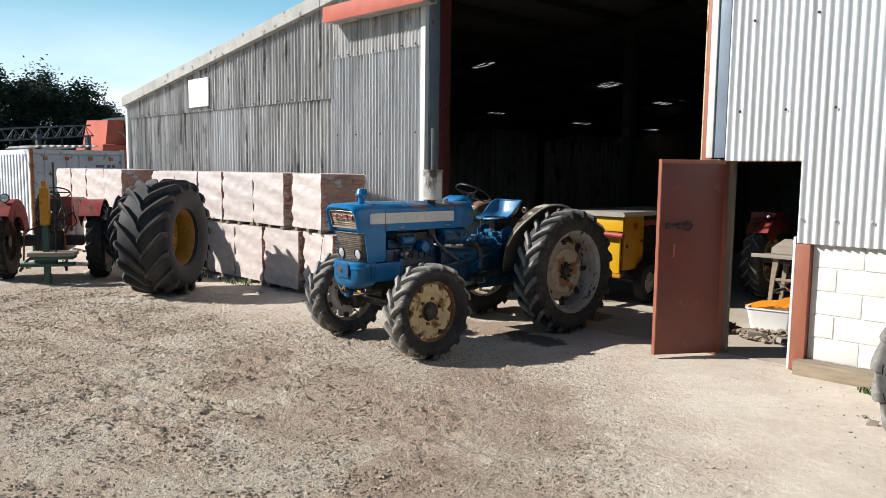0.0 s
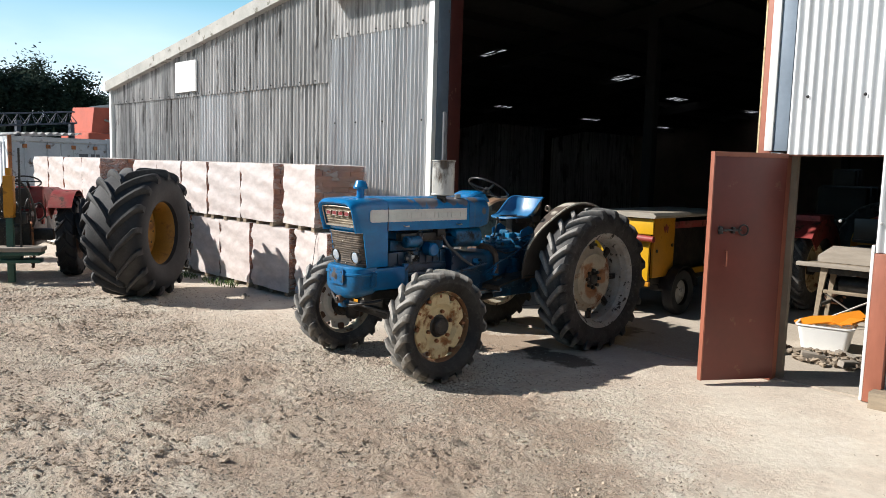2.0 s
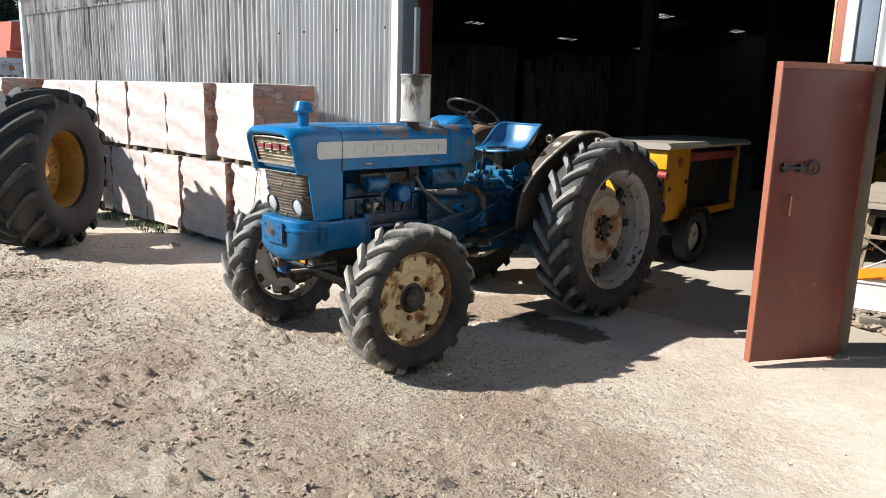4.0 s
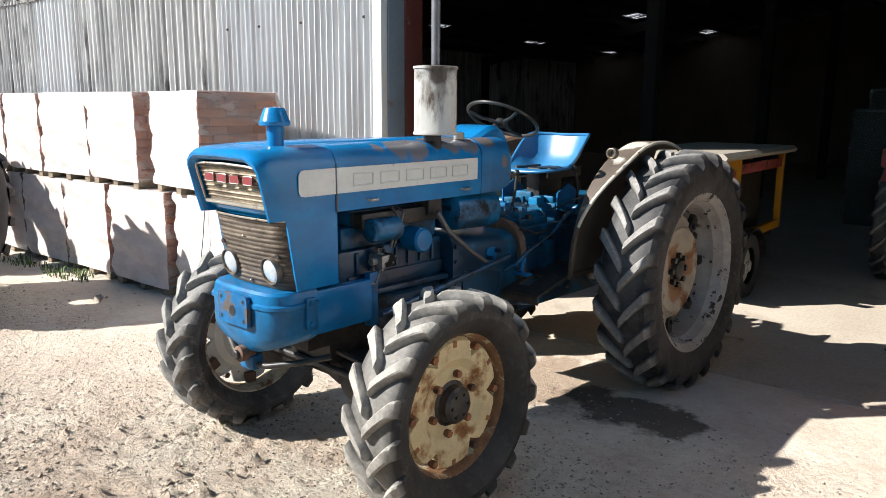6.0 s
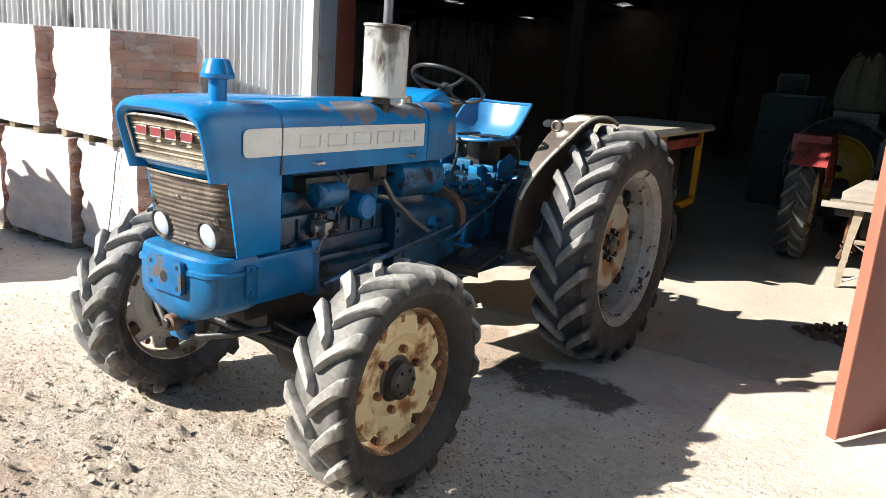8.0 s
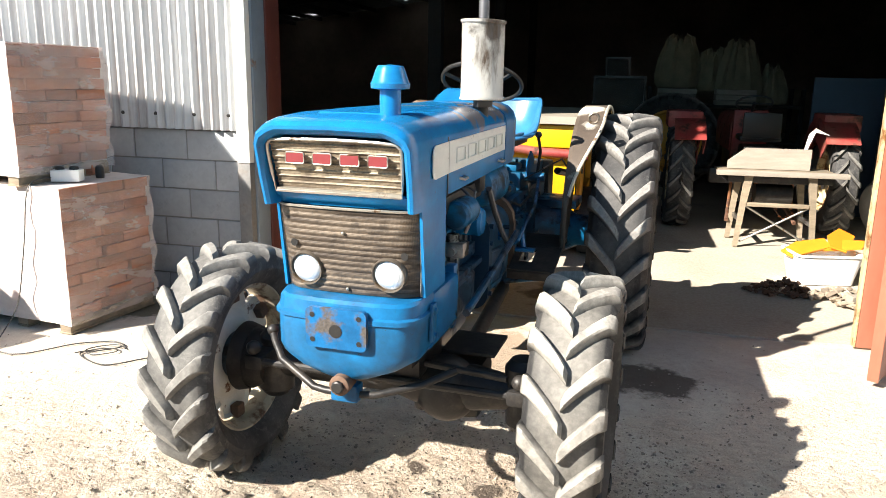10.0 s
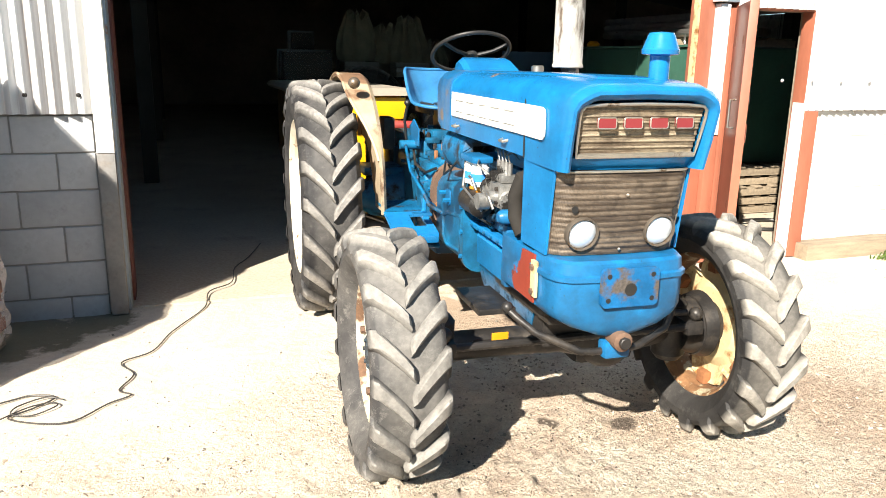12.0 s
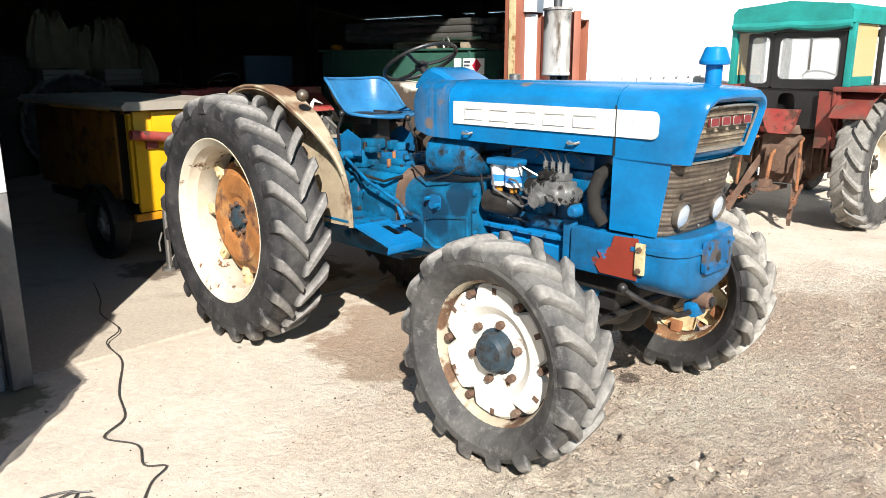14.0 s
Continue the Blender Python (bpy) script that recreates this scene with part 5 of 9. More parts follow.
for sx in (-1, 1):
    st = bmesh.new()

    def face_x(y):
        return 0.266 + (0.250 - 0.264) * max(0.0, min(1.0, (y + 0.19) / 0.99)) + 0.0085 * max(0.0, min(1.0, (-0.19 - y) / 0.15))
    front_end = [(-0.20, 1.342), (-0.20, 1.452), (-0.37, 1.452), (-0.386, 1.448), (-0.395, 1.438), (-0.398, 1.425), (-0.398, 1.369), (-0.395, 1.356), (-0.386, 1.346), (-0.37, 1.342)]
    for outline_ in (front_end, [(-0.192, 1.342), (-0.192, 1.452), (0.76, 1.452), (0.76, 1.342)]):
        loft(st, [[(sx * (face_x(y) + o), y, z) for y, z in outline_] for o in (0.001, 0.005)])
    part("side_stripe", st, STRIPE, blue)
    em = bmesh.new()
    for k in range(5):
        y = -0.1 + 0.165 * k
        xx = face_x(y) + 0.006
        tube(em, [(sx * xx, y, 1.37), (sx * xx, y + 0.115, 1.37), (sx * xx, y + 0.115, 1.42), (sx * xx, y, 1.42)], 0.0035, 5, closed=True)
    part("stripe_embossing", em, STRIPE, blue)
    pn = plate(bmesh.new(), [(-0.452, 1.262), (-0.405, 0.948), (-0.185, 0.948), (-0.185, 1.262)], "X", sx * 0.250, sx * 0.260)
    part("side_panel", pn, BLUE, blue)
    for y in (0.02, 0.66):
        hb = tube(bmesh.new(), [(sx * 0.256, y - 0.03, 1.303), (sx * 0.276, y - 0.02, 1.298), (sx * 0.276, y + 0.02, 1.298), (sx * 0.256, y + 0.03, 1.303)], 0.006, 6)
        part("bonnet_catch", hb, CHROME_WORN, blue)
seam = bmesh.new()
for sx in (-1, 1):
    box(seam, sx * 0.2665 - 0.0015, sx * 0.2665 + 0.0015, -0.197, -0.188, 1.262, 1.468)
parts("bonnet_seam", seam, BLACK, blue, smooth=0)
# upper grille: pressed mesh in shallow ribs, in a pale surround


def upper_y(z):
    return -0.562 + 0.25 * (1.47 - z)


ug = bmesh.new()
rows_u = []
for k in range(65):
    z = 1.303 + 0.0026 * k
    dep = 0.005 * max(0.0, math.sin(k * math.pi / 4.0))
    hw = 0.213 + 0.010 * (z - 1.303) / 0.16
    rows_u.append([ug.verts.new((hw * (i / 8.0 - 1), upper_y(z) + 0.014 - dep, z)) for i in range(17)])
for p, q in zip(rows_u, rows_u[1:]):
    for i in range(16):
        ug.faces.new((p[i], p[i + 1], q[i + 1], q[i]))
part("upper_grille", ug, UPPER_MESH, blue, smooth=0.3)
tr = tube(bmesh.new(), [(x, upper_y(z) - 0.001, z) for x, z in opening], 0.0055, 6, closed=True)
part("grille_trim", tr, CHROME_WORN, blue)
part("grille_sill", loft(bmesh.new(), [[(x, upper_y(1.303) - 0.004, 1.296), (x, upper_y(1.31) - 0.002, 1.310), (x, upper_y(1.31) + 0.012, 1.312), (x, upper_y(1.303) + 0.012, 1.296)] for x in (-0.215, 0.215)]), CHROME_WORN, blue)
for k in range(4):
    x = -0.132 + 0.094 * k
    y = upper_y(1.412)
    part("emblem_block", plate(bmesh.new(), round_rect(x - 0.031, x + 0.031, 1.396, 1.428, 0.006, 3), "Y", y - 0.008, y + 0.004), EMBLEM_RED, blue)
    ef = tube(bmesh.new(), [(px, y - 0.007, pz) for px, pz in round_rect(x - 0.032, x + 0.032, 1.395, 1.429, 0.006, 3)], 0.0024, 5, closed=True)
    part("emblem_edge", ef, CHROME_WORN, blue)
# lower grille: one ribbed sheet, flat before the radiator and wrapped round at its sides


def grille_y(x, z=1.03):
    return -0.492 + 0.165 * (1.245 - z) + 0.012 * (abs(x) / 0.2) ** 2 + 0.034 * max(0.0, (abs(x) - 0.19) / 0.06) ** 2


lg = bmesh.new()
cols = [-0.252 + 0.504 * i / 36 for i in range(37)]
grid = []
n_rib = 15
for r in range(n_rib * 6 + 1):
    z = 0.948 + (1.245 - 0.948) * r / (n_rib * 6)
    dep = (0.0, 0.0009, 0.0024, 0.0029, 0.0024, 0.0009)[r % 6]
    grid.append([lg.verts.new((x * (0.955 + 0.045 * (z - 0.948) / 0.297), grille_y(x, z) - dep, z)) for x in cols])
for a, b in zip(grid, grid[1:]):
    for i in range(36):
        lg.faces.new((a[i], a[i + 1], b[i + 1], b[i]))
part("lower_grille", lg, GRILLE, blue, "tan weathered pressed mesh grille with ribs", smooth=0.4)
for sx in (-1, 1):
    part("grille_edge", tube(bmesh.new(), [(sx * 0.252 * (0.955 + 0.045 * (z - 0.948) / 0.297), grille_y(0.252, z) - 0.002, z) for z in (0.948, 1.05, 1.15, 1.245)], 0.005, 6), CHROME_WORN, blue)
part("grille_edge", tube(bmesh.new(), [(x, grille_y(x, 1.245) - 0.005, 1.247) for x in cols], 0.005, 6), CHROME_WORN, blue)
for px, pz in ((-0.185, 1.118), (0.205, 1.098)):
    part("grille_hole", disc_caps(bmesh.new(), [(0, 0.012), (-0.004, 0.013)], 10, "Y"), BLACK, blue, m=pose(px, grille_y(px, pz) - 0.007, pz))
pins = bmesh.new()
for px, pz in ((0.0, 1.165), (0.0, 0.968)):
    bmesh.ops.create_uvsphere(pins, u_segments=8, v_segments=6, radius=0.006, matrix=Matrix.Translation((px, grille_y(0, pz) - 0.008, pz)))
parts("grille_rivet", pins, CHROME_WORN, blue)
for px in (-0.147, 0.150):
    rim_l = revolve(bmesh.new(), [(0.012, 0.060), (-0.010, 0.0605), (-0.016, 0.058), (-0.015, 0.0545), (-0.006, 0.053), (0.004, 0.052)], 32, "Y")
    hl = part("headlamp", rim_l, LENS_RIM, blue, m=pose(px, grille_y(px) - 0.003, 1.030, 9, 0, 0))
    gl = revolve(bmesh.new(), [(-0.002, 0.054), (-0.009, 0.047), (-0.013, 0.031), (-0.015, 0.001)], 32, "Y")
    part("lens", gl, LAMP_GLASS, hl, "clear ribbed headlamp glass")
# bumper block


def bumper_ring(z, hw, yf, yr=-0.30):
    pts = [(-hw, yr), (-hw, yf + 0.10), (-hw * 0.93, yf + 0.045), (-hw * 0.78, yf + 0.012), (-hw * 0.45, yf), (0, yf - 0.004)]
    return [(x, y, z) for x, y in pts + [(-x, y) for x, y in pts[-2::-1]]]


bp = loft(bmesh.new(), [bumper_ring(0.655, 0.07, -0.47, -0.36), bumper_ring(0.665, 0.10, -0.495, -0.36), bumper_ring(0.70, 0.19, -0.515), bumper_ring(0.735, 0.245, -0.525), bumper_ring(0.765, 0.258, -0.53), bumper_ring(0.872, 0.260, -0.53), bumper_ring(0.876, 0.268, -0.538), bumper_ring(0.892, 0.268, -0.538), bumper_ring(0.898, 0.258, -0.53), bumper_ring(0.935, 0.256, -0.525), bumper_ring(0.946, 0.248, -0.515)])
part("front_weight", bp, BLUE_WORN, blue, "blue cast front weight block, chipped")
hp = plate(bmesh.new(), round_rect(-0.108, 0.108, 0.788, 0.925, 0.018, 3), "Y", -0.555, -0.536)
hpl = part("hitch_plate", hp, surface("scraped_blue_plate", (0.002, 0.105, 0.27), 0.45, vary=0.4, scale=9, wear=(0.10, 0.085, 0.075), wear_at=0.50, wear_scale=11, wear_soft=0.1, shine=0.35), blue, "blue plate scraped to bare metal")
hb = bmesh.new()
for px, pz, r in ((0.0, 0.85, 0.023), (-0.083, 0.90, 0.009), (0.083, 0.90, 0.009), (-0.083, 0.815, 0.009), (0.083, 0.815, 0.009)):
    revolve(hb, [(-0.5565, 0.0005), (-0.5565, r)], 14, "Y")
    bmesh.ops.translate(hb, verts=hb.verts[-28:], vec=(px, 0, pz))
parts("plate_hole", hb, BLACK, hpl)
for sx in (-1, 1):
    part("frame_rail", boxed(sx * 0.20, sx * 0.258, -0.338, 0.02, 0.735, 0.935, 0.022), BLUE if sx > 0 else BLUE_WORN, blue)
    if sx < 0:
        part("primer_plate", plate(bmesh.new(), [(-0.33, 0.75), (-0.15, 0.752), (-0.125, 0.785), (-0.15, 0.82), (-0.13, 0.85), (-0.20, 0.875), (-0.215, 0.925), (-0.33, 0.93)], "X", -0.2645, -0.2565), RED_LEAD, blue, "patch plate in flaking red primer")
    part("rail_flange", boxed(sx * 0.196, sx * 0.236, 0.02, 0.075, 0.70, 0.955, 0.008), BLUE_WORN, blue)
    # right side plain blue, left side the oily copy with shade in its colour
    part("sump_flange", boxed(sx * 0.158, sx * 0.205, 0.076, 0.598, 0.835, 0.862, 0.006), BLUE if sx < 0 else BLUE_OILY_SHADED, blue)
    part("sump_side", loft(bmesh.new(), [[(sx * 0.15, y, 0.66), (sx * (0.15 + d), y, 0.675), (sx * (0.152 + d), y, 0.80), (sx * 0.15, y, 0.832)] for y, d in ((0.085, 0.01), (0.12, 0.036), (0.53, 0.036), (0.58, 0.01))]), BLUE if sx < 0 else BLUE_OILY_SHADED, blue)
    bk_ = boxed(sx * 0.262, sx * 0.276, -0.37, -0.325, 0.78, 0.915, 0.005)
    part("rail_bracket", bk_, CREAM_RUST if sx < 0 else BLUE_WORN, blue)
    bt = bmesh.new()
    for z in (0.80, 0.89):
        tube(bt, [(sx * 0.262, -0.347, z), (sx * 0.284, -0.347, z)], 0.012, 6)
    parts("rail_bolt", bt, CAST_RUST if sx < 0 else BLUE_WORN, blue)
# radiator and fan behind the grille
part("radiator", boxed(-0.21, 0.21, -0.37, -0.25, 0.93, 1.25, 0.008), GREASE, blue)
fan = bmesh.new()
for k in range(6):
    box(fan, -0.035, 0.035, -0.006, 0.006, 0.03, 0.17, 0.003, m=pose(0, -0.16, 1.07) @ pose(0, 0, 0, 0, 60 * k, 0) @ pose(0, 0, 0, 0, 0, 25))
part("fan", fan, GREASE, blue)
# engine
part("engine_block", boxed(-0.155, 0.155, -0.10, 0.598, 0.62, 1.055, 0.02), BLUE_OILY_SHADED, blue)
part("cylinder_head", boxed(-0.13, 0.13, -0.06, 0.58, 1.056, 1.158, 0.015), BLUE_OILY_SHADED, blue)
part("rocker_cover", boxed(-0.12, 0.12, 0.0, 0.5, 1.16, 1.235, 0.02), BLUE_WORN, blue)
for sx in (-1, 1):
    part("block_ledge", boxed(sx * 0.14, sx * 0.172, -0.05, 0.59, 0.872, 0.935, 0.012), BLUE_OILY_SHADED, blue)
sump = loft(bmesh.new(), [[(-w, y0, z), (w, y0, z), (w, y1, z), (-w, y1, z)] for z, w, y0, y1 in ((0.50, 0.11, 0.0, 0.5), (0.55, 0.14, -0.05, 0.56), (0.63, 0.15, -0.08, 0.60))])
part("sump", sump, BLUE_OILY_SHADED, blue)
ribs = bmesh.new()
for k in range(7):
    y = 0.0 + 0.085 * k
    for sx in (-1, 1):
        box(ribs, sx * 0.150, sx * 0.168, y, y + 0.02, 0.945, 1.04, 0.004)
parts("engine_rib", ribs, BLUE_OILY_SHADED, blue)
flank = bmesh.new()
for k in range(6):
    tube(flank, [(-0.17, 0.02 + 0.11 * k, 0.895), (-0.188, 0.02 + 0.11 * k, 0.895)], 0.008, 6)
    tube(flank, [(-0.195, 0.11 + 0.088 * k, 0.849), (-0.216, 0.11 + 0.088 * k, 0.849)], 0.007, 6)
parts("flank_bolt", flank, BLUE_OILY_SHADED, blue)
# right side: fuel filters, injection pump, lift pump, hoses
for k, y in enumerate((0.375, 0.465)):
    can = disc_caps(bmesh.new(), [(1.06, 0.030), (1.065, 0.041), (1.145, 0.041), (1.15, 0.036), (1.165, 0.036)], 20, "Z")
    fc = part("fuel_filter", can, FILTER_WHITE, blue, m=pose(-0.235, y, 0))
    part("filter_band", revolve(bmesh.new(), [(1.085, 0.042), (1.085, 0.0425), (1.118, 0.0425), (1.118, 0.042)], 20, "Z"), FILTER_BLUE, fc)
    part("filter_bowl", disc_caps(bmesh.new(), [(1.03, 0.012), (1.035, 0.018), (1.06, 0.02)], 12, "Z"), ORANGE_BOWL, fc)
part("filter_head", boxed(-0.285, -0.19, 0.33, 0.51, 1.165, 1.195, 0.01), BLUE_WORN, blue)
pump = boxed(-0.265, -0.17, 0.05, 0.24, 1.02, 1.12, 0.014)
box(pump, -0.25, -0.18, 0.07, 0.22, 1.12, 1.155, 0.01)
for k in range(4):
    tube(pump, [(-0.21, 0.085 + 0.04 * k, 1.15), (-0.21, 0.085 + 0.04 * k, 1.20)], 0.012, 8)
tube(pump, [(-0.215, 0.02, 1.05), (-0.215, 0.06, 1.05)], 0.05, 14)
tube(pump, [(-0.26, 0.19, 1.03), (-0.31, 0.19, 1.03)], 0.035, 14)
tube(pump, [(-0.26, 0.11, 1.06), (-0.29, 0.11, 1.06)], 0.025, 12)
part("injection_pump", pump, ALLOY, blue)
pd2 = bmesh.new()
for y, z in ((0.07, 1.045), (0.15, 1.045), (0.22, 1.045), (0.07, 1.10), (0.22, 1.10), (0.11, 1.135), (0.18, 1.135)):
    tube(pd2, [(-0.262, y, z), (-0.276, y, z)], 0.009, 6)
parts("pump_bolt", pd2, GREASE, blue)
for y, z in ((0.06, 1.02), (0.2, 0.985), (0.28, 1.06)):
    part("pump_lever", tube(bmesh.new(), [(-0.285, y, z), (-0.295, y + 0.03, z + 0.045), (-0.292, y + 0.075, z + 0.05)], 0.006, 6), STEEL, blue)
part("pump_governor", tube(bmesh.new(), [(-0.22, 0.24, 1.07), (-0.22, 0.29, 1.07), (-0.22, 0.31, 1.07)], [0.05, 0.045, 0.02], 16), ALLOY, blue)
part("oil_filler", tube(bmesh.new(), [(-0.16, 0.0, 1.0), (-0.27, 0.0, 1.0), (-0.285, 0.0, 1.0)], [0.03, 0.03, 0.02], 12), BLUE_WORN, blue)
pipes = bmesh.new()
for k in range(4):
    y = 0.085 + 0.04 * k
    tube(pipes, [(-0.21, y, 1.20), (-0.215, y + 0.01, 1.235), (-0.18, y + 0.04 * k, 1.25), (-0.13, 0.05 + 0.14 * k, 1.2)], 0.0035, 6)
tube(pipes, [(-0.24, 0.37, 1.19), (-0.28, 0.28, 1.17), (-0.24, 0.22, 1.13)], 0.005, 6)
tube(pipes, [(-0.26, 0.5, 1.18), (-0.29, 0.45, 1.05), (-0.26, 0.3, 0.98), (-0.24, 0.2, 1.03)], 0.006, 6)
parts("fuel_pipe", pipes, STEEL, blue)
gen = tube(bmesh.new(), [(-0.225, 0.36, 0.975), (-0.225, 0.375, 0.975), (-0.225, 0.54, 0.975), (-0.225, 0.555, 0.975)], [0.045, 0.058, 0.058, 0.045], 20)
tube(gen, [(-0.225, 0.33, 0.975), (-0.225, 0.36, 0.975)], [0.02, 0.05], 16)
part("starter_motor", gen, GREASE, blue)
part("radiator_hose", tube(bmesh.new(), [(-0.18, -0.12, 1.19), (-0.235, -0.11, 1.17), (-0.25, -0.09, 1.10), (-0.25, -0.10, 1.02), (-0.235, -0.14, 0.96)], 0.03, 12), HOSE, blue)
# left side: dynamo, oil filter, pipes
dyn = tube(bmesh.new(), [(0.235, 0.02, 1.15), (0.235, 0.03, 1.15), (0.235, 0.19, 1.15), (0.235, 0.2, 1.15)], [0.045, 0.056, 0.056, 0.045], 20)
part("dynamo", dyn, BLUE_OILY_SHADED, blue)
oilf = tube(bmesh.new(), [(0.15, 0.36, 1.07), (0.25, 0.36, 1.07), (0.262, 0.36, 1.07), (0.266, 0.36, 1.07)], [0.062, 0.062, 0.052, 0.02], 24)
part("oil_filter", oilf, BLUE, blue)
carb = boxed(0.16, 0.255, 0.08, 0.17, 0.97, 1.03, 0.012)
tube(carb, [(0.21, 0.05, 1.0), (0.21, 0.20, 1.0)], 0.018, 10)
tube(carb, [(0.2, 0.12, 0.95), (0.2, 0.12, 1.06)], 0.025, 10)
part("power_steering_valve", carb, ALLOY, blue)
lp = bmesh.new()
tube(lp, [(0.24, 0.15, 1.06), (0.255, 0.16, 1.12), (0.25, 0.19, 1.2), (0.2, 0.2, 1.24)], 0.007, 8)
tube(lp, [(0.24, 0.17, 1.06), (0.262, 0.18, 1.12), (0.262, 0.215, 1.22), (0.2, 0.23, 1.245)], 0.005, 8)
tube(lp, [(0.22, 0.1, 0.96), (0.24, 0.05, 0.9), (0.23, -0.1, 0.92)], 0.007, 8)
tube(lp, [(0.26, 0.45, 1.2), (0.27, 0.52, 1.1), (0.265, 0.72, 0.96), (0.26, 0.9, 0.86)], 0.014, 8)
parts("hydraulic_pipe", lp, PIPE_GREY, blue)
part("side_shaft", tube(bmesh.new(), [(0.28, 0.05, 0.76), (0.285, 0.5, 0.83), (0.28, 1.02, 0.90)], 0.016, 10), BLUE_OILY_SHADED, blue)
part("manifold", box(boxed(0.12, 0.21, 0.0, 0.55, 1.15, 1.23, 0.025), 0.15, 0.23, 0.42, 0.52, 1.18, 1.27, 0.015), GREASE, blue)
# clutch housing, gearbox, rear axle
tank = loft(bmesh.new(), [[(x, y, z) for x, z in round_rect(-w, w, z0, 1.262, 0.085, 5)] for y, w, z0 in ((0.645, 0.18, 1.12), (0.665, 0.225, 1.085), (0.69, 0.235, 1.07), (0.99, 0.235, 1.06), (1.02, 0.20, 1.09))])
part("fuel_tank_support", tank, BLUE_OILY_SHADED, blue)
def casting_ring(y, w, z0, z1, r):
    return [(x, y, z) for x, z in round_rect(-w, w, z0, z1, r, 4)]


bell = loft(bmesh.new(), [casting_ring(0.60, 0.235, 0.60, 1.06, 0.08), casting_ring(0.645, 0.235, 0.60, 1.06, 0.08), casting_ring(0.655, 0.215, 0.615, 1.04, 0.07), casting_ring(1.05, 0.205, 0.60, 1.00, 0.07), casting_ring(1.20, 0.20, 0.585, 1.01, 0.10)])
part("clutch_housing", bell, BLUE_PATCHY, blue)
part("housing_flange", loft(bmesh.new(), [casting_ring(1.20, 0.225, 0.58, 1.065, 0.16), casting_ring(1.255, 0.225, 0.58, 1.065, 0.16)]), CAST_RUST, blue, "brown rusted bolting flange")
for sx in (-1, 1):
    fr2 = tube(bmesh.new(), [(sx * 0.212, 0.70, 0.86), (sx * 0.209, 0.95, 0.83), (sx * 0.206, 1.03, 0.80), (sx * 0.206, 1.03, 0.70), (sx * 0.209, 0.95, 0.66), (sx * 0.212, 0.70, 0.68)], 0.012, 6, closed=True)
    part("housing_rib", fr2, BLUE_PATCHY, blue)
    part("inspection_plate", plate(bmesh.new(), round_rect(0.90, 0.99, 0.87, 0.95, 0.02, 3), "X", sx * 0.205, sx * 0.216), BLUE_WORN, blue)
    for y, z in ((0.62, 0.68), (0.62, 0.80), (0.62, 0.92), (0.62, 1.0), (0.91, 0.90), (0.98, 0.93)):
        part("housing_bolt", tube(bmesh.new(), [(sx * 0.21, y, z), (sx * 0.249, y, z)], 0.012, 6), BLUE_OILY_SHADED, blue)
flange = bmesh.new()
for k in range(14):
    t = 2 * math.pi * k / 14
    tube(flange, [(0.195 * math.cos(t), 1.195, 0.825 + 0.205 * math.sin(t)), (0.195 * math.cos(t), 1.275, 0.825 + 0.205 * math.sin(t))], 0.013, 6)
parts("flange_bolt", flange, RUST, blue)
gb = boxed(-0.19, 0.19, 1.245, 2.45, 0.52, 1.02, 0.03)
box(gb, -0.16, 0.16, 1.28, 1.56, 1.02, 1.06, 0.012)
box(gb, -0.13, 0.13, 1.31, 1.53, 1.06, 1.10, 0.012)
box(gb, -0.17, 0.17, 1.62, 2.42, 1.02, 1.13, 0.02)
part("gearbox", gb, BLUE_PATCHY, blue)
caps = bmesh.new()
for px in (-0.14, -0.05, 0.05, 0.14):
    for y in (1.295, 1.545):
        tube(caps, [(px, y, 1.055), (px, y, 1.075)], 0.011, 6)
for px in (-0.1, 0, 0.1):
    tube(caps, [(px, 1.3, 1.1), (px, 1.3, 1.125)], 0.02, 8)
    tube(caps, [(px, 1.4, 1.1), (px, 1.4, 1.118)], 0.014, 6)
parts("cover_bolt", caps, BLUE_OILY_SHADED, blue)
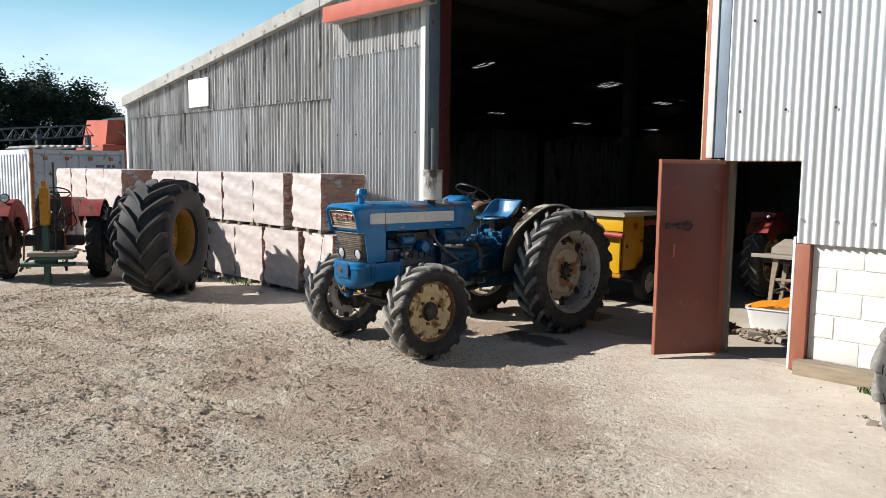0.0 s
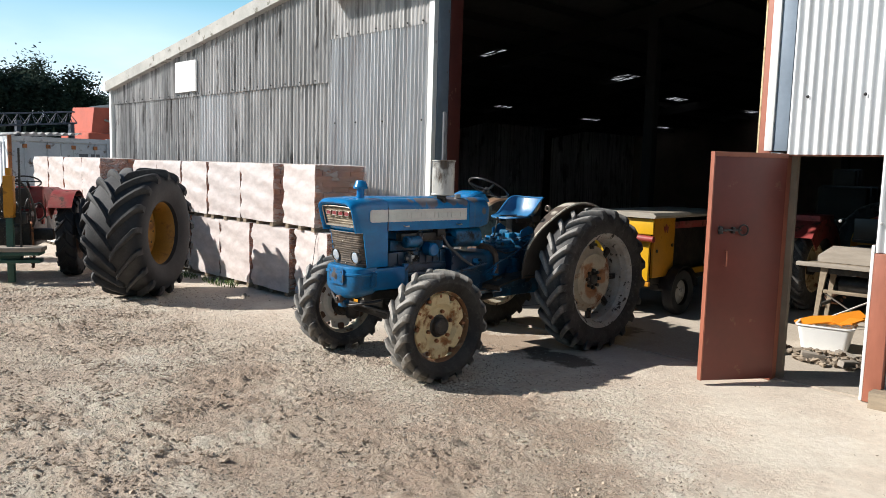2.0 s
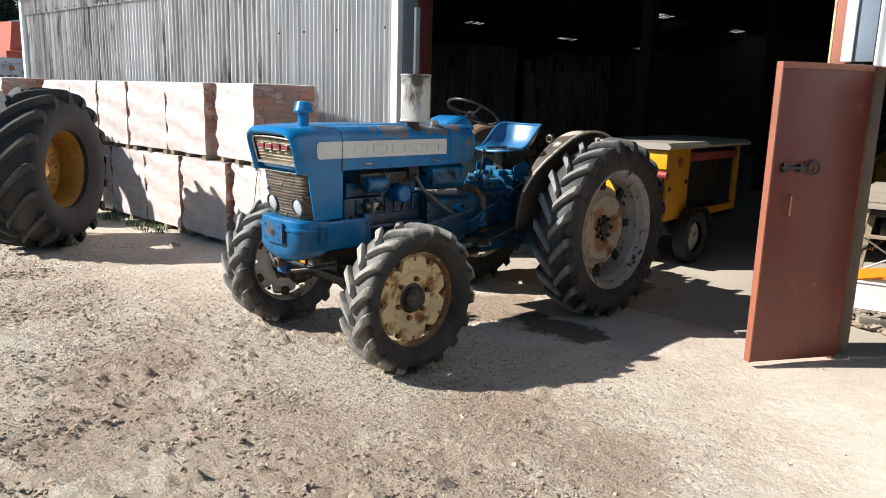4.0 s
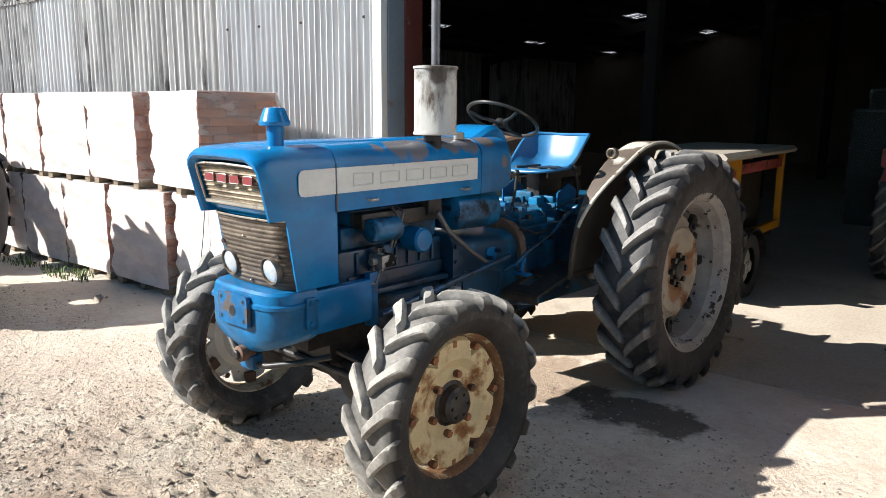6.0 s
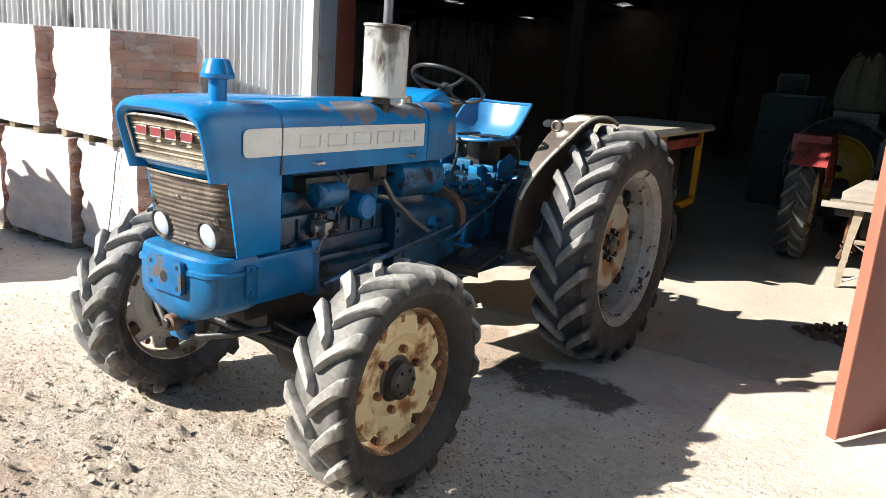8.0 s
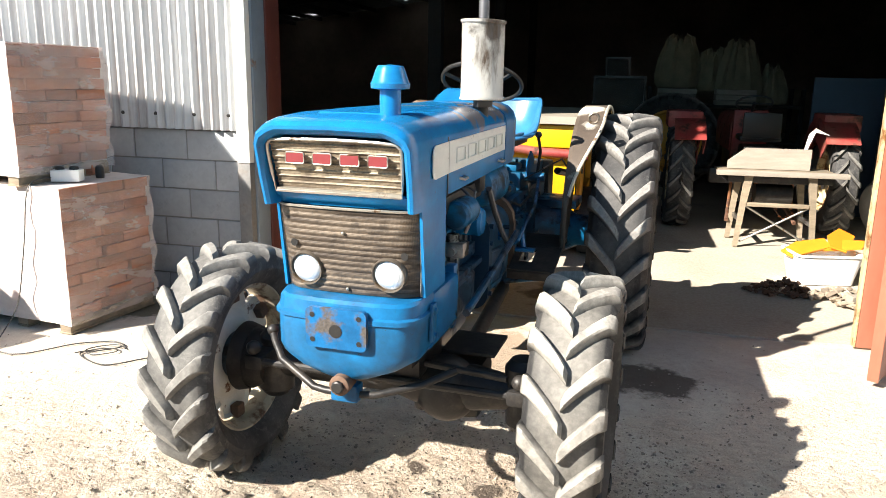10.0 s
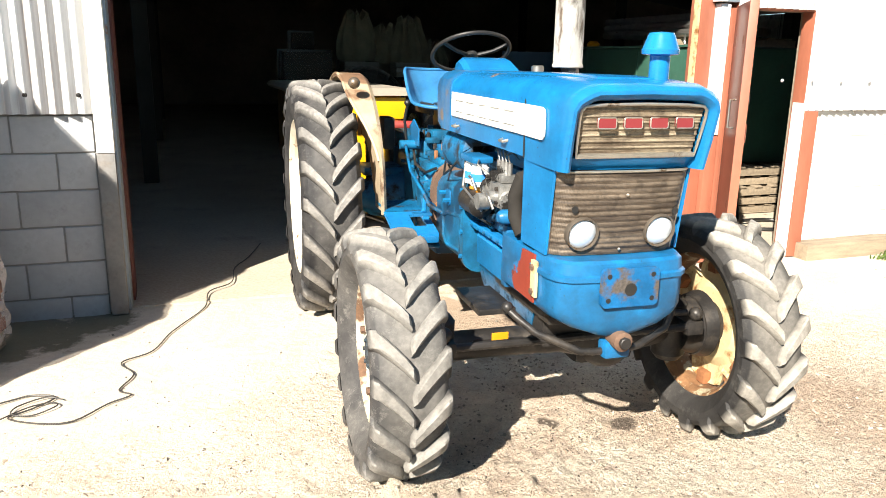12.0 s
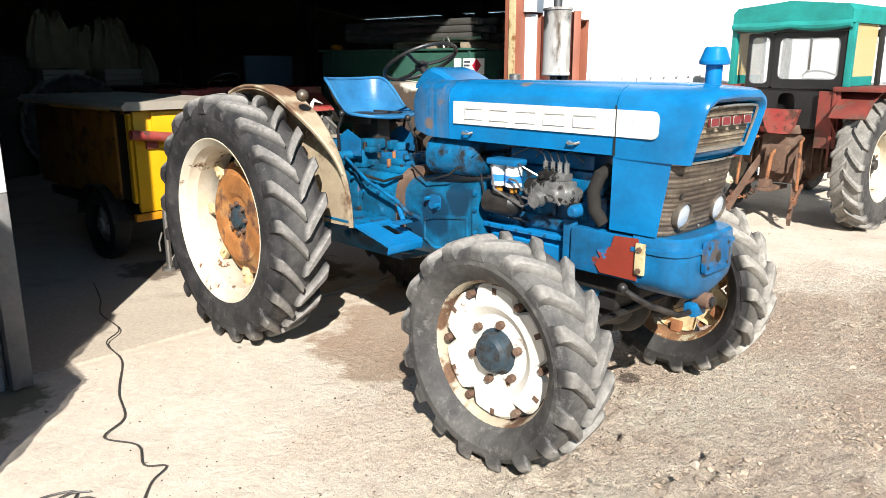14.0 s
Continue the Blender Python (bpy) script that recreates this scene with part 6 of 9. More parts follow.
for sx in (-1, 1):
    sc = boxed(sx * 0.19, sx * 0.225, 1.24, 1.56, 0.62, 0.92, 0.014)
    box(sc, sx * 0.19, sx * 0.21, 1.62, 1.95, 0.70, 1.0, 0.012)
    tube(sc, [(sx * 0.19, 1.40, 0.80), (sx * 0.25, 1.40, 0.80)], 0.045, 14)
    tube(sc, [(sx * 0.15, 1.68, 1.10), (sx * 0.30, 1.68, 1.10)], 0.028, 12)
    part("side_cover", sc, BLUE_PATCHY, blue)
    for y, z in ((1.26, 0.64), (1.26, 0.9), (1.54, 0.64), (1.54, 0.9), (1.40, 0.91), (1.65, 0.73), (1.92, 0.73), (1.92, 0.97), (1.65, 0.97)):
        part("cover_bolt", tube(bmesh.new(), [(sx * 0.20, y, z), (sx * 0.238, y, z)], 0.011, 6), BLUE_OILY_SHADED, blue)
    lk = tube(bmesh.new(), [(sx * 0.27, 1.66, 1.10), (sx * 0.30, 1.40, 0.98), (sx * 0.285, 1.18, 0.90)], 0.009, 8)
    tube(lk, [(sx * 0.285, 1.18, 0.90), (sx * 0.27, 1.1, 0.84), (sx * 0.2, 1.08, 0.80)], 0.012, 8)
    part("brake_linkage", lk, BLUE_OILY_SHADED, blue)
    ql = tube(bmesh.new(), [(sx * 0.24, 1.75, 1.08), (sx * 0.26, 1.73, 1.25), (sx * 0.25, 1.70, 1.33)], 0.009, 8)
    bmesh.ops.create_uvsphere(ql, u_segments=10, v_segments=8, radius=0.02, matrix=Matrix.Translation((sx * 0.25, 1.70, 1.345)))
    part("hydraulic_lever", ql, BLACK, blue)
boss = random.Random(31)
for k in range(46):
    side_ = boss.choice((-1, -1, 1))
    px, py = side_ * boss.uniform(0.03, 0.155), boss.uniform(1.30, 1.98)
    zt = 1.10 if 1.32 < py < 1.52 and abs(px) < 0.13 else (1.06 if py < 1.55 else 1.13)
    h_, w_ = boss.uniform(0.012, 0.05), boss.uniform(0.010, 0.026)
    if k % 3:
        part("gearbox_stud", tube(bmesh.new(), [(px, py, zt - 0.01), (px, py, zt + h_), (px, py, zt + h_ + 0.004)], [w_ * 0.62, w_ * 0.62, w_ * 0.4], 7), (BLUE_PATCHY, GREASE, RUST)[k % 5 % 3], blue)
    else:
        part("gearbox_boss", boxed(px - w_ * 1.6, px + w_ * 1.6, py - w_ * 1.2, py + w_ * 1.2, zt - 0.01, zt + h_, 0.005), (BLUE_PATCHY, BLUE_WORN)[k % 2], blue, m=None)
for k in range(16):
    py, pz = boss.uniform(1.29, 2.0), boss.uniform(0.60, 0.98)
    for sx in (-1, 1):
        part("gearbox_boss", tube(bmesh.new(), [(sx * 0.185, py, pz), (sx * 0.205, py, pz), (sx * 0.21, py, pz)], [0.03, 0.024, 0.016], 9), (BLUE_PATCHY, GREASE)[k % 4 == 0], blue)
for sx in (-1, 1):
    part("gearbox_pipe", tube(bmesh.new(), [(sx * 0.20, 1.22, 1.02), (sx * 0.225, 1.35, 0.98), (sx * 0.235, 1.55, 1.0), (sx * 0.20, 1.75, 1.09)], 0.008, 7), GREASE, blue)
    part("control_quadrant", plate(bmesh.new(), [(1.58, 1.10), (1.78, 1.10), (1.80, 1.20), (1.70, 1.25), (1.58, 1.20)], "X", sx * 0.205, sx * 0.213), BLUE_WORN, blue)
dk = bmesh.new()
box(dk, -0.12, 0.0, 1.60, 1.72, 1.13, 1.19, 0.012)
box(dk, 0.03, 0.14, 1.64, 1.80, 1.13, 1.17, 0.012)
tube(dk, [(-0.05, 1.85, 1.12), (-0.05, 1.85, 1.2)], 0.035, 12)
parts("deck_casting", dk, BLUE_PATCHY, blue)
wires = bmesh.new()
tube(wires, [(-0.2, 0.66, 1.2), (-0.24, 0.8, 1.08), (-0.22, 1.0, 1.02), (-0.15, 1.2, 1.08)], 0.006, 6)
tube(wires, [(-0.22, 0.6, 1.1), (-0.25, 0.55, 1.0), (-0.24, 0.45, 0.92), (-0.2, 0.3, 0.9)], 0.005, 6)
tube(wires, [(0.2, 1.5, 1.1), (0.3, 1.6, 1.16), (0.38, 1.8, 1.2), (0.42, 1.95, 1.1)], 0.005, 6)
parts("wiring", wires, BLACK, blue)
lever = tube(bmesh.new(), [(0.03, 1.35, 1.1), (0.04, 1.38, 1.2), (0.02, 1.42, 1.31)], 0.008, 8)
bmesh.ops.create_uvsphere(lever, u_segments=10, v_segments=8, radius=0.02, matrix=Matrix.Translation((0.02, 1.42, 1.32)))
part("gear_lever", lever, BLACK, blue)
axle = tube(bmesh.new(), [(q, REAR_Y, 0.72) for q in (-0.62, -0.45, -0.40, -0.2, 0.2, 0.40, 0.45, 0.62)], [0.10, 0.10, 0.13, 0.17, 0.17, 0.13, 0.10, 0.10], 20)
part("rear_axle", axle, BLUE_OILY_SHADED, blue)
# dash cowl, instruments, steering
cowl = loft(bmesh.new(), [hood_ring(0.252, 1.262, 1.47, 1.545, 0.175, lambda z: 0.803), hood_ring(0.254, 1.265, 1.47, 1.55, 0.17, lambda z: 0.95), hood_ring(0.246, 1.29, 1.465, 1.55, 0.16, lambda z: 1.05), hood_ring(0.225, 1.31, 1.44, 1.52, 0.14, lambda z: 1.09)])
part("scuttle", cowl, surface("scuttle_blue_with_rust", (0.001, 0.14, 0.345), 0.36, vary=0.3, scale=6, wear=(0.14, 0.06, 0.045), wear_at=0.68, wear_scale=8, grime=0.75, streak=(0.17, 0.135, 0.10, 0.75), spots=[(0.2, 0.88, 1.545, 0.06), (0.24, 1.0, 1.42, 0.04), (-0.22, 0.86, 1.44, 0.04), (-0.24, 0.95, 1.33, 0.04)], spot=(0.16, 0.12, 0.095)), blue)
dash = loft(bmesh.new(), [[(-w, y, 1.50), (w, y, 1.50), (w, y, z - 0.02), (w - 0.025, y, z), (-w + 0.025, y, z), (-w, y, z - 0.02)] for y, w, z in ((0.86, 0.15, 1.545), (0.98, 0.145, 1.595), (1.05, 0.14, 1.612), (1.12, 0.13, 1.60), (1.19, 0.12, 1.54))])
part("instrument_hood", dash, BLUE, blue)
part("filler_cap", disc_caps(bmesh.new(), [(1.545, 0.03), (1.575, 0.03), (1.58, 0.022)], 14, "Z"), STEEL, blue, m=pose(0.16, 0.72, 0))
part("steering_column", tube(bmesh.new(), [(0, 1.12, 1.46), (-0.01, 1.20, 1.555), (-0.015, 1.265, 1.615)], [0.03, 0.024, 0.02], 12), GREASE, blue)
swm = pose(0.005, 1.285, 1.63, -28, 0, 0)
sw = tube(bmesh.new(), [(0.212 * math.cos(t), 0.212 * math.sin(t), 0.01) for t in [2 * math.pi * k / 40 for k in range(40)]], 0.0105, 10, closed=True)
for a in (90, 210, 330):
    tube(sw, [(0.03 * math.cos(radians(a)), 0.03 * math.sin(radians(a)), -0.012), (0.12 * math.cos(radians(a)), 0.12 * math.sin(radians(a)), -0.012), (0.205 * math.cos(radians(a)), 0.205 * math.sin(radians(a)), 0.008)], 0.010, 8)
disc_caps(sw, [(-0.03, 0.03), (-0.01, 0.04), (0.005, 0.032), (0.01, 0.01)], 16, "Z")
part("steering_wheel", sw, BLACK, blue, "black steering wheel", m=swm)
# pre-cleaner and exhaust
pc = bmesh.new()
revolve(pc, [(1.53, 0.034), (1.625, 0.034), (1.63, 0.062), (1.645, 0.0635), (1.65, 0.060), (1.69, 0.046), (1.70, 0.04), (1.704, 0.0005)], 28, "Z")
part("pre_cleaner", pc, BLUE, blue, "blue mushroom air pre-cleaner", m=pose(0.132, -0.40, 0))
muf = bmesh.new()


def oval(a, b, z, n=32):
    return [(a * math.cos(2 * math.pi * k / n), b * math.sin(2 * math.pi * k / n), z) for k in range(n)]


loft(muf, [oval(0.104, 0.062, 1.572), oval(0.110, 0.068, 1.576), oval(0.110, 0.068, 1.586), oval(0.105, 0.064, 1.592), oval(0.105, 0.064, 1.885), oval(0.111, 0.069, 1.89), oval(0.111, 0.069, 1.90), oval(0.095, 0.055, 1.903)])
mf = part("exhaust_muffler", muf, MUFFLER, blue, "heat-stained pale oval exhaust silencer", m=pose(0.208, 0.49, 0, 0, 0, 54))
part("exhaust_pipe", tube(bmesh.new(), [(0, 0, 1.89), (0, 0, 2.35)], 0.022, 16), PIPE_GREY, mf)
part("exhaust_stub", box(tube(bmesh.new(), [(0, 0, 1.50), (0, 0, 1.58)], 0.03, 16), -0.06, 0.02, -0.05, -0.015, 1.545, 1.575, 0.004), GREASE, mf)
# seat: a pressed bucket with a raised back and falling sides


def seat_at(rho, phi, drop=0.0):
    cx, cy = math.cos(phi), math.sin(phi)
    k = (abs(cx) ** 3.2 + abs(cy) ** 3.2) ** (-1 / 3.2)
    up = max(0.0, min(1.0, (cy + 0.35) / 1.0))
    up = up * up * (3 - 2 * up)
    f = max(0.0, (rho - 0.62) / 0.38) ** 1.25
    x = 0.23 * k * cx * (rho if rho < 0.8 else 0.8 + 0.75 * (rho - 0.8)) * (1 - 0.10 * max(0.0, -cy)) * 1.08
    y = 1.725 + (0.232 * k * cy) * (rho if rho < 0.8 or cy < 0 else 0.8 + 0.45 * (rho - 0.8)) + 0.045 * up * f
    z = 1.345 - 0.02 * (1 - rho ** 2) + 0.195 * up * f - 0.02 * max(0.0, -cy) * max(0.0, rho - 0.85) / 0.15 + 0.012 * abs(cx) ** 2 * f
    return (x, y, z - drop)


seat = bmesh.new()
n_phi, rhos = 48, (0.12, 0.3, 0.48, 0.6, 0.7, 0.8, 0.88, 0.95, 1.0)
for drop in (0.0, 0.009):
    loops = [[seat.verts.new(seat_at(rho, 2 * math.pi * k / n_phi, drop)) for k in range(n_phi)] for rho in rhos]
    seat.faces.new(loops[0])
    for p, q in zip(loops, loops[1:]):
        for k in range(n_phi):
            seat.faces.new((p[k], p[(k + 1) % n_phi], q[(k + 1) % n_phi], q[k]))
    if not drop:
        upper = loops[-1]
for k in range(n_phi):
    seat.faces.new((upper[k], upper[(k + 1) % n_phi], loops[-1][(k + 1) % n_phi], loops[-1][k]))
SEAT_BLUE = surface("chalky_blue_seat_pan", (0.022, 0.150, 0.330), 0.34, vary=0.35, scale=7, wear=(0.16, 0.28, 0.38), wear_at=0.66, wear_soft=0.1, dust=(0.045, 0.19, 0.35), dust_at=0.56, shine=0.4, grime=0.35)
st_ob = part("seat", seat, SEAT_BLUE, blue, "pressed steel bucket seat, chalky worn blue")
for k in range(4):
    part("seat_emblem", boxed(-0.058 + 0.031 * k, -0.036 + 0.031 * k, -0.003, 0.004, -0.013, 0.013, 0.002), BLUE_GREY, st_ob, m=pose(0, 1.968, 1.475, -24, 0, 0))
part("rolled_rim", tube(bmesh.new(), [seat_at(1.0, 2 * math.pi * k / n_phi, 0.004) for k in range(n_phi)], 0.010, 8, closed=True), SEAT_BLUE, st_ob)
part("seat_support", box(box(boxed(-0.05, 0.05, 1.62, 1.86, 1.13, 1.34, 0.01), -0.14, -0.11, 1.6, 1.95, 1.28, 1.345, 0.006), 0.11, 0.14, 1.6, 1.95, 1.28, 1.345, 0.006), GREASE, blue)
part("toolbox", boxed(-0.34, -0.27, 1.95, 2.12, 1.04, 1.24, 0.012), GREASE, blue)
# fenders
for sx in (-1, 1):
    fd = bmesh.new()
    ri = []
    for k in range(25):
        t = radians(178 - 106 * k / 24)  # from low ahead, over the top, to behind
        rr_ = 0.768 + 0.02 * math.sin(math.pi * k / 24)
        low = 0.40 if k > 2 else 0.46
        y0, z0 = REAR_Y, 0.72
        s_ = max(0.0, min(1.0, (k - 4) / 10.0))
        wd = 0.022 + 0.135 * s_ * s_ * (3 - 2 * s_)
        prof = [(0.455, low), (0.455, rr_ - 0.05), (0.462, rr_ - 0.012), (0.455 + min(0.025, wd * 0.6), rr_), (0.455 + wd, rr_ + 0.004), (0.458 + wd, rr_ - 0.012), (0.46 + wd, rr_ - 0.012), (0.458 + wd, rr_ + 0.012), (0.455 + min(0.019, wd * 0.5), rr_ + 0.010), (0.450, rr_ - 0.008), (0.446, rr_ - 0.05), (0.446, low)]
        ri.append([(sx * x, y0 + r * math.cos(t), z0 + r * math.sin(t)) for x, r in prof])
    loft(fd, ri)
    fen = part("fender", fd, FENDER if sx < 0 else FENDER_RUST_SHADED, blue, "cream steel mudguard with rust patches" if sx < 0 else "rust-brown steel mudguard, shade and lit top put into its colour")
    bead = []
    for k in range(5, 25):
        t = radians(178 - 106 * k / 24)
        s_ = max(0.0, min(1.0, (k - 4) / 10.0))
        r = 0.768 + 0.02 * math.sin(math.pi * k / 24) + 0.006
        bead.append((sx * (0.457 + 0.022 + 0.135 * s_ * s_ * (3 - 2 * s_)), REAR_Y + r * math.cos(t), 0.72 + r * math.sin(t)))
    # on the left the cream bead also paints in the lit edge
    part("fender_bead", tube(bmesh.new(), bead, 0.010, 8), CREAM if sx > 0 else FENDER, fen, "rolled edge, the left one paled as if sunlit")
    if sx < 0:
        lb = bmesh.new()
        bmesh.ops.create_uvsphere(lb, u_segments=14, v_segments=10, radius=0.034)
        part("side_lamp", lb, LENS_RIM, fen, m=pose(-0.585, 1.60, 1.462))
    else:
        lb = revolve(bmesh.new(), [(-0.014, 0.033), (-0.018, 0.026), (-0.014, 0.020), (0.0, 0.018), (0.014, 0.022), (0.014, 0.033)], 20, "Y", closed=True)
        part("side_lamp", lb, LENS_RIM, fen, "empty ring-shaped lamp holder", m=pose(0.575, 1.575, 1.455))
    part("fender_stay", boxed(sx * 0.19, sx * 0.45, 2.05, 2.35, 0.86, 0.91, 0.008), BLUE_OILY_SHADED, blue)
    # foot plate: a level step and a sloping front tread with a pedal slot
    part("foot_plate", loft(bmesh.new(), [[(sx * 0.22, y, z), (sx * 0.46, y, z), (sx * 0.46, y, z + 0.012), (sx * 0.22, y, z + 0.012)] for y, z in ((1.30, 0.757), (1.36, 0.765), (1.62, 0.765))]), BLUE_OILY_SHADED if sx < 0 else GREASE, blue)
    tread = plate_ring([(0.235, 0.0), (0.475, 0.0), (0.475, 0.30), (0.235, 0.30)], [(0.275, 0.10), (0.345, 0.10), (0.345, 0.25), (0.275, 0.25)], "Z", -0.008, 0.008)
    if sx < 0:
        bmesh.ops.scale(tread, vec=(-1, 1, 1), verts=tread.verts)
    part("foot_tread", tread, BLUE if sx < 0 else GREASE, blue, "sloping foot tread with a slot", m=pose(0, 1.02, 0.695, 13, 0, 0))
    part("tread_lip", boxed(sx * 0.235, sx * 0.475, -0.006, 0.006, -0.045, 0.0, 0.003), BLUE if sx < 0 else GREASE, blue, m=pose(0, 1.02, 0.695, 13, 0, 0))
    pd = tube(bmesh.new(), [(sx * 0.20, 1.22, 0.80), (sx * 0.28, 1.16, 0.86), (sx * 0.30, 1.10, 0.80)], 0.014, 8)
    box(pd, sx * 0.26, sx * 0.36, 1.07, 1.13, 0.785, 0.80, 0.004)
    part("pedal", pd, BLUE_WORN, blue)
    fpb = tube(bmesh.new(), [(sx * 0.2, 1.15, 0.60), (sx * 0.42, 1.10, 0.65)], 0.015, 8)
    part("foot_plate_stay", fpb, BLUE_OILY_SHADED, blue)
# rear implement lift and yellow-red linkage seen past the fenders
lift = boxed(-0.22, 0.22, 2.36, 2.56, 0.85, 1.12, 0.03)
for sx in (-1, 1):
    tube(lift, [(sx * 0.26, 2.45, 1.05), (sx * 0.3, 2.75, 1.0)], 0.025, 8)
    tube(lift, [(sx * 0.3, 2.75, 1.0), (sx * 0.3, 2.72, 0.5)], 0.016, 8)
    tube(lift, [(sx * 0.25, 2.3, 0.5), (sx * 0.36, 2.95, 0.45)], 0.022, 8)
part("hydraulic_lift", lift, GREASE, blue)
# front drive axle
fa = tube(bmesh.new(), [(-0.52, 0, 0.475), (-0.2, 0, 0.475), (0.0, 0, 0.475), (0.1, 0, 0.475), (0.34, 0, 0.475), (0.52, 0, 0.475)], [0.06, 0.06, 0.065, 0.09, 0.09, 0.06], 16)
part("front_axle", fa, GREASE, blue)
df = bmesh.new()
bmesh.ops.create_uvsphere(df, u_segments=24, v_segments=14, radius=0.135, matrix=pose(0.22, 0.0, 0.46) @ Matrix.Diagonal((1.0, 0.85, 1.0, 1)))
box(df, 0.08, 0.36, -0.02, 0.22, 0.34, 0.56, 0.04)
part("front_differential", df, GREASE, blue, "greasy dark differential casing")
part("drive_shaft", tube(bmesh.new(), [(0.22, 0.12, 0.47), (0.18, 1.2, 0.55)], 0.035, 12), GREASE, blue)
part("axle_bracket", box(boxed(-0.14, 0.16, -0.16, 0.14, 0.54, 0.72, 0.02), -0.18, 0.18, -0.3, 0.3, 0.64, 0.72, 0.015), GREASE, blue)
for sx in (-1, 1):
    kp = tube(bmesh.new(), [(sx * 0.54, 0, 0.33), (sx * 0.54, 0, 0.36), (sx * 0.53, 0, 0.59), (sx * 0.53, 0, 0.62)], [0.05, 0.075, 0.075, 0.05], 14)
    box(kp, sx * 0.50, sx * 0.58, -0.19, -0.04, 0.50, 0.56, 0.012)
    bmesh.ops.create_uvsphere(kp, u_segments=10, v_segments=8, radius=0.03, matrix=Matrix.Translation((sx * 0.545, -0.17, 0.59)))
    tube(kp, [(sx * 0.56, 0, 0.475), (sx * 0.64, 0, 0.475), (sx * 0.655, 0, 0.475)], [0.11, 0.13, 0.13], 18)
    part("steering_knuckle", kp, GREASE, blue)
rods = tube(bmesh.new(), [(-0.53, -0.17, 0.535), (0.53, -0.17, 0.535)], 0.017, 10)
tube(rods, [(0.17, -0.12, 0.60), (0.50, -0.17, 0.60)], 0.014, 10)
parts("track_rod", rods, GREASE, blue)
ram = bmesh.new()
tube(ram, [(-0.36, -0.33, 0.735), (-0.335, -0.36, 0.71), (-0.28, -0.41, 0.665), (-0.13, -0.46, 0.60), (-0.08, -0.47, 0.598), (0.04, -0.47, 0.598), (0.10, -0.46, 0.60), (0.25, -0.40, 0.635), (0.34, -0.3, 0.66)], 0.0135, 12)
bmesh.ops.create_uvsphere(ram, u_segments=10, v_segments=8, radius=0.022, matrix=Matrix.Translation((-0.36, -0.33, 0.74)))
part("nudge_bar", ram, GREASE, blue, "bent dark greasy steel bar")
pv = boxed(-0.05, 0.05, -0.50, -0.44, 0.575, 0.64, 0.012)
part("pivot_block", pv, BLUE_WORN, blue)
part("axle_pivot_pin", tube(bmesh.new(), [(0, -0.47, 0.650), (0, -0.535, 0.650), (0, -0.54, 0.650)], [0.036, 0.036, 0.028], 16), CAST_RUST, blue, "rusted round pivot pin")
part("pin_head", tube(bmesh.new(), [(0, -0.536, 0.650), (0, -0.552, 0.650), (0, -0.555, 0.650)], [0.022, 0.022, 0.018], 8), GREASE, blue)
bars2 = bmesh.new()
box(bars2, -0.40, -0.18, -0.12, -0.06, 0.50, 0.515, 0.004)
box(bars2, -0.36, -0.20, -0.02, 0.30, 0.60, 0.625, 0.004)
box(bars2, 0.18, 0.4, 0.05, 0.3, 0.585, 0.60, 0.004)
parts("axle_plate", bars2, GREASE, blue)
part("data_plate", boxed(-0.34, -0.27, -0.128, -0.122, 0.515, 0.565, 0.003), YELLOW, blue, "small yellow plate")
# wheels of the blue tractor
rim_r_me_cream = mesh_of(rear_rim_bm(0.485, 0.345), "wheel", CREAM, 0.5)
rim_r_me_grey = mesh_of(rear_rim_bm(0.485, 0.345), "wheel", RIM_GREY, 0.5)
disc_rust = mesh_of(rear_disc_bm(0.485, 0.345), "disc", surface("orange_rusted_disc", (0.36, 0.14, 0.035), 0.85, vary=0.45, scale=8, wear=(0.15, 0.065, 0.035), wear_at=0.50, wear_scale=7, wear_soft=0.12, bump=0.35, dust=(0.5, 0.36, 0.16), dust_at=0.6), 0.5)
disc_cream = mesh_of(rear_disc_bm(0.485, 0.345), "disc", surface("rust_bleeding_cream_disc", (0.42, 0.37, 0.28), 0.6, vary=0.3, scale=7, wear=(0.25, 0.10, 0.035), wear_at=0.53, wear_scale=6, wear_soft=0.12, bump=0.3, spots=[(0.02, 0.12, 0.0, 0.09), (0.02, -0.08, 0.1, 0.09), (0.02, -0.05, -0.12, 0.1)], spot=(0.28, 0.12, 0.04)), 0.5)


def rear_hub():
    return disc_caps(bmesh.new(), [(-0.12, 0.11), (-0.004, 0.11), (0.004, 0.062), (0.026, 0.058), (0.03, 0.05)], 20)


def rear_bolts(r=0.019):
    return bolt_circle(bmesh.new(), 0.0, 0.092, 8, r, r * 1.5)


def front_hub():
    bm = disc_caps(bmesh.new(), [(-0.06, 0.11), (0.02, 0.10), (0.028, 0.085), (0.062, 0.08), (0.075, 0.066), (0.078, 0.03)], 20)
    return bolt_circle(bm, 0.072, 0.05, 6, 0.008, 0.012)


def front_bolts():
    bm = bolt_circle(bmesh.new(), 0.018, 0.128, 6, 0.017, 0.028, 0.3)
    return bolt_circle(bm, 0.026, 0.318 - 0.058, 6, 0.017, 0.030)


rim_f = bmesh.new()
revolve(rim_f, [(-0.080, 0.334), (-0.070, 0.320), (-0.05, 0.304), (0.035, 0.304), (0.060, 0.317), (0.068, 0.334), (0.077, 0.335), (0.080, 0.324), (0.066, 0.307), (0.04, 0.295), (-0.05, 0.293), (-0.08, 0.31)], 56, closed=True)
rim_f_cream = mesh_of(rim_f.copy(), "wheel", RIM_CREAM, 0.5)
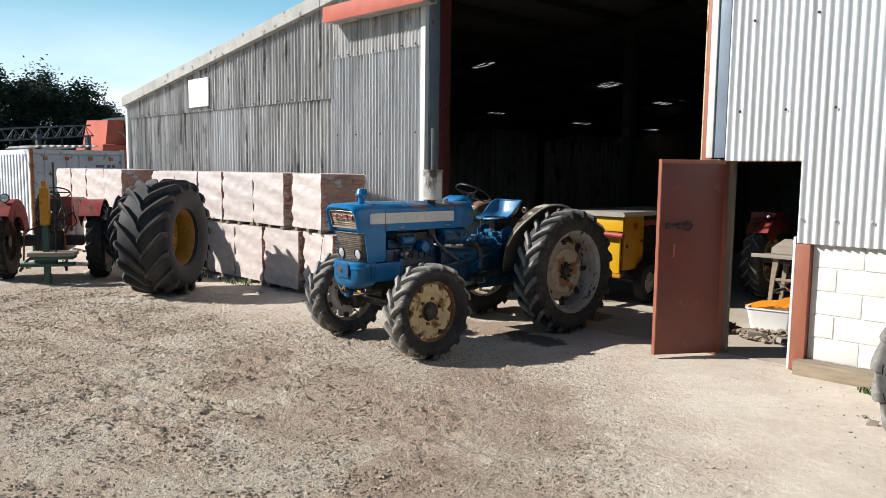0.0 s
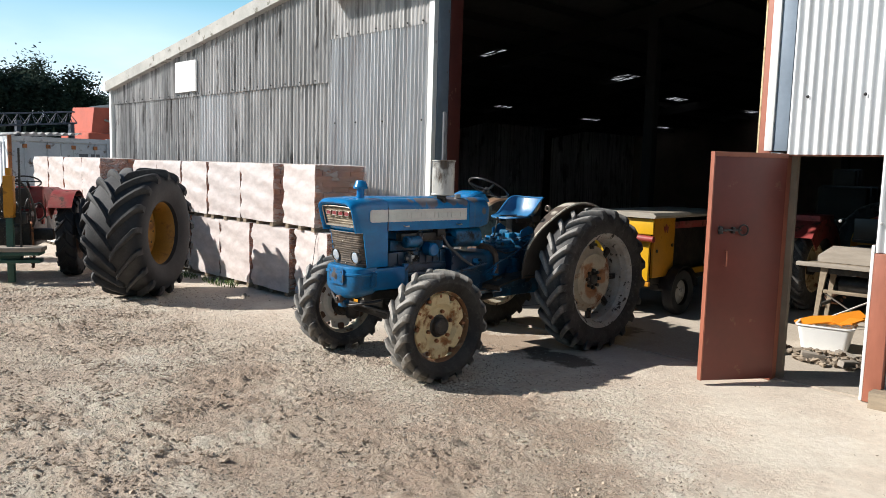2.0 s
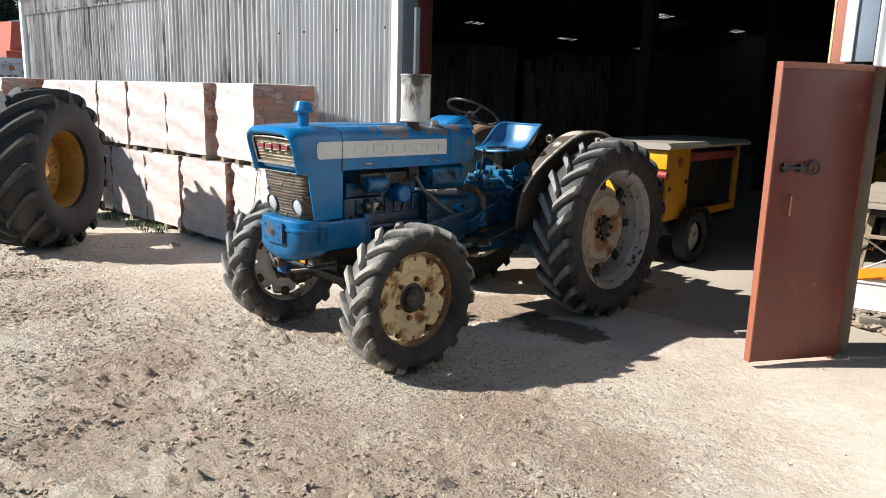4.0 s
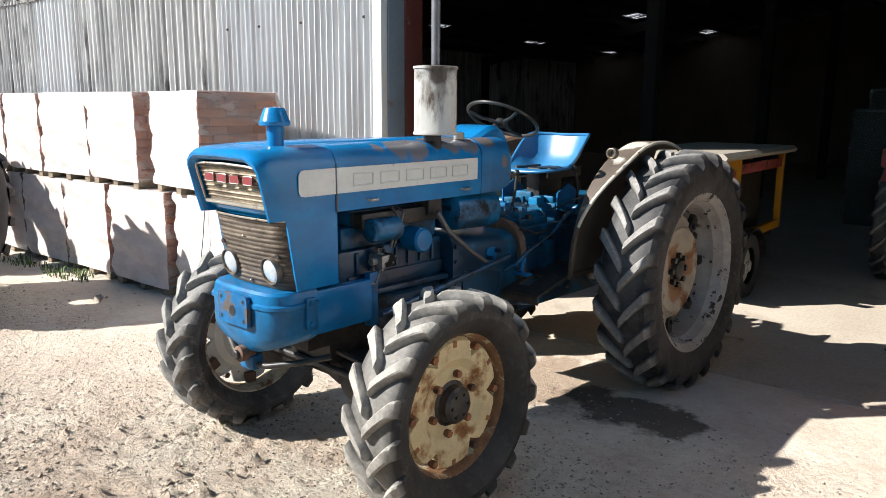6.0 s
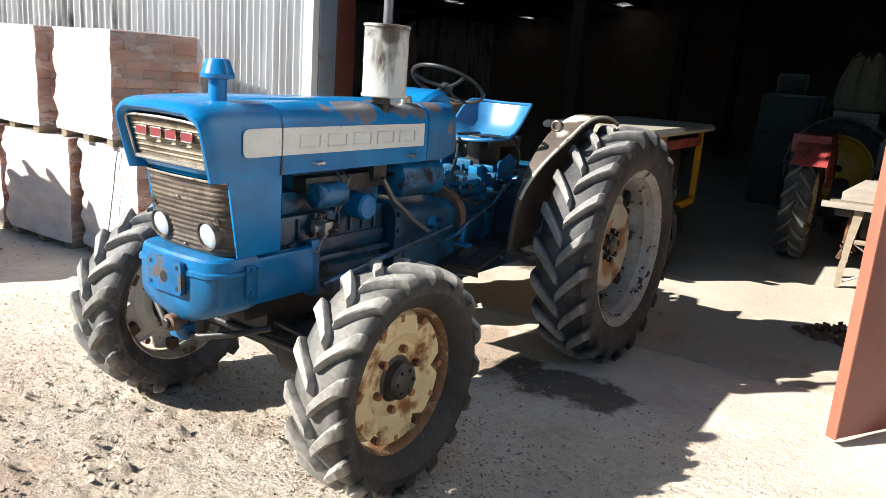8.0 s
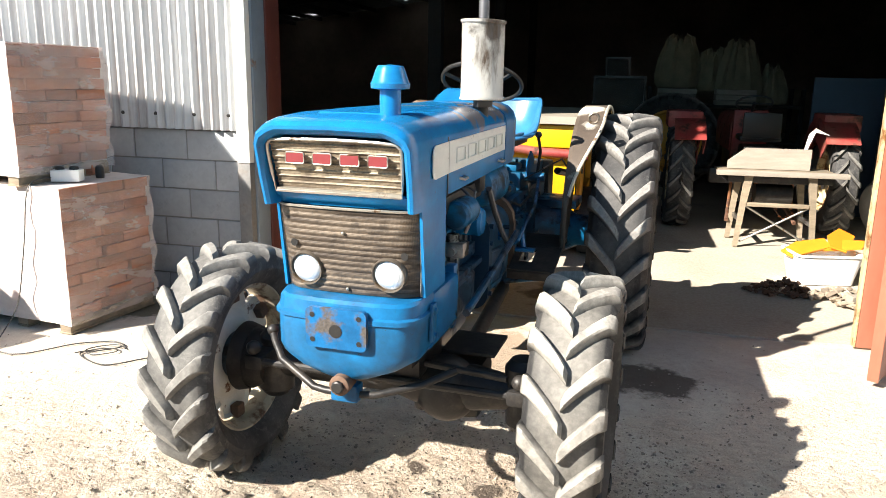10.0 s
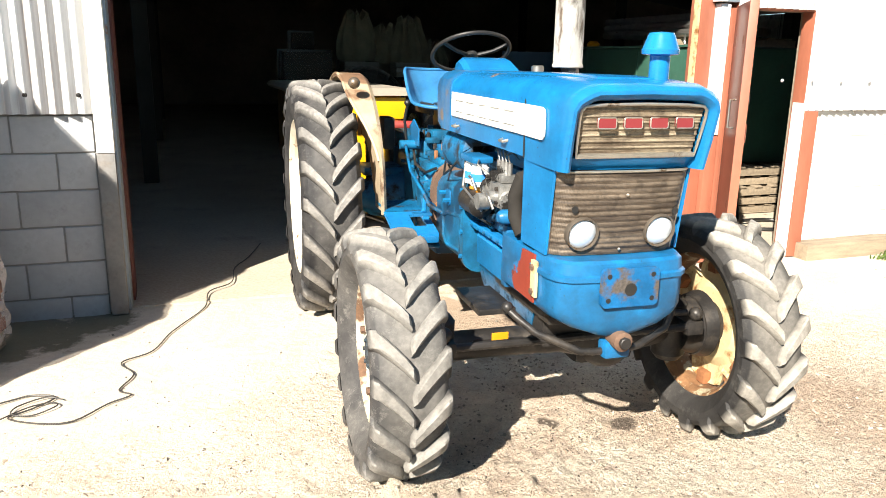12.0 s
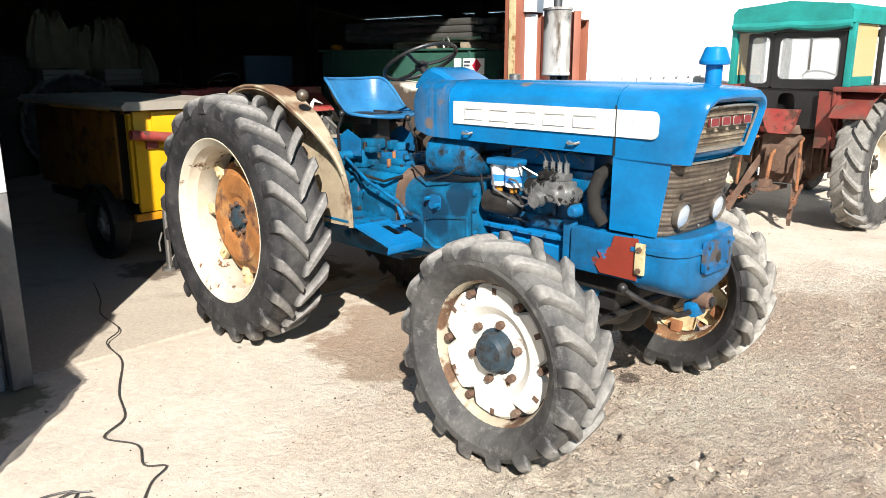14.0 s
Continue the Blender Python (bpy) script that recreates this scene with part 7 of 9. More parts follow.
rim_f_me = mesh_of(rim_f, "wheel", RIM_RUSTY, 0.5)
disc_f_white = mesh_of(front_disc_bm(0.318), "disc", surface("chalky_white_disc_paint", (0.72, 0.69, 0.62), 0.5, vary=0.15, scale=6, wear=(0.17, 0.08, 0.04), wear_at=0.615, wear_scale=10, wear_soft=0.05, bump=0.25, dust=(0.55, 0.47, 0.35), dust_at=0.6), 0.5)
disc_f_yellow = mesh_of(front_disc_bm(0.318), "disc", CREAM_RUST, 0.5)
fl = wheel_set(blue, (0.735, 0, 0.478), 1, 0, 0, 0, tyre_front, rim_f_me, disc_f_yellow, front_hub(), front_bolts(), GREASE, RUST, "front_wheel")
fr_ = wheel_set(blue, (-0.735, 0, 0.478), -1, 0, 0, 0, tyre_front_pale, rim_f_cream, disc_f_white, front_hub(), front_bolts(), HUB_BLUE, CAST_RUST, "front_wheel")
rl_ = wheel_set(blue, (0.755, REAR_Y, 0.725), 1, 0, 0, 0, tyre_rear, rim_r_me_grey, disc_cream, rear_hub(), rear_bolts(), GREASE, GREASE, "rear_wheel")
rr_w = wheel_set(blue, (-0.735, REAR_Y, 0.725), -1, 0, 0, 0, tyre_rear, rim_r_me_cream, disc_rust, rear_hub(), rear_bolts(0.014), HUB_BLUE, CAST_RUST, "rear_wheel")
for w_, m_ in ((fl, RUST), (fr_, CAST_RUST)):
    rim_brackets(0.335, 0.268, 6, 0.008, 0.028, w_, m_)
for w_, m_ in ((rl_, GREASE), (rr_w, CREAM_RUST)):
    rim_brackets(0.485, 0.345, 8, -0.035, 0.03, w_, m_)


# ---- brick pallets ----
def brick_unit_mesh():
    bm = bmesh.new()
    box(bm, -0.5, 0.5, -0.5, 0.5, -0.5, 0.5, 0.03)
    return mesh_of(bm, "brick", BRICK, 0.5)


brick_me = brick_unit_mesh()


def brick_places(w, d, z0, h, rg):
    """Centres and sizes of the bricks on the front, both ends and the top of a pallet load."""
    out = []
    courses = int(h / 0.068)
    ch = h / courses
    for c in range(courses):
        z = z0 + ch * (c + 0.5)
        j = lambda s=0.007: rg.uniform(-s, s)
        lead = c % 2
        nf = 4
        fx0, fx1 = (-w / 2, w / 2) if lead else (-w / 2 + 0.105, w / 2 - 0.105)
        bw = (fx1 - fx0) / nf
        for i in range(nf):
            out.append((fx0 + bw * (i + 0.5) + j(), -d / 2 + 0.053 + j(), z, bw - 0.006, 0.102, ch - 0.004))
        ys0 = -d / 2 + (0.108 if lead else 0.0)
        by = (d / 2 - ys0) / 3
        for sx in (-1, 1):
            for i in range(3):
                out.append((sx * (w / 2 - 0.053) + j(0.016), ys0 + by * (i + 0.5) + j(), z, 0.102, by - 0.006, ch - 0.004))
    z = z0 + h - ch / 2
    for a in range(3):
        for b in range(5):
            out.append((-w / 2 + 0.11 + (w - 0.22) * (a + 0.5) / 3 + rg.uniform(-0.004, 0.004), -d / 2 + 0.11 + (d - 0.11) * (b + 0.5) / 5, z, (w - 0.22) / 3 - 0.006, (d - 0.11) / 5 - 0.006, ch - 0.004))
    return out


def film_bm(w, d, z0, z1, seed):
    bm = bmesh.new()
    rows = 30
    outline = []
    for (x0, y0), (x1, y1), n in (((-w / 2, -d / 2), (w / 2, -d / 2), 12), ((w / 2, -d / 2), (w / 2, d / 2), 10), ((w / 2, d / 2), (-w / 2, d / 2), 6), ((-w / 2, d / 2), (-w / 2, -d / 2), 10)):
        for i in range(n):
            outline.append((x0 + (x1 - x0) * i / n, y0 + (y1 - y0) * i / n))
    rings = []
    for r in range(rows + 1):
        z = z0 + (z1 - z0) * r / rows
        ring = []
        for x, y in outline:
            k = 0.010 + 0.014 * abs(noise.noise(Vector((x * 5 + seed, y * 5, z * 9)))) + 0.008 * math.sin(z * 21 + x * 5 + seed)
            k += 0.012 * noise.noise(Vector((seed, 3.0 if x > 0 else 8.0, z * 21))) * (abs(x) > 0.44 * w)
            s = 1.0 if 0 < r < rows else 0.99
            L = math.hypot(x / (w / 2), y / (d / 2))
            ring.append(((x * (1 + k / (w / 2) * abs(x) / (w / 2)) ) * s, (y * (1 + k / (d / 2) * abs(y) / (d / 2))) * s, z + 0.008 * noise.noise(Vector((x * 4, y * 4, seed)))))
        rings.append(ring)
    loft(bm, rings, cap=False)
    top = rings[-1]
    cv = bm.verts.new((0, 0, z1 + 0.012))
    bm.verts.ensure_lookup_table()
    last = bm.verts[-1 - len(outline):-1]
    for a, b in zip(last, list(last[1:]) + [last[0]]):
        bm.faces.new((a, b, cv))
    for f in bm.faces:
        c = f.calc_center_median()
        f.material_index = 1 if abs(c.x) > w * 0.485 and c.z < z1 - 0.01 else 0
    return bm


def wooden_pallet_parts(ob, w, d, z0):
    for i in range(5):
        y = -d / 2 + d * (i + 0.5) / 5
        part("board", boxed(-w / 2, w / 2, y - 0.05, y + 0.05, z0 + 0.082, z0 + 0.10, 0.003), TIMBER, ob)
    for i in range(3):
        x = -w / 2 + 0.06 + (w - 0.12) * i / 2
        part("bearer", boxed(x - 0.045, x + 0.045, -d / 2, d / 2, z0 + 0.012, z0 + 0.081, 0.004), TIMBER, ob)
        part("foot_board", boxed(x - 0.05, x + 0.05, -d / 2 - 0.005, d / 2 + 0.005, z0, z0 + 0.012, 0.002), TIMBER, ob)


def brick_pallet(x, y, z0, rz, h, single, w=0.875, d=0.74, lean=0.0):
    where = "standing on the ground" if z0 < 0.5 else "stacked on another pallet"
    ob = thing("brick_pallet", pose(x, y, z0, 0, lean, rz), f"film-wrapped pallet of red clay bricks {where}", "brick pallet", "brick pallets along the barn")
    rg = random.Random(int(x * 100) * 7 + int(z0 * 10))
    wooden_pallet_parts(ob, w, d, 0.0)
    part("load", boxed(-w / 2 + 0.09, w / 2 - 0.09, -d / 2 + 0.09, d / 2, 0.102, h - 0.06), BRICK, ob, smooth=0)
    places = brick_places(w, d, 0.101, h - 0.101, rg)
    if single:
        for px, py, pz, a, b, c in places:
            put("brick", brick_me, ob, pose(px, py, pz, 0, 0, rg.uniform(-2.2, 2.2)) @ Matrix.Diagonal((a, b, c, 1)))
    else:
        bm = bmesh.new()
        for px, py, pz, a, b, c in places:
            box(bm, px - a / 2, px + a / 2, py - b / 2, py + b / 2, pz - c / 2, pz + c / 2)
        tagged(part("bricks", bm, BRICK, ob, smooth=0), kind="stuff")
    part("stretch_film", film_bm(w + 0.01, d + 0.01, 0.06, h + 0.004, x * 3.1 + z0), [FILM, FILM_THIN], ob, "clear wrinkled stretch film")
    # gathered folds where one turn of film ends over the next
    for k in range(4):
        zf_, rise, nf_ = h * (0.16 + 0.24 * k) + rg.uniform(-0.05, 0.05), rg.uniform(-0.09, 0.09), 16
        fold = []
        for i in range(nf_ + 1):
            u = i / nf_
            fold.append((w / 2 + 0.026 + 0.006 * math.sin(9 * u + k), -d / 2 - 0.01 + (d + 0.02) * u, zf_ + rise * u + 0.016 * noise.noise(Vector((u * 4, k * 3.1, x)))))
        part("film_fold", tube(bmesh.new(), fold, [0.0015 + 0.0035 * abs(noise.noise(Vector((i * 0.6, k, x)))) for i in range(nf_ + 1)], 5), FILM_THIN, ob)
    return ob


for i, cx in enumerate((-1.03, -2.08, -3.06, -4.0, -4.97, -5.93, -6.6)):
    brick_pallet(cx, -0.745 - 0.01 * (i % 2), 0.0, -8 if i == 0 else (-3, 2, -1.5, 1, 0, 1)[i % 6], 0.945, i < 3, lean=(0, 0.8, -0.6, 0.5)[i % 4])
for i, cx in enumerate((-1.30, -2.40, -3.37, -4.32, -5.27, -6.22)):
    brick_pallet(cx, -0.765, 0.95, -7 if i == 0 else (1.5, -1, 2, -2, 0)[i % 5], 0.87, i < 3)
for i in range(4):
    for lev in (0, 1):
        brick_pallet(-7.47 - 0.96 * i, -1.25, 0.95 * lev, (0, 1.5, -1)[i % 3], 0.945 - 0.06 * lev, False)

# power box and loose bricks on the low end pallet
pb = thing("power_box", pose(-0.78, -0.93, 0.962, 0, 0, 20), "grey outdoor socket box lying on the brick pallet", "power box")
part("case", boxed(-0.09, 0.09, -0.05, 0.05, 0, 0.075, 0.008), PLASTIC_WHITE, pb)
for k in (-0.045, 0.045):
    part("socket_cap", disc_caps(bmesh.new(), [(0.075, 0.03), (0.092, 0.028), (0.098, 0.02)], 16, "Z"), BLACK, pb, m=pose(k, 0, 0))
lb = thing("loose_brick", pose(-0.93, -0.62, 0.998, 0, 0, 12), "single red brick laid on the pallet", "brick", "loose bricks")
put("brick", brick_me, lb, Matrix.Diagonal((0.215, 0.10, 0.065, 1)))
copy_thing(lb, pose(-1.16, -0.66, 0.998, 0, 0, -5))
copy_thing(lb, pose(-1.03, -0.56, 1.064, 0, 0, 3))
pl = thing("plug_connector", pose(-0.70, -0.72, 0.96), "black cable connector standing on the pallet", "plug")
part("body", disc_caps(bmesh.new(), [(0, 0.028), (0.05, 0.03), (0.075, 0.026), (0.085, 0.015)], 14, "Z"), BLACK, pl)

# black cable over the yard
CABLE_RUN = [(-0.93, -1.52), (-0.70, -1.55), (-0.52, -1.33), (-0.38, -1.24), (-0.30, -1.22), (-0.20, -1.27), (-0.28, -1.37), (-0.37, -1.45), (-0.22, -1.54), (-0.09, -1.55), (0.04, -1.41), (0.14, -1.34), (0.08, -1.26), (0.14, -1.08), (0.07, -0.90), (0.22, -0.78), (0.31, -0.53), (0.38, -0.38), (0.53, -0.08), (0.57, 0.20), (0.73, 0.38), (0.78, 0.76), (0.91, 1.06), (1.05, 1.5)]


def smooth_path(pts, n=5):
    pts = [Vector(p) for p in pts]
    out = []
    for i in range(len(pts) - 1):
        p0, p1, p2, p3 = pts[max(i - 1, 0)], pts[i], pts[i + 1], pts[min(i + 2, len(pts) - 1)]
        for k in range(n):
            t = k / n
            out.append(0.5 * ((2 * p1) + (p2 - p0) * t + (2 * p0 - 5 * p1 + 4 * p2 - p3) * t * t + (3 * p1 - p0 - 3 * p2 + p3) * t ** 3))
    return out + [pts[-1]]


run = [(x, y, (ground_height(x, y) if y < 0.05 else 0.014) + 0.010) for x, y in CABLE_RUN]
drop = [(-0.84, -0.99, 0.99), (-0.88, -1.16, 0.95), (-0.92, -1.20, 0.6), (-1.0, -1.22, 0.2), (-1.03, -1.35, 0.02)]
cb = tube(bmesh.new(), smooth_path([*drop, *run]), 0.0042, 6)
COIL = [(-0.40, -1.46), (-0.30, -1.36), (-0.21, -1.33), (-0.18, -1.38), (-0.27, -1.45), (-0.36, -1.42), (-0.35, -1.33), (-0.24, -1.27), (-0.16, -1.31)]
tagged(part("cable", tube(bmesh.new(), smooth_path([(x, y, ground_height(x, y) + 0.012 + 0.003 * (k % 2)) for k, (x, y) in enumerate(COIL)]), 0.0035, 6), CABLE), "loose loop of thin black cable on the dust", "cable")
tagged(part("cable", cb, CABLE), "black rubber mains cable trailing from the pallet into the barn", "cable")

# ---- big loose tyre ----
YELLOW_RUST = surface("rusty_yellow_rim_paint", (0.30, 0.145, 0.014), 0.55, vary=0.3, scale=6, wear=(0.2, 0.09, 0.03), wear_at=0.53, wear_soft=0.12, wear_scale=6)
AX = 39.5
big = thing("giant_tyre", pose(-2.88, -2.63, 0.855, 0, 0, AX), "huge black tractor wheel with yellow rim standing loose", "tyre")
part("tyre", tyre_bm(0.868, 0.76, 0.43, 17, 0.075, 0.062, 0.5), RUBBER_DARK, big)
bgr = revolve(bmesh.new(), [(-0.27, 0.44), (-0.255, 0.42), (-0.18, 0.395), (0.16, 0.39), (0.24, 0.415), (0.262, 0.445), (0.275, 0.445), (0.272, 0.42), (0.24, 0.40), (0.15, 0.372), (-0.18, 0.375), (-0.27, 0.41)], 56, closed=True)
part("rim", bgr, YELLOW_RUST, big)
part("disc", revolve(bmesh.new(), [(0.02, 0.375), (0.03, 0.33), (0.07, 0.25), (0.06, 0.16), (0.05, 0.10), (0.035, 0.10), (0.045, 0.16), (0.055, 0.25), (0.015, 0.33), (0.0, 0.375)], 48, closed=True), YELLOW_RUST, big)
for k in range(8):
    t = 2 * math.pi * k / 8
    part("stud_hole", disc_caps(bmesh.new(), [(0.066, 0.016), (0.07, 0.016)], 10), GRILLE_DARK, big, m=pose(0, 0.2 * math.cos(t), 0.2 * math.sin(t)))

# its mate stands close behind it, by the pallets
mate = thing("giant_tyre", pose(-4.8, -2.0, 0.79, 0, 0, 4), "big black tractor tyre standing close behind a larger one", "tyre")
part("tyre", tyre_bm(0.80, 0.5, 0.43, 19, 0.06, 0.055, 0.4), RUBBER_DARK, mate)


# ---- plain red tractors ----
def red_tractor(name, m, label, R=0.63, W=0.30, rr=0.37, track=0.75, wb=1.95, cab=False, tyre_mat=RUBBER, rim_mat=CREAM_RUST, fender_mat=RED):
    """An older red tractor looking along its own -Y, its rear axle over the origin."""
    ob = thing(name, m, label, "tractor")
    ty = mesh_of(tyre_bm(R, W, rr, 19, 0.032, 0.045, 0.28, 56), "tyre", tyre_mat, 0.55)
    rim = mesh_of(rear_rim_bm(rr, W), "rear_wheel", rim_mat, 0.5)
    dsc = mesh_of(rear_disc_bm(rr), "disc", rim_mat, 0.5)
    for sx in (-1, 1):
        turn = pose(0, 0, 0) if sx > 0 else pose(0, 0, 0, 0, 0, 180)
        w = put("rear_wheel", rim, ob, Matrix.Translation((sx * track, 0, R - 0.015)) @ turn)
        put("tyre", ty, w, turn)
        put("disc", dsc, w)
        part("hub", disc_caps(bmesh.new(), [(-0.1, 0.1), (0.02, 0.1), (0.03, 0.06), (0.06, 0.05)], 16), GREASE, w)
        fr = 0.36
        fw = part("front_wheel", disc_caps(bmesh.new(), [(-0.06, 0.2), (-0.02, 0.19), (0.02, 0.08), (0.06, 0.06)], 24), rim_mat, ob, m=Matrix.Translation((sx * 0.62, -wb, fr)) @ turn)
        part("tyre", revolve(bmesh.new(), [(-0.07, 0.2), (-0.095, 0.25), (-0.09, 0.32), (-0.05, fr - 0.005), (-0.03, fr), (-0.025, fr - 0.012), (0.0, fr), (0.025, fr - 0.012), (0.03, fr), (0.05, fr - 0.005), (0.09, 0.32), (0.095, 0.25), (0.07, 0.2)], 40), tyre_mat, fw)
        fd = bmesh.new()
        ri = []
        for k in range(15):
            t = radians(170 - 130 * k / 14)
            q = R + 0.07
            x0, x1 = track - 0.22, track + 0.1
            ri.append([(sx * x, q_ * math.cos(t), R - 0.01 + q_ * math.sin(t)) for x, q_ in ((x0, 0.42), (x0, q), (x1, q), (x1, q + 0.012), (x0 - 0.012, q + 0.012), (x0 - 0.012, 0.42))])
        loft(fd, ri)
        part("fender", fd, fender_mat, ob)
    zc = R
    part("gearbox", box(box(boxed(-0.17, 0.17, -1.0, 0.25, zc - 0.22, zc + 0.2, 0.03), -0.22, 0.22, -0.2, 0.3, zc - 0.26, zc + 0.26, 0.05), -0.5, 0.5, -0.09, 0.09, zc - 0.09, zc + 0.09, 0.04), GREASE if not cab else CAST_RUST, ob)
    part("engine", boxed(-0.16, 0.16, -wb + 0.1, -1.0, zc - 0.18, zc + 0.3, 0.03), GREASE, ob)
    hoodb = loft(bmesh.new(), [hood_ring(w_, zc + 0.22, zc + 0.50, zt, 0.12, lambda z, yy=yy: yy) for w_, zt, yy in ((0.20, zc + 0.62, -wb - 0.35), (0.225, zc + 0.66, -wb - 0.2), (0.225, zc + 0.68, -1.2), (0.21, zc + 0.70, -0.75))])
    part("bonnet", hoodb, fender_mat, ob)
    part("front_axle", tube(bmesh.new(), [(-0.6, -wb, 0.38), (0, -wb, 0.46), (0.6, -wb, 0.38)], 0.045, 10), GREASE, ob)
    part("dash", boxed(-0.2, 0.2, -0.76, -0.62, zc + 0.1, zc + 0.72, 0.03), RED, ob)
    part("seat", box(boxed(-0.22, 0.22, -0.2, 0.2, zc + 0.40, zc + 0.47, 0.03), -0.2, 0.2, 0.17, 0.22, zc + 0.44, zc + 0.72, 0.02), BLACK, ob)
    sw_ = tube(bmesh.new(), [(0.2 * math.cos(t), -0.52 + 0.18 * math.sin(t), zc + 0.80 + 0.09 * math.sin(t)) for t in [2 * math.pi * k / 28 for k in range(28)]], 0.012, 8, closed=True)
    tube(sw_, [(-0.2, -0.52, zc + 0.8), (0.2, -0.52, zc + 0.8)], 0.01, 6)
    tube(sw_, [(0, -0.7, zc + 0.66), (0, -0.52, zc + 0.8)], 0.02, 8)
    part("steering_wheel", sw_, BLACK, ob)
    for sx in (-1, 1):
        part("lift_arm", tube(bmesh.new(), [(sx * 0.22, 0.1, zc - 0.2), (sx * 0.30, 0.45, zc - 0.3), (sx * 0.34, 0.70, 0.2)], 0.022, 8), SCRAP, ob)
        part("lift_rod", tube(bmesh.new(), [(sx * 0.22, 0.28, zc + 0.22), (sx * 0.30, 0.52, zc + 0.2), (sx * 0.32, 0.55, zc - 0.28)], 0.016, 8), RUST, ob)
        ch = bmesh.new()
        for k in range(9):
            t = k / 8
            c = Vector((sx * 0.2, 0.25, zc - 0.28)).lerp(Vector((sx * 0.33, 0.62, 0.29)), t) - Vector((0, 0, 0.10 * math.sin(math.pi * t)))
            tube(ch, [c + Vector((0.014 * math.cos(a), 0.03 * math.sin(a), 0.012 * math.sin(a) if k % 2 else 0.02 * math.cos(a))) for a in [2 * math.pi * j / 8 for j in range(8)]], 0.006, 5, closed=True)
        tagged(part("check_chain", ch, RUST, ob), kind="stuff")
    part("lift_cover", box(boxed(-0.19, 0.19, -0.1, 0.34, zc + 0.26, zc + 0.36, 0.03), -0.12, 0.12, 0.3, 0.4, zc - 0.15, zc + 0.15, 0.03), CAST_RUST if cab else GREASE, ob)
    part("top_link", tube(bmesh.new(), [(0, 0.36, zc + 0.12), (0.03, 0.42, zc + 0.05), (0.05, 0.45, zc - 0.25)], 0.022, 8), RUST, ob)
    return ob


left_red = red_tractor("tractor", pose(-5.72, -3.34, 0, 0, 0, -119.4), "small red tractor carrying a yellow post driver behind", R=0.63, W=0.27, tyre_mat=RUBBER_DARK, rim_mat=CAST_RUST)
hlamp = part("headlamp", disc_caps(bmesh.new(), [(-0.05, 0.03), (-0.03, 0.06), (0.0, 0.075), (0.02, 0.075), (0.025, 0.06)], 20, "Y"), BLACK, left_red, m=pose(0.62, 0.30, 1.36))
part("lens", disc_caps(bmesh.new(), [(0.025, 0.06), (0.03, 0.045)], 20, "Y"), LAMP_GLASS, hlamp)
part("lamp_stalk", tube(bmesh.new(), [(0.62, 0.28, 1.05), (0.62, 0.28, 1.30)], 0.014, 8), BLACK, left_red)
pd_ = thing("post_driver", pose(-5.61, -3.23, 0, 0, 0, -119.4), "yellow hydraulic post driver with timber platform and green frame", "post driver")
part("mast", boxed(0.0, 0.09, 0.80, 0.90, 0.01, 1.10, 0.008), TANK_GREEN, pd_)
part("ram", box(boxed(-0.02, 0.11, 0.78, 0.92, 0.95, 1.55, 0.012), 0.01, 0.08, 0.81, 0.89, 1.55, 1.66, 0.01), YELLOW, pd_)
part("hose", tube(bmesh.new(), smooth_path([(-0.05, 0.85, 1.5), (-0.18, 0.8, 1.35), (-0.25, 0.7, 1.0), (-0.18, 0.55, 0.8)]), 0.017, 8), BLACK, pd_)
part("hose", tube(bmesh.new(), smooth_path([(0.12, 0.85, 1.45), (0.2, 0.78, 1.2), (0.15, 0.6, 0.95), (0.05, 0.4, 0.85)]), 0.015, 8), BLACK, pd_)
part("guide_pole", tube(bmesh.new(), [(-0.10, 0.88, 0.40), (-0.10, 0.88, 1.95)], 0.016, 8), BLACK, pd_, "thin dark guide pole")
part("valve_block", boxed(-0.16, 0.0, 0.72, 0.82, 0.86, 1.02, 0.012), BLACK, pd_)
for k in range(4):
    part("hose", tube(bmesh.new(), smooth_path([(-0.14 + 0.05 * k, 0.74, 0.95), (-0.30 + 0.14 * k, 0.70, 1.16 + 0.05 * (k % 2)), (-0.34 + 0.2 * k, 0.50, 0.98), (-0.2 + 0.12 * k, 0.28, 0.86)]), 0.013, 8), BLACK, pd_)
for k in range(2):
    part("plank", boxed(-0.40, 0.28, 0.72 + 0.19 * k, 0.89 + 0.19 * k, 0.47, 0.53, 0.006), TIMBER_PALE, pd_)
part("under_frame", box(box(boxed(-0.38, 0.24, 0.74, 1.08, 0.42, 0.467, 0.008), -0.36, 0.40, 0.76, 1.0, 0.30, 0.35, 0.008), -0.1, 0.2, 0.78, 0.94, 0.35, 0.42), TANK_GREEN, pd_)

cabt = red_tractor("tractor", pose(7.36, -1.38, 0, 0, 0, 84), "worn red tractor with green canvas cab by the barn wall", R=0.655, W=0.31, rr=0.36, track=0.78, cab=True, tyre_mat=RUBBER, rim_mat=CREAM, fender_mat=TRACTOR_RED_RUST)
zf = 1.36
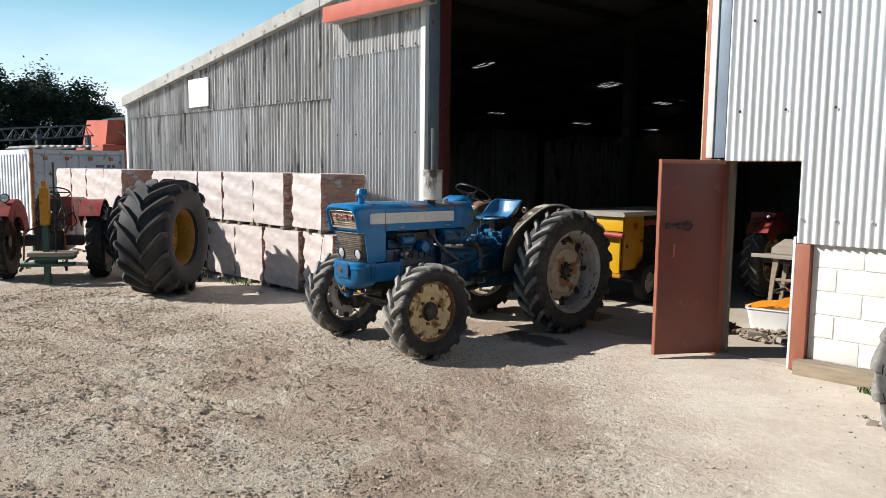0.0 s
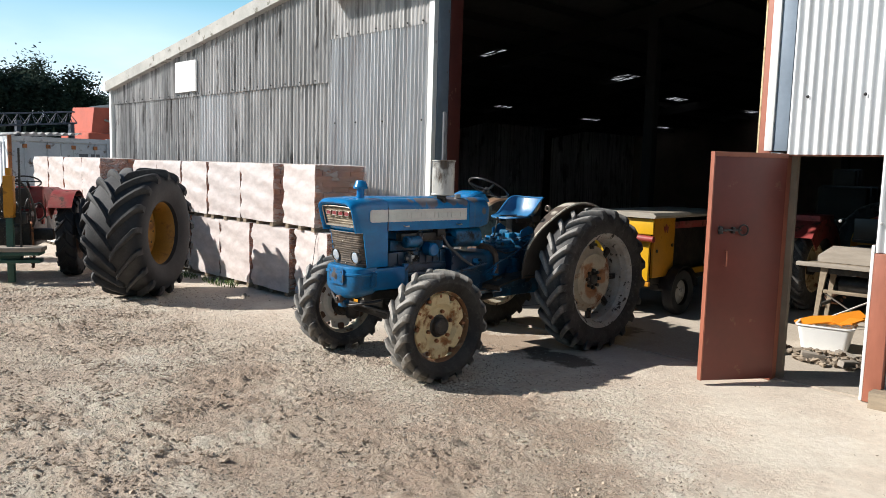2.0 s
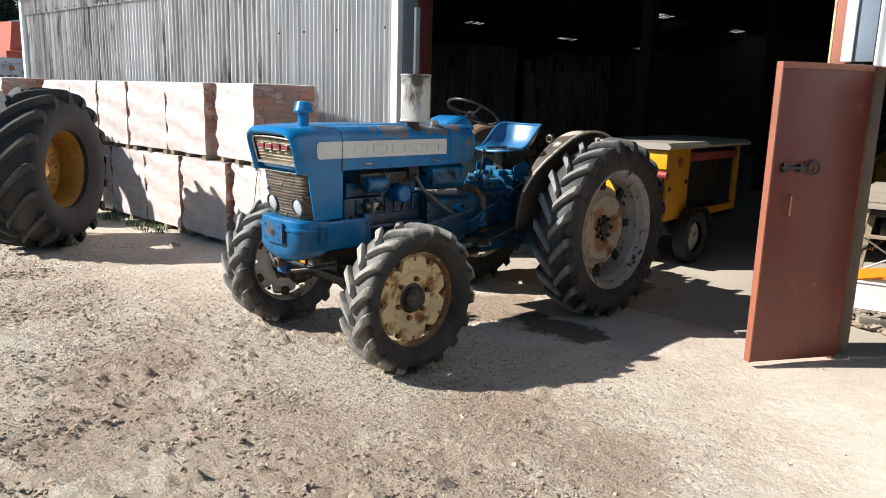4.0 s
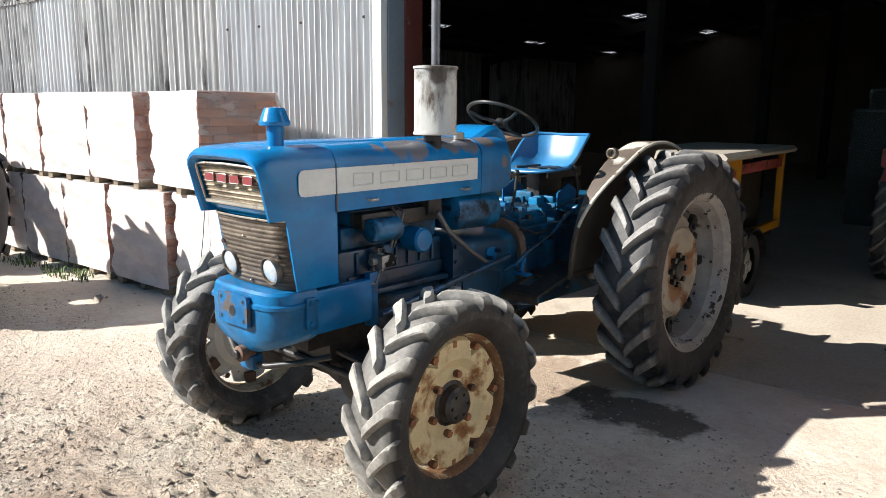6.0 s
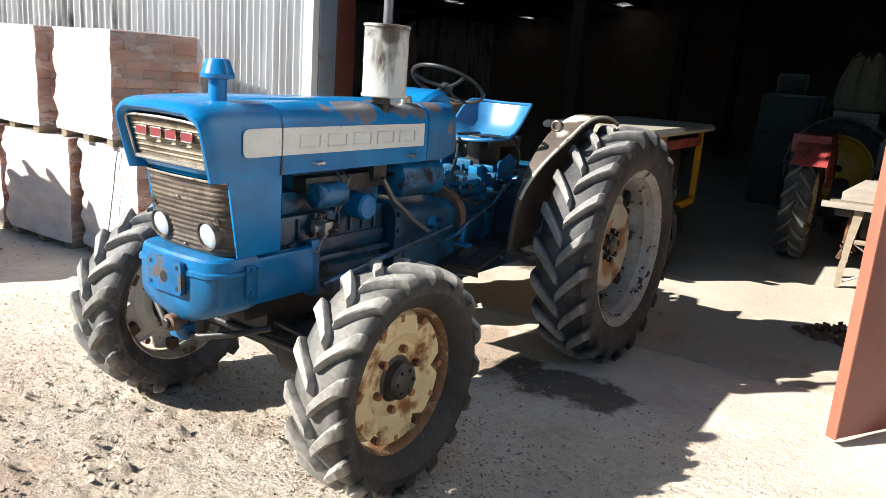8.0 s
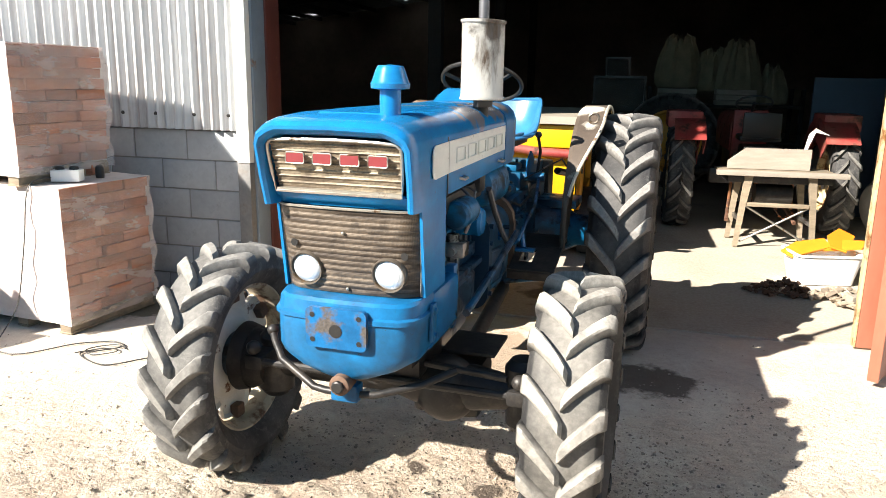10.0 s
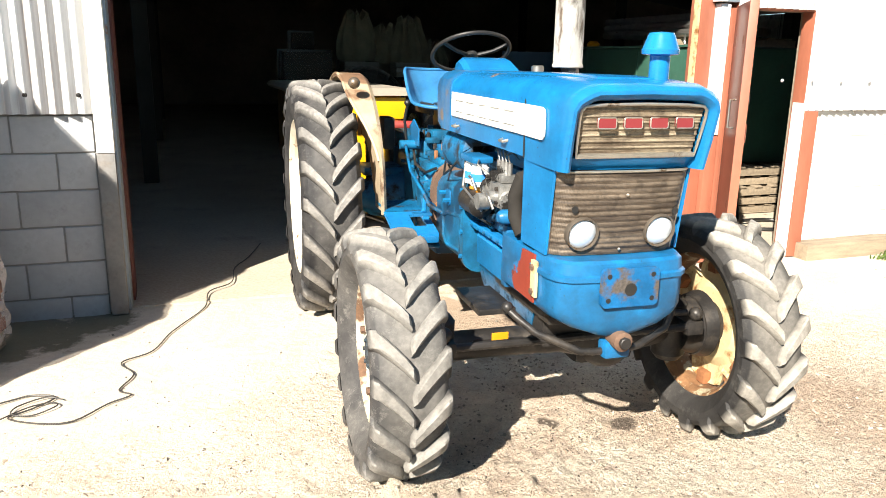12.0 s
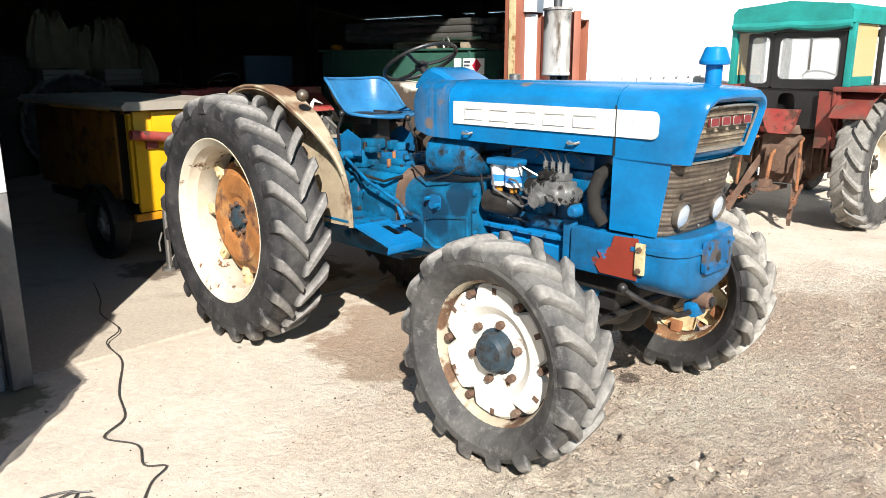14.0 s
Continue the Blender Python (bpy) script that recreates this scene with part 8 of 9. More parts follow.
for sx in (-1, 1):
    part("flat_fender", boxed(sx * 0.50, sx * 0.94, -0.62, 0.42, zf, zf + 0.045, 0.01), TRACTOR_RED_RUST, cabt)
    part("fender_side", boxed(sx * 0.50, sx * 0.53, -0.60, 0.40, 0.62, zf, 0.006), TRACTOR_RED_RUST, cabt)
    part("cab_post", boxed(sx * 0.56, sx * 0.62, 0.30, 0.36, zf + 0.045, 2.02, 0.006), CANVAS, cabt)
    part("cab_post", boxed(sx * 0.56, sx * 0.61, -0.95, -0.90, 0.9, 2.02, 0.006), BLACK, cabt)
    part("curtain", boxed(sx * 0.585, sx * 0.592, -0.28, 0.30, zf + 0.05, 2.0), PVC, cabt, "yellowed clear plastic side curtain")
    part("curtain_hem", boxed(sx * 0.583, sx * 0.594, -0.27, 0.29, zf + 0.05, zf + 0.14, 0.002), CANVAS, cabt)
    part("door_frame", plate_ring([(-0.90, 0.80), (-0.34, 0.80), (-0.30, 1.98), (-0.90, 1.98)], [(-0.84, 1.36), (-0.40, 1.36), (-0.38, 1.92), (-0.84, 1.92)], "X", sx * 0.60, sx * 0.63), BLACK, cabt)
    part("door_window", boxed(sx * 0.612, sx * 0.616, -0.84, -0.38, 1.36, 1.92), GLASS, cabt)
    part("inner_fender", boxed(sx * 0.36, sx * 0.57, 0.36, 0.385, 0.80, zf, 0.008), TRACTOR_RED_RUST, cabt)
roofc = loft(bmesh.new(), [[(x * s_, y, z + 0.03 * (1 - (x / 0.66) ** 2)) for x, z in ((-0.62, 2.0), (-0.62, 2.12), (-0.57, 2.17), (0, 2.20), (0.57, 2.17), (0.62, 2.12), (0.62, 2.0))] for y, s_ in ((0.40, 0.97), (0.36, 1.0), (-0.3, 1.0), (-0.95, 1.0), (-1.0, 0.96))])
part("cab_roof", roofc, CANVAS, cabt, "green canvas roof")
roll = tube(bmesh.new(), [(x, 0.40 + 0.012 * math.sin(9 * x), 2.0 - 0.02 * abs(math.sin(5 * x))) for x in [-0.6 + 0.06 * k for k in range(21)]], [0.035 + 0.012 * abs(math.sin(5 * (-0.6 + 0.06 * k))) for k in range(21)], 10)
part("rolled_curtain", roll, CANVAS, cabt)
part("rear_rail", boxed(-0.6, 0.6, 0.31, 0.36, 1.93, 1.98, 0.006), BLACK, cabt)
part("rear_panel", plate_ring(round_rect(-0.555, 0.16, zf + 0.02, 1.925, 0.03, 4), round_rect(-0.50, 0.10, zf + 0.11, 1.875, 0.06, 4), "Y", 0.325, 0.345), BLACK, cabt)
part("rear_window", boxed(-0.51, 0.11, 0.333, 0.337, zf + 0.10, 1.885), GLASS, cabt, "clear plastic rear window")
part("window_strut", boxed(-0.23, -0.205, 0.346, 0.354, zf + 0.2, 1.86, 0.003), STEEL, cabt)
part("rear_panel", plate_ring(round_rect(0.165, 0.44, zf + 0.02, 1.925, 0.03, 4), round_rect(0.205, 0.40, zf + 0.06, 1.885, 0.05, 4), "Y", 0.32, 0.34), BLACK, cabt)
part("rear_window", boxed(0.20, 0.405, 0.328, 0.332, zf + 0.055, 1.89), GLASS, cabt)
part("lower_panel", plate_ring(round_rect(-0.50, 0.30, 0.98, zf + 0.015, 0.03, 4), round_rect(-0.10, 0.08, 1.12, zf - 0.03, 0.07, 4), "Y", 0.30, 0.32), BLACK, cabt)
part("windscreen_frame", box(box(boxed(-0.6, 0.6, -0.96, -0.92, 1.90, 1.98), -0.6, 0.6, -0.96, -0.92, 1.30, 1.36), -0.03, 0.03, -0.96, -0.92, 1.36, 1.9), BLACK, cabt)
part("windscreen", boxed(-0.58, 0.58, -0.945, -0.94, 1.36, 1.9), GLASS, cabt)
part("bulkhead", boxed(-0.55, 0.55, -0.90, -0.86, 0.7, 1.30, 0.006), BLACK, cabt)
part("seat_back", loft(bmesh.new(), [[(x, y, z) for x, y in ((-w, 0.35), (w, 0.35), (w, 0.41), (-w, 0.41))] for z, w in ((0.92, 0.10), (1.0, 0.15), (1.15, 0.19), (1.17, 0.2))]), RED, cabt, "faded red tapering seat pan")

# heavy rusty linkage frame, axle castings and drawbar behind
for sx in (-1, 1):
    part("axle_housing", tube(bmesh.new(), [(sx * 0.18, 0.0, 0.66), (sx * 0.24, 0.0, 0.66), (sx * 0.34, 0.0, 0.66), (sx * 0.5, 0.0, 0.66)], [0.24, 0.25, 0.14, 0.12], 18), CAST_RUST, cabt)
    part("link_bar", loft(bmesh.new(), [[(sx * x - 0.02, y, z), (sx * x + 0.02, y, z), (sx * x + 0.02, y + 0.012, z + 0.075), (sx * x - 0.02, y + 0.012, z + 0.075)] for x, y, z in ((0.16, 0.22, 0.72), (0.24, 0.42, 0.46), (0.33, 0.66, 0.10), (0.34, 0.70, 0.04))]), CAST_RUST, cabt)
    part("axle_rib", box(boxed(sx * 0.28, sx * 0.30, -0.16, 0.2, 0.52, 0.82, 0.006), sx * 0.36, sx * 0.38, -0.14, 0.17, 0.54, 0.8, 0.006), CAST_RUST, cabt)
part("drawbar", box(boxed(-0.07, 0.07, 0.2, 0.62, 0.34, 0.38, 0.006), -0.05, 0.05, 0.52, 0.62, 0.38, 0.46, 0.01), CAST_RUST, cabt)
part("pto_cap", tube(bmesh.new(), [(0, 0.26, 0.60), (0, 0.42, 0.60)], 0.07, 14), CAST_RUST, cabt)

# ---- beyond the yard ----
cont = thing("shipping_container", pose(-13.9, -0.08, 0), "chalky white shipping container with rusting blue-grey doors", "container")
part("body", boxed(-6.0, -0.06, -1.24, 1.24, 0.05, 2.33), CONTAINER, cont, smooth=0)
for k in range(20):
    part("rib", boxed(-5.9 + 0.29 * k, -5.76 + 0.29 * k, -1.275, -1.242, 0.2, 2.2, 0.01), CONTAINER, cont)
for y0, y1 in ((-1.16, -0.01), (0.01, 1.16)):
    part("door", boxed(-0.058, -0.02, y0, y1, 0.16, 2.2, 0.008), CONTAINER_GREY, cont)
    for yy in (y0 + 0.3, y1 - 0.3):
        part("lock_rod", tube(bmesh.new(), [(0.005, yy, 0.1), (0.005, yy, 2.28)], 0.018, 8), CONTAINER_GREY, cont)
        for zz in (0.3, 2.1):
            part("rod_keeper", boxed(-0.02, 0.03, yy - 0.05, yy + 0.05, zz - 0.05, zz + 0.05, 0.008), RUST, cont)
for yy in (-1.24, 1.16):
    part("corner_post", boxed(-0.07, 0.02, yy, yy + 0.08, 0.0, 2.36, 0.006), RUST if yy < 0 else CONTAINER_GREY, cont)
for zz in (0.04, 2.22):
    part("end_rail", boxed(-0.07, 0.02, -1.16, 1.16, zz, zz + 0.12, 0.006), CONTAINER_GREY, cont)
for k in range(2):
    part("marking_bar", boxed(-0.019, -0.016, 0.45 + 0.3 * k, 0.68 + 0.3 * k, 1.86, 1.94), BAR_INK, cont, smooth=0)
tin = bmesh.new()
rows_ = [[], []]
for i in range(60):
    y = -1.55 + 1.6 * i / 59
    for r, x in enumerate((-2.5, 0.3)):
        rows_[r].append(tin.verts.new((x, y, 2.46 + 0.035 * math.cos(2 * math.pi * y / 0.18) + 0.03 * (y + 1.0))))
for i in range(59):
    tin.faces.new((rows_[0][i], rows_[0][i + 1], rows_[1][i + 1], rows_[1][i]))
bmesh.ops.solidify(tin, geom=list(tin.faces), thickness=0.012)
tagged(part("roof_sheet", tin, GALV, m=pose(-13.9, 0.3, -0.04)), "loose corrugated sheet lying on the container", "metal sheet")
bm_ = bmesh.new()
A, B = Vector((-14.6, -3.2, 2.42)), Vector((-14.6, 0.45, 2.76))
for dx, dz in ((0, 0), (0.35, 0), (0.17, 0.3)):
    tube(bm_, [A + Vector((dx, 0, dz)), B + Vector((dx, 0, dz))], 0.022, 6)
for k in range(12):
    p, q = A.lerp(B, k / 12), A.lerp(B, (k + 0.5) / 12)
    tube(bm_, [p, q + Vector((0.17, 0, 0.3)), A.lerp(B, (k + 1) / 12)], 0.015, 5)
    tube(bm_, [p + Vector((0.35, 0, 0)), q + Vector((0.17, 0, 0.3)), A.lerp(B, (k + 1) / 12) + Vector((0.35, 0, 0))], 0.015, 5)
box(bm_, -14.5, -14.3, -1.0, -0.9, 2.33, 2.75)
box(bm_, -14.5, -14.3, 0.3, 0.4, 2.33, 2.76)
tagged(part("lattice_boom", bm_, surface("dull_blue_grey_boom_paint", (0.055, 0.065, 0.085), 0.6, vary=0.3, scale=2)), "dull blue-grey steel lattice boom lying over the container", "lattice boom")
hv = thing("harvester", pose(-17.5, 3.2, 0), "orange-red harvester standing behind the container", "harvester")
part("body", boxed(-1.2, 1.2, -1.75, 1.0, 0.6, 2.6, 0.08), ORANGE_RED, hv)
part("grain_tank", loft(bmesh.new(), [[(-1.0, -1.58, 2.6), (1.0, -1.58, 2.6), (1.0, 0.3, 2.6), (-1.0, 0.3, 2.6)], [(-0.9, -1.45, 3.42), (0.9, -1.45, 3.36), (0.9, 0.25, 3.45), (-0.9, 0.25, 3.45)]]), ORANGE_RED, hv)
part("cover", boxed(-0.95, 1.03, -0.95, 0.6, 2.75, 3.5, 0.05), BLACK, hv)
part("strap", tube(bmesh.new(), [(1.03, -1.2, 3.0), (1.06, -1.05, 2.95), (1.24, -0.9, 2.62)], 0.03, 8), LID, hv)
part("auger", tube(bmesh.new(), [(1.25, -1.0, 2.5), (1.25, -0.3, 3.2), (1.2, 0.9, 2.6)], 0.09, 10), ORANGE_RED, hv)
for y in (-1.0, 0.7):
    part("wheel", disc_caps(bmesh.new(), [(-0.25, 0.7), (0.2, 0.75), (0.25, 0.3)], 28), RUBBER_DARK, hv, m=pose(1.0, y, 0.74))


def leaf_clump_mesh(seed, n, spread):
    rg = random.Random(seed)
    verts, faces = [], []
    for _ in range(n):
        c = Vector((rg.gauss(0, 1), rg.gauss(0, 1), rg.gauss(0, 0.75))) * spread
        d1 = Vector((rg.gauss(0, 1), rg.gauss(0, 1), rg.gauss(0, 0.6))).normalized()
        d2 = d1.orthogonal().normalized()
        s = rg.uniform(0.07, 0.17)
        i = len(verts)
        verts += [c - d1 * s, c + d2 * s * 0.5, c + d1 * s, c - d2 * s * 0.5]
        faces.append((i, i + 1, i + 2, i + 3))
    return verts, faces


def tree(x, y, h, spread, seed):
    rg = random.Random(seed)
    ob = thing("tree", pose(x, y, 0, 0, 0, rg.uniform(0, 360)), "tall dark green tree with an uneven open crown", "tree", "trees behind the yard")
    tr_ = tube(bmesh.new(), [(0, 0, -0.1), (0.05, 0.02, h * 0.25), (-0.08, 0.05, h * 0.5), (0.05, 0, h * 0.85)], [0.28, 0.2, 0.13, 0.03], 10)
    tips = []
    for k in range(22):
        z0 = h * rg.uniform(0.28, 0.84)
        a = rg.uniform(0, 6.28)
        L = spread * rg.uniform(0.4, 1.0) * (1.15 - z0 / h)
        tip = Vector((L * math.cos(a), L * math.sin(a), z0 + L * rg.uniform(0.15, 0.6)))
        tube(tr_, [(0, 0, z0), tip * 0.5 + Vector((0, 0, z0 * 0.5)), tip], [0.08, 0.05, 0.015], 6)
        tips += [tip, tip * 0.7 + Vector((0, 0, z0 * 0.3))]
    tips.append(Vector((0, 0, h * 0.95)))
    part("trunk", tr_, BARK, ob)
    verts, faces = [], []
    for t_ in tips:
        for _ in range(3):
            v, f = leaf_clump_mesh(rg.random(), 170, 0.42 * rg.uniform(0.7, 1.3))
            off = t_ + Vector((rg.gauss(0, 0.4), rg.gauss(0, 0.4), rg.gauss(0, 0.3)))
            b = len(verts)
            verts += [p + off for p in v]
            faces += [tuple(i + b for i in q) for q in f]
    me = bpy.data.meshes.new("crown")
    me.from_pydata([tuple(v) for v in verts], [], faces)
    me.materials.append(LEAF)
    put("crown", me, ob)


for i, (x, y, h, s) in enumerate(((-50, 6.3, 9.6, 3.6), (-50, 9.6, 8.5, 3.3), (-51, 12.6, 7.7, 3.0), (-52, 3.2, 8.0, 3.6), (-53, 15.5, 6.6, 3.0), (-54, -1.5, 7.2, 3.4))):
    tree(x, y, h, s, 40 + i)
rg = random.Random(5)
verts, faces = [], []
for k in range(260):
    y = -25 + k * 0.22
    v, f = leaf_clump_mesh(k, 40, 0.7)
    b = len(verts)
    verts += [(p.x - 47 + rg.uniform(-1, 1), p.y + y, max(0.0, p.z + rg.uniform(0.4, 3.0))) for p in v]
    faces += [tuple(i + b for i in q) for q in f]
me = bpy.data.meshes.new("hedge")
me.from_pydata(verts, [], faces)
me.materials.append(LEAF)
tagged(new("hedge", me), "dark overgrown hedge along the far edge of the yard", "hedge", kind="stuff")


# ---- inside the barn ----
tl = thing("trailer_machine", pose(0, 0, 0), "yellow site compressor trailer with pale dusty lid, parked inside", "compressor trailer")
part("front_panel", boxed(1.52, 2.32, 1.60, 1.64, 0.48, 1.27, 0.01), YELLOW_SUNLIT, tl)
# this side's shade is painted in with the darker yellow
part("left_panel", boxed(1.50, 1.54, 1.90, 3.55, 0.55, 1.25, 0.01), YELLOW_SHADED, tl)
part("left_panel_post", boxed(1.50, 1.54, 1.642, 1.70, 0.55, 1.25, 0.006), YELLOW_SUNLIT, tl)
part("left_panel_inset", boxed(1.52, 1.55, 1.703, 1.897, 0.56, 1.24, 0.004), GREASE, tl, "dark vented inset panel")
part("lid", loft(bmesh.new(), [[(1.42, y, 1.28), (2.42, y, 1.28), (2.44, y, 1.31), (2.40, y, 1.345), (1.44, y, 1.345), (1.40, y, 1.31)] for y in (1.52, 1.56, 3.6, 3.66)]), LID, tl)
part("corner_post", boxed(2.30, 2.36, 3.48, 3.54, 0.5, 1.28, 0.006), YELLOW, tl)
part("side_panel", boxed(2.325, 2.36, 1.645, 2.16, 0.52, 1.275, 0.006), YELLOW, tl)
part("bolt_head", tube(bmesh.new(), [(2.36, 1.72, 0.86), (2.372, 1.72, 0.86)], 0.022, 10), GREASE, tl)
part("bolt_head", tube(bmesh.new(), [(2.36, 2.10, 0.92), (2.372, 2.10, 0.92)], 0.022, 10), GREASE, tl)
part("sill", boxed(2.30, 2.36, 2.164, 3.478, 0.50, 0.58, 0.006), YELLOW, tl)
part("side_rail", boxed(2.315, 2.35, 2.164, 3.478, 1.13, 1.22, 0.006), RED, tl)
part("chassis", box(box(boxed(1.55, 2.30, 1.66, 3.5, 0.42, 0.5, 0.01), 1.86, 1.98, 1.2, 1.66, 0.40, 0.48, 0.01), 1.5, 2.4, 2.2, 2.3, 0.28, 0.36, 0.01), GREASE, tl)
part("engine_bulk", boxed(1.60, 2.22, 1.9, 3.3, 0.52, 1.15, 0.05), GREASE, tl)
part("cross_tube", tube(bmesh.new(), [(1.46, 1.53, 1.10), (1.62, 1.53, 1.08), (2.0, 1.53, 1.035), (2.42, 1.53, 1.02)], 0.04, 14), RED, tl)
part("light_board", boxed(1.66, 2.38, 1.572, 1.598, 1.075, 1.262, 0.004), YELLOW_SUNLIT, tl)
part("tail_lamp", boxed(1.60, 1.70, 1.575, 1.6, 0.98, 1.06, 0.008), RED, tl)
part("tail_lamp", boxed(2.18, 2.28, 1.575, 1.6, 0.98, 1.06, 0.008), RED, tl)
part("lower_bar", boxed(1.46, 2.36, 1.56, 1.61, 0.42, 0.475, 0.006), YELLOW, tl)
for sx, xx in ((-1, 1.52), (1, 2.40)):
    w_ = part("wheel", disc_caps(bmesh.new(), [(-0.04, 0.17), (0.02, 0.16), (0.05, 0.06), (0.07, 0.05)], 22), RIM_GREY, tl, m=pose(xx, 2.25, 0.30, 0, 0, 0 if sx > 0 else 180))
    part("tyre", revolve(bmesh.new(), [(-0.06, 0.17), (-0.08, 0.22), (-0.07, 0.285), (-0.03, 0.30), (0.03, 0.30), (0.07, 0.285), (0.08, 0.22), (0.06, 0.17)], 32), RUBBER_DARK, w_)
    mg = bmesh.new()
    loft(mg, [[(xx - 0.1, 2.25 + r * math.cos(t), 0.30 + r * math.sin(t)) for r in (0.34, 0.352)] + [(xx + 0.1, 2.25 + r * math.cos(t), 0.30 + r * math.sin(t)) for r in (0.352, 0.34)] for t in [radians(10 + 160 * k / 10) for k in range(11)]])
    part("mudguard", mg, GREASE, tl)
jk = tube(bmesh.new(), [(1.66, 1.5, 0.03), (1.66, 1.5, 0.5)], 0.022, 10)
tube(jk, [(1.66, 1.5, 0.03), (1.66, 1.5, 0.005)], 0.06, 12)
tube(jk, [(1.62, 1.5, 0.32), (1.58, 1.48, 0.25), (1.58, 1.47, 0.18)], 0.008, 6)
part("jack_leg", jk, STEEL, tl)
emb = plate(bmesh.new(), [(1.86, 1.18), (1.90, 1.08), (1.93, 1.14), (1.96, 1.08), (2.00, 1.18), (1.97, 1.15), (1.93, 1.20), (1.89, 1.15)], "X", 2.361, 2.366)
part("emblem", emb, RED, tl)

in_red = red_tractor("tractor", pose(4.17, 4.08, 0.012, 0, 0, 180), "red tractor parked in the gloom of the barn", R=0.60, W=0.275, rr=0.34, track=0.83, tyre_mat=RUBBER)
part("fender_box", boxed(-1.0, -0.62, -0.35, 0.2, 1.13, 1.32, 0.03), RED, in_red)
part("fender_box", boxed(0.62, 1.0, -0.35, 0.2, 1.13, 1.32, 0.03), RED, in_red)

sb = thing("saw_bench", pose(4.24, 3.25, 0.012, 0, 0, 3), "dusty saw bench with timber top and folded guard plate", "saw bench")
part("front_rail", boxed(-0.62, 0.62, -0.34, -0.26, 0.735, 0.785, 0.006), TIMBER_PALE, sb)
for k in range(3):
    part("top_board", boxed(-0.56, 0.56, -0.255 + 0.17 * k, -0.09 + 0.17 * k, 0.735, 0.765, 0.004), TIMBER, sb)
part("guard_plate", plate(bmesh.new(), [(-0.47, 0.77), (0.34, 0.77), (0.34, 0.985), (-0.30, 0.985), (-0.47, 0.85)], "Y", 0.02, 0.032), TIMBER_PALE, sb)
for sx in (-1, 1):
    for yy in (-0.26, 0.20):
        part("leg", loft(bmesh.new(), [[(sx * q - w_, yy - 0.022, z), (sx * q + w_, yy - 0.022, z), (sx * q + w_, yy + 0.022, z), (sx * q - w_, yy + 0.022, z)] for q, w_, z in ((0.37, 0.022, 0.0), (0.335, 0.028, 0.42), (0.30, 0.04, 0.734))]), TIMBER, sb, smooth=0)
    part("side_rail", boxed(sx * 0.33 - 0.015, sx * 0.33 + 0.015, -0.26, 0.20, 0.24, 0.28), STEEL, sb)
part("cross_rail", boxed(-0.30, 0.30, -0.275, -0.245, 0.42, 0.46, 0.004), TIMBER, sb)
part("top_frame", boxed(-0.50, 0.50, -0.25, 0.22, 0.66, 0.732, 0.006), GREASE, sb)
for sx in (-1, 1):
    part("cross_brace", tube(bmesh.new(), [(sx * 0.33, -0.25, 0.05), (-sx * 0.3, -0.24, 0.42)], 0.011, 6), STEEL, sb)
part("motor", tube(bmesh.new(), [(-0.18, 0.0, 0.52), (0.18, 0.0, 0.52)], 0.1, 16), GREASE, sb)
rk = plate(bmesh.new(), [(0.30, 0.98), (0.36, 1.16), (0.50, 1.13), (0.42, 1.17), (0.36, 1.20), (0.30, 1.14), (0.27, 0.98)], "Y", 0.05, 0.058)
part("riving_knife", rk, PLASTIC_WHITE, sb)

tub = thing("plastic_tub", pose(4.42, 1.75, 0.012, 0, 0, 12), "white plastic tub heaped with orange plastic", "tub")
part("tub_wall", loft(bmesh.new(), [[(x * s_, y * s_, z) for x, y in round_rect(-0.27, 0.27, -0.2, 0.2, 0.06)] for s_, z in ((0.82, 0.0), (1.0, 0.24), (1.06, 0.245), (1.06, 0.26), (0.97, 0.26), (0.80, 0.02))]), PLASTIC_WHITE, tub)
for k, (x, y, a) in enumerate(((-0.12, 0.05, 20), (0.14, 0.02, -30), (0.2, 0.1, 60))):
    part("orange_sheet", plate(bmesh.new(), [(-0.2, -0.06), (0.18, -0.09), (0.24, 0.05), (0.0, 0.12), (-0.2, 0.07)], "Z", -0.01, 0.005), PLASTIC_ORANGE, tub, m=pose(x, y, 0.27 + 0.03 * k, 14, -12, a))


def heap(name, x, y, rx, ry, h, n, r, mat, label, cat, seed):
    rg = random.Random(seed)
    pl_ = []
    for _ in range(n):
        a, q = rg.uniform(0, 6.28), math.sqrt(rg.random())
        pl_.append((x + rx * q * math.cos(a), y + ry * q * math.sin(a), 0.012 + h * (1 - q) * rg.random() + r * 0.4, r * rg.uniform(0.5, 1.4)))
    tagged(new(name, scatter_mesh(name, mat, pl_, seed=seed)), label, cat, kind="stuff")


heap("scrap_heap", 4.02, 1.25, 0.26, 0.18, 0.12, 130, 0.035, SCRAP, "heap of rusty chain and scrap iron on the slab", "scrap heap", 1)
heap("rubble_heap", 4.66, 1.15, 0.42, 0.3, 0.09, 150, 0.045, RUBBLE, "heap of broken brick and timber offcuts", "rubble heap", 2)
heap("scrap_heap", 5.5, 1.75, 0.3, 0.3, 0.22, 110, 0.05, SCRAP, "pile of scrap metal inside the small doorway", "scrap heap", 3)
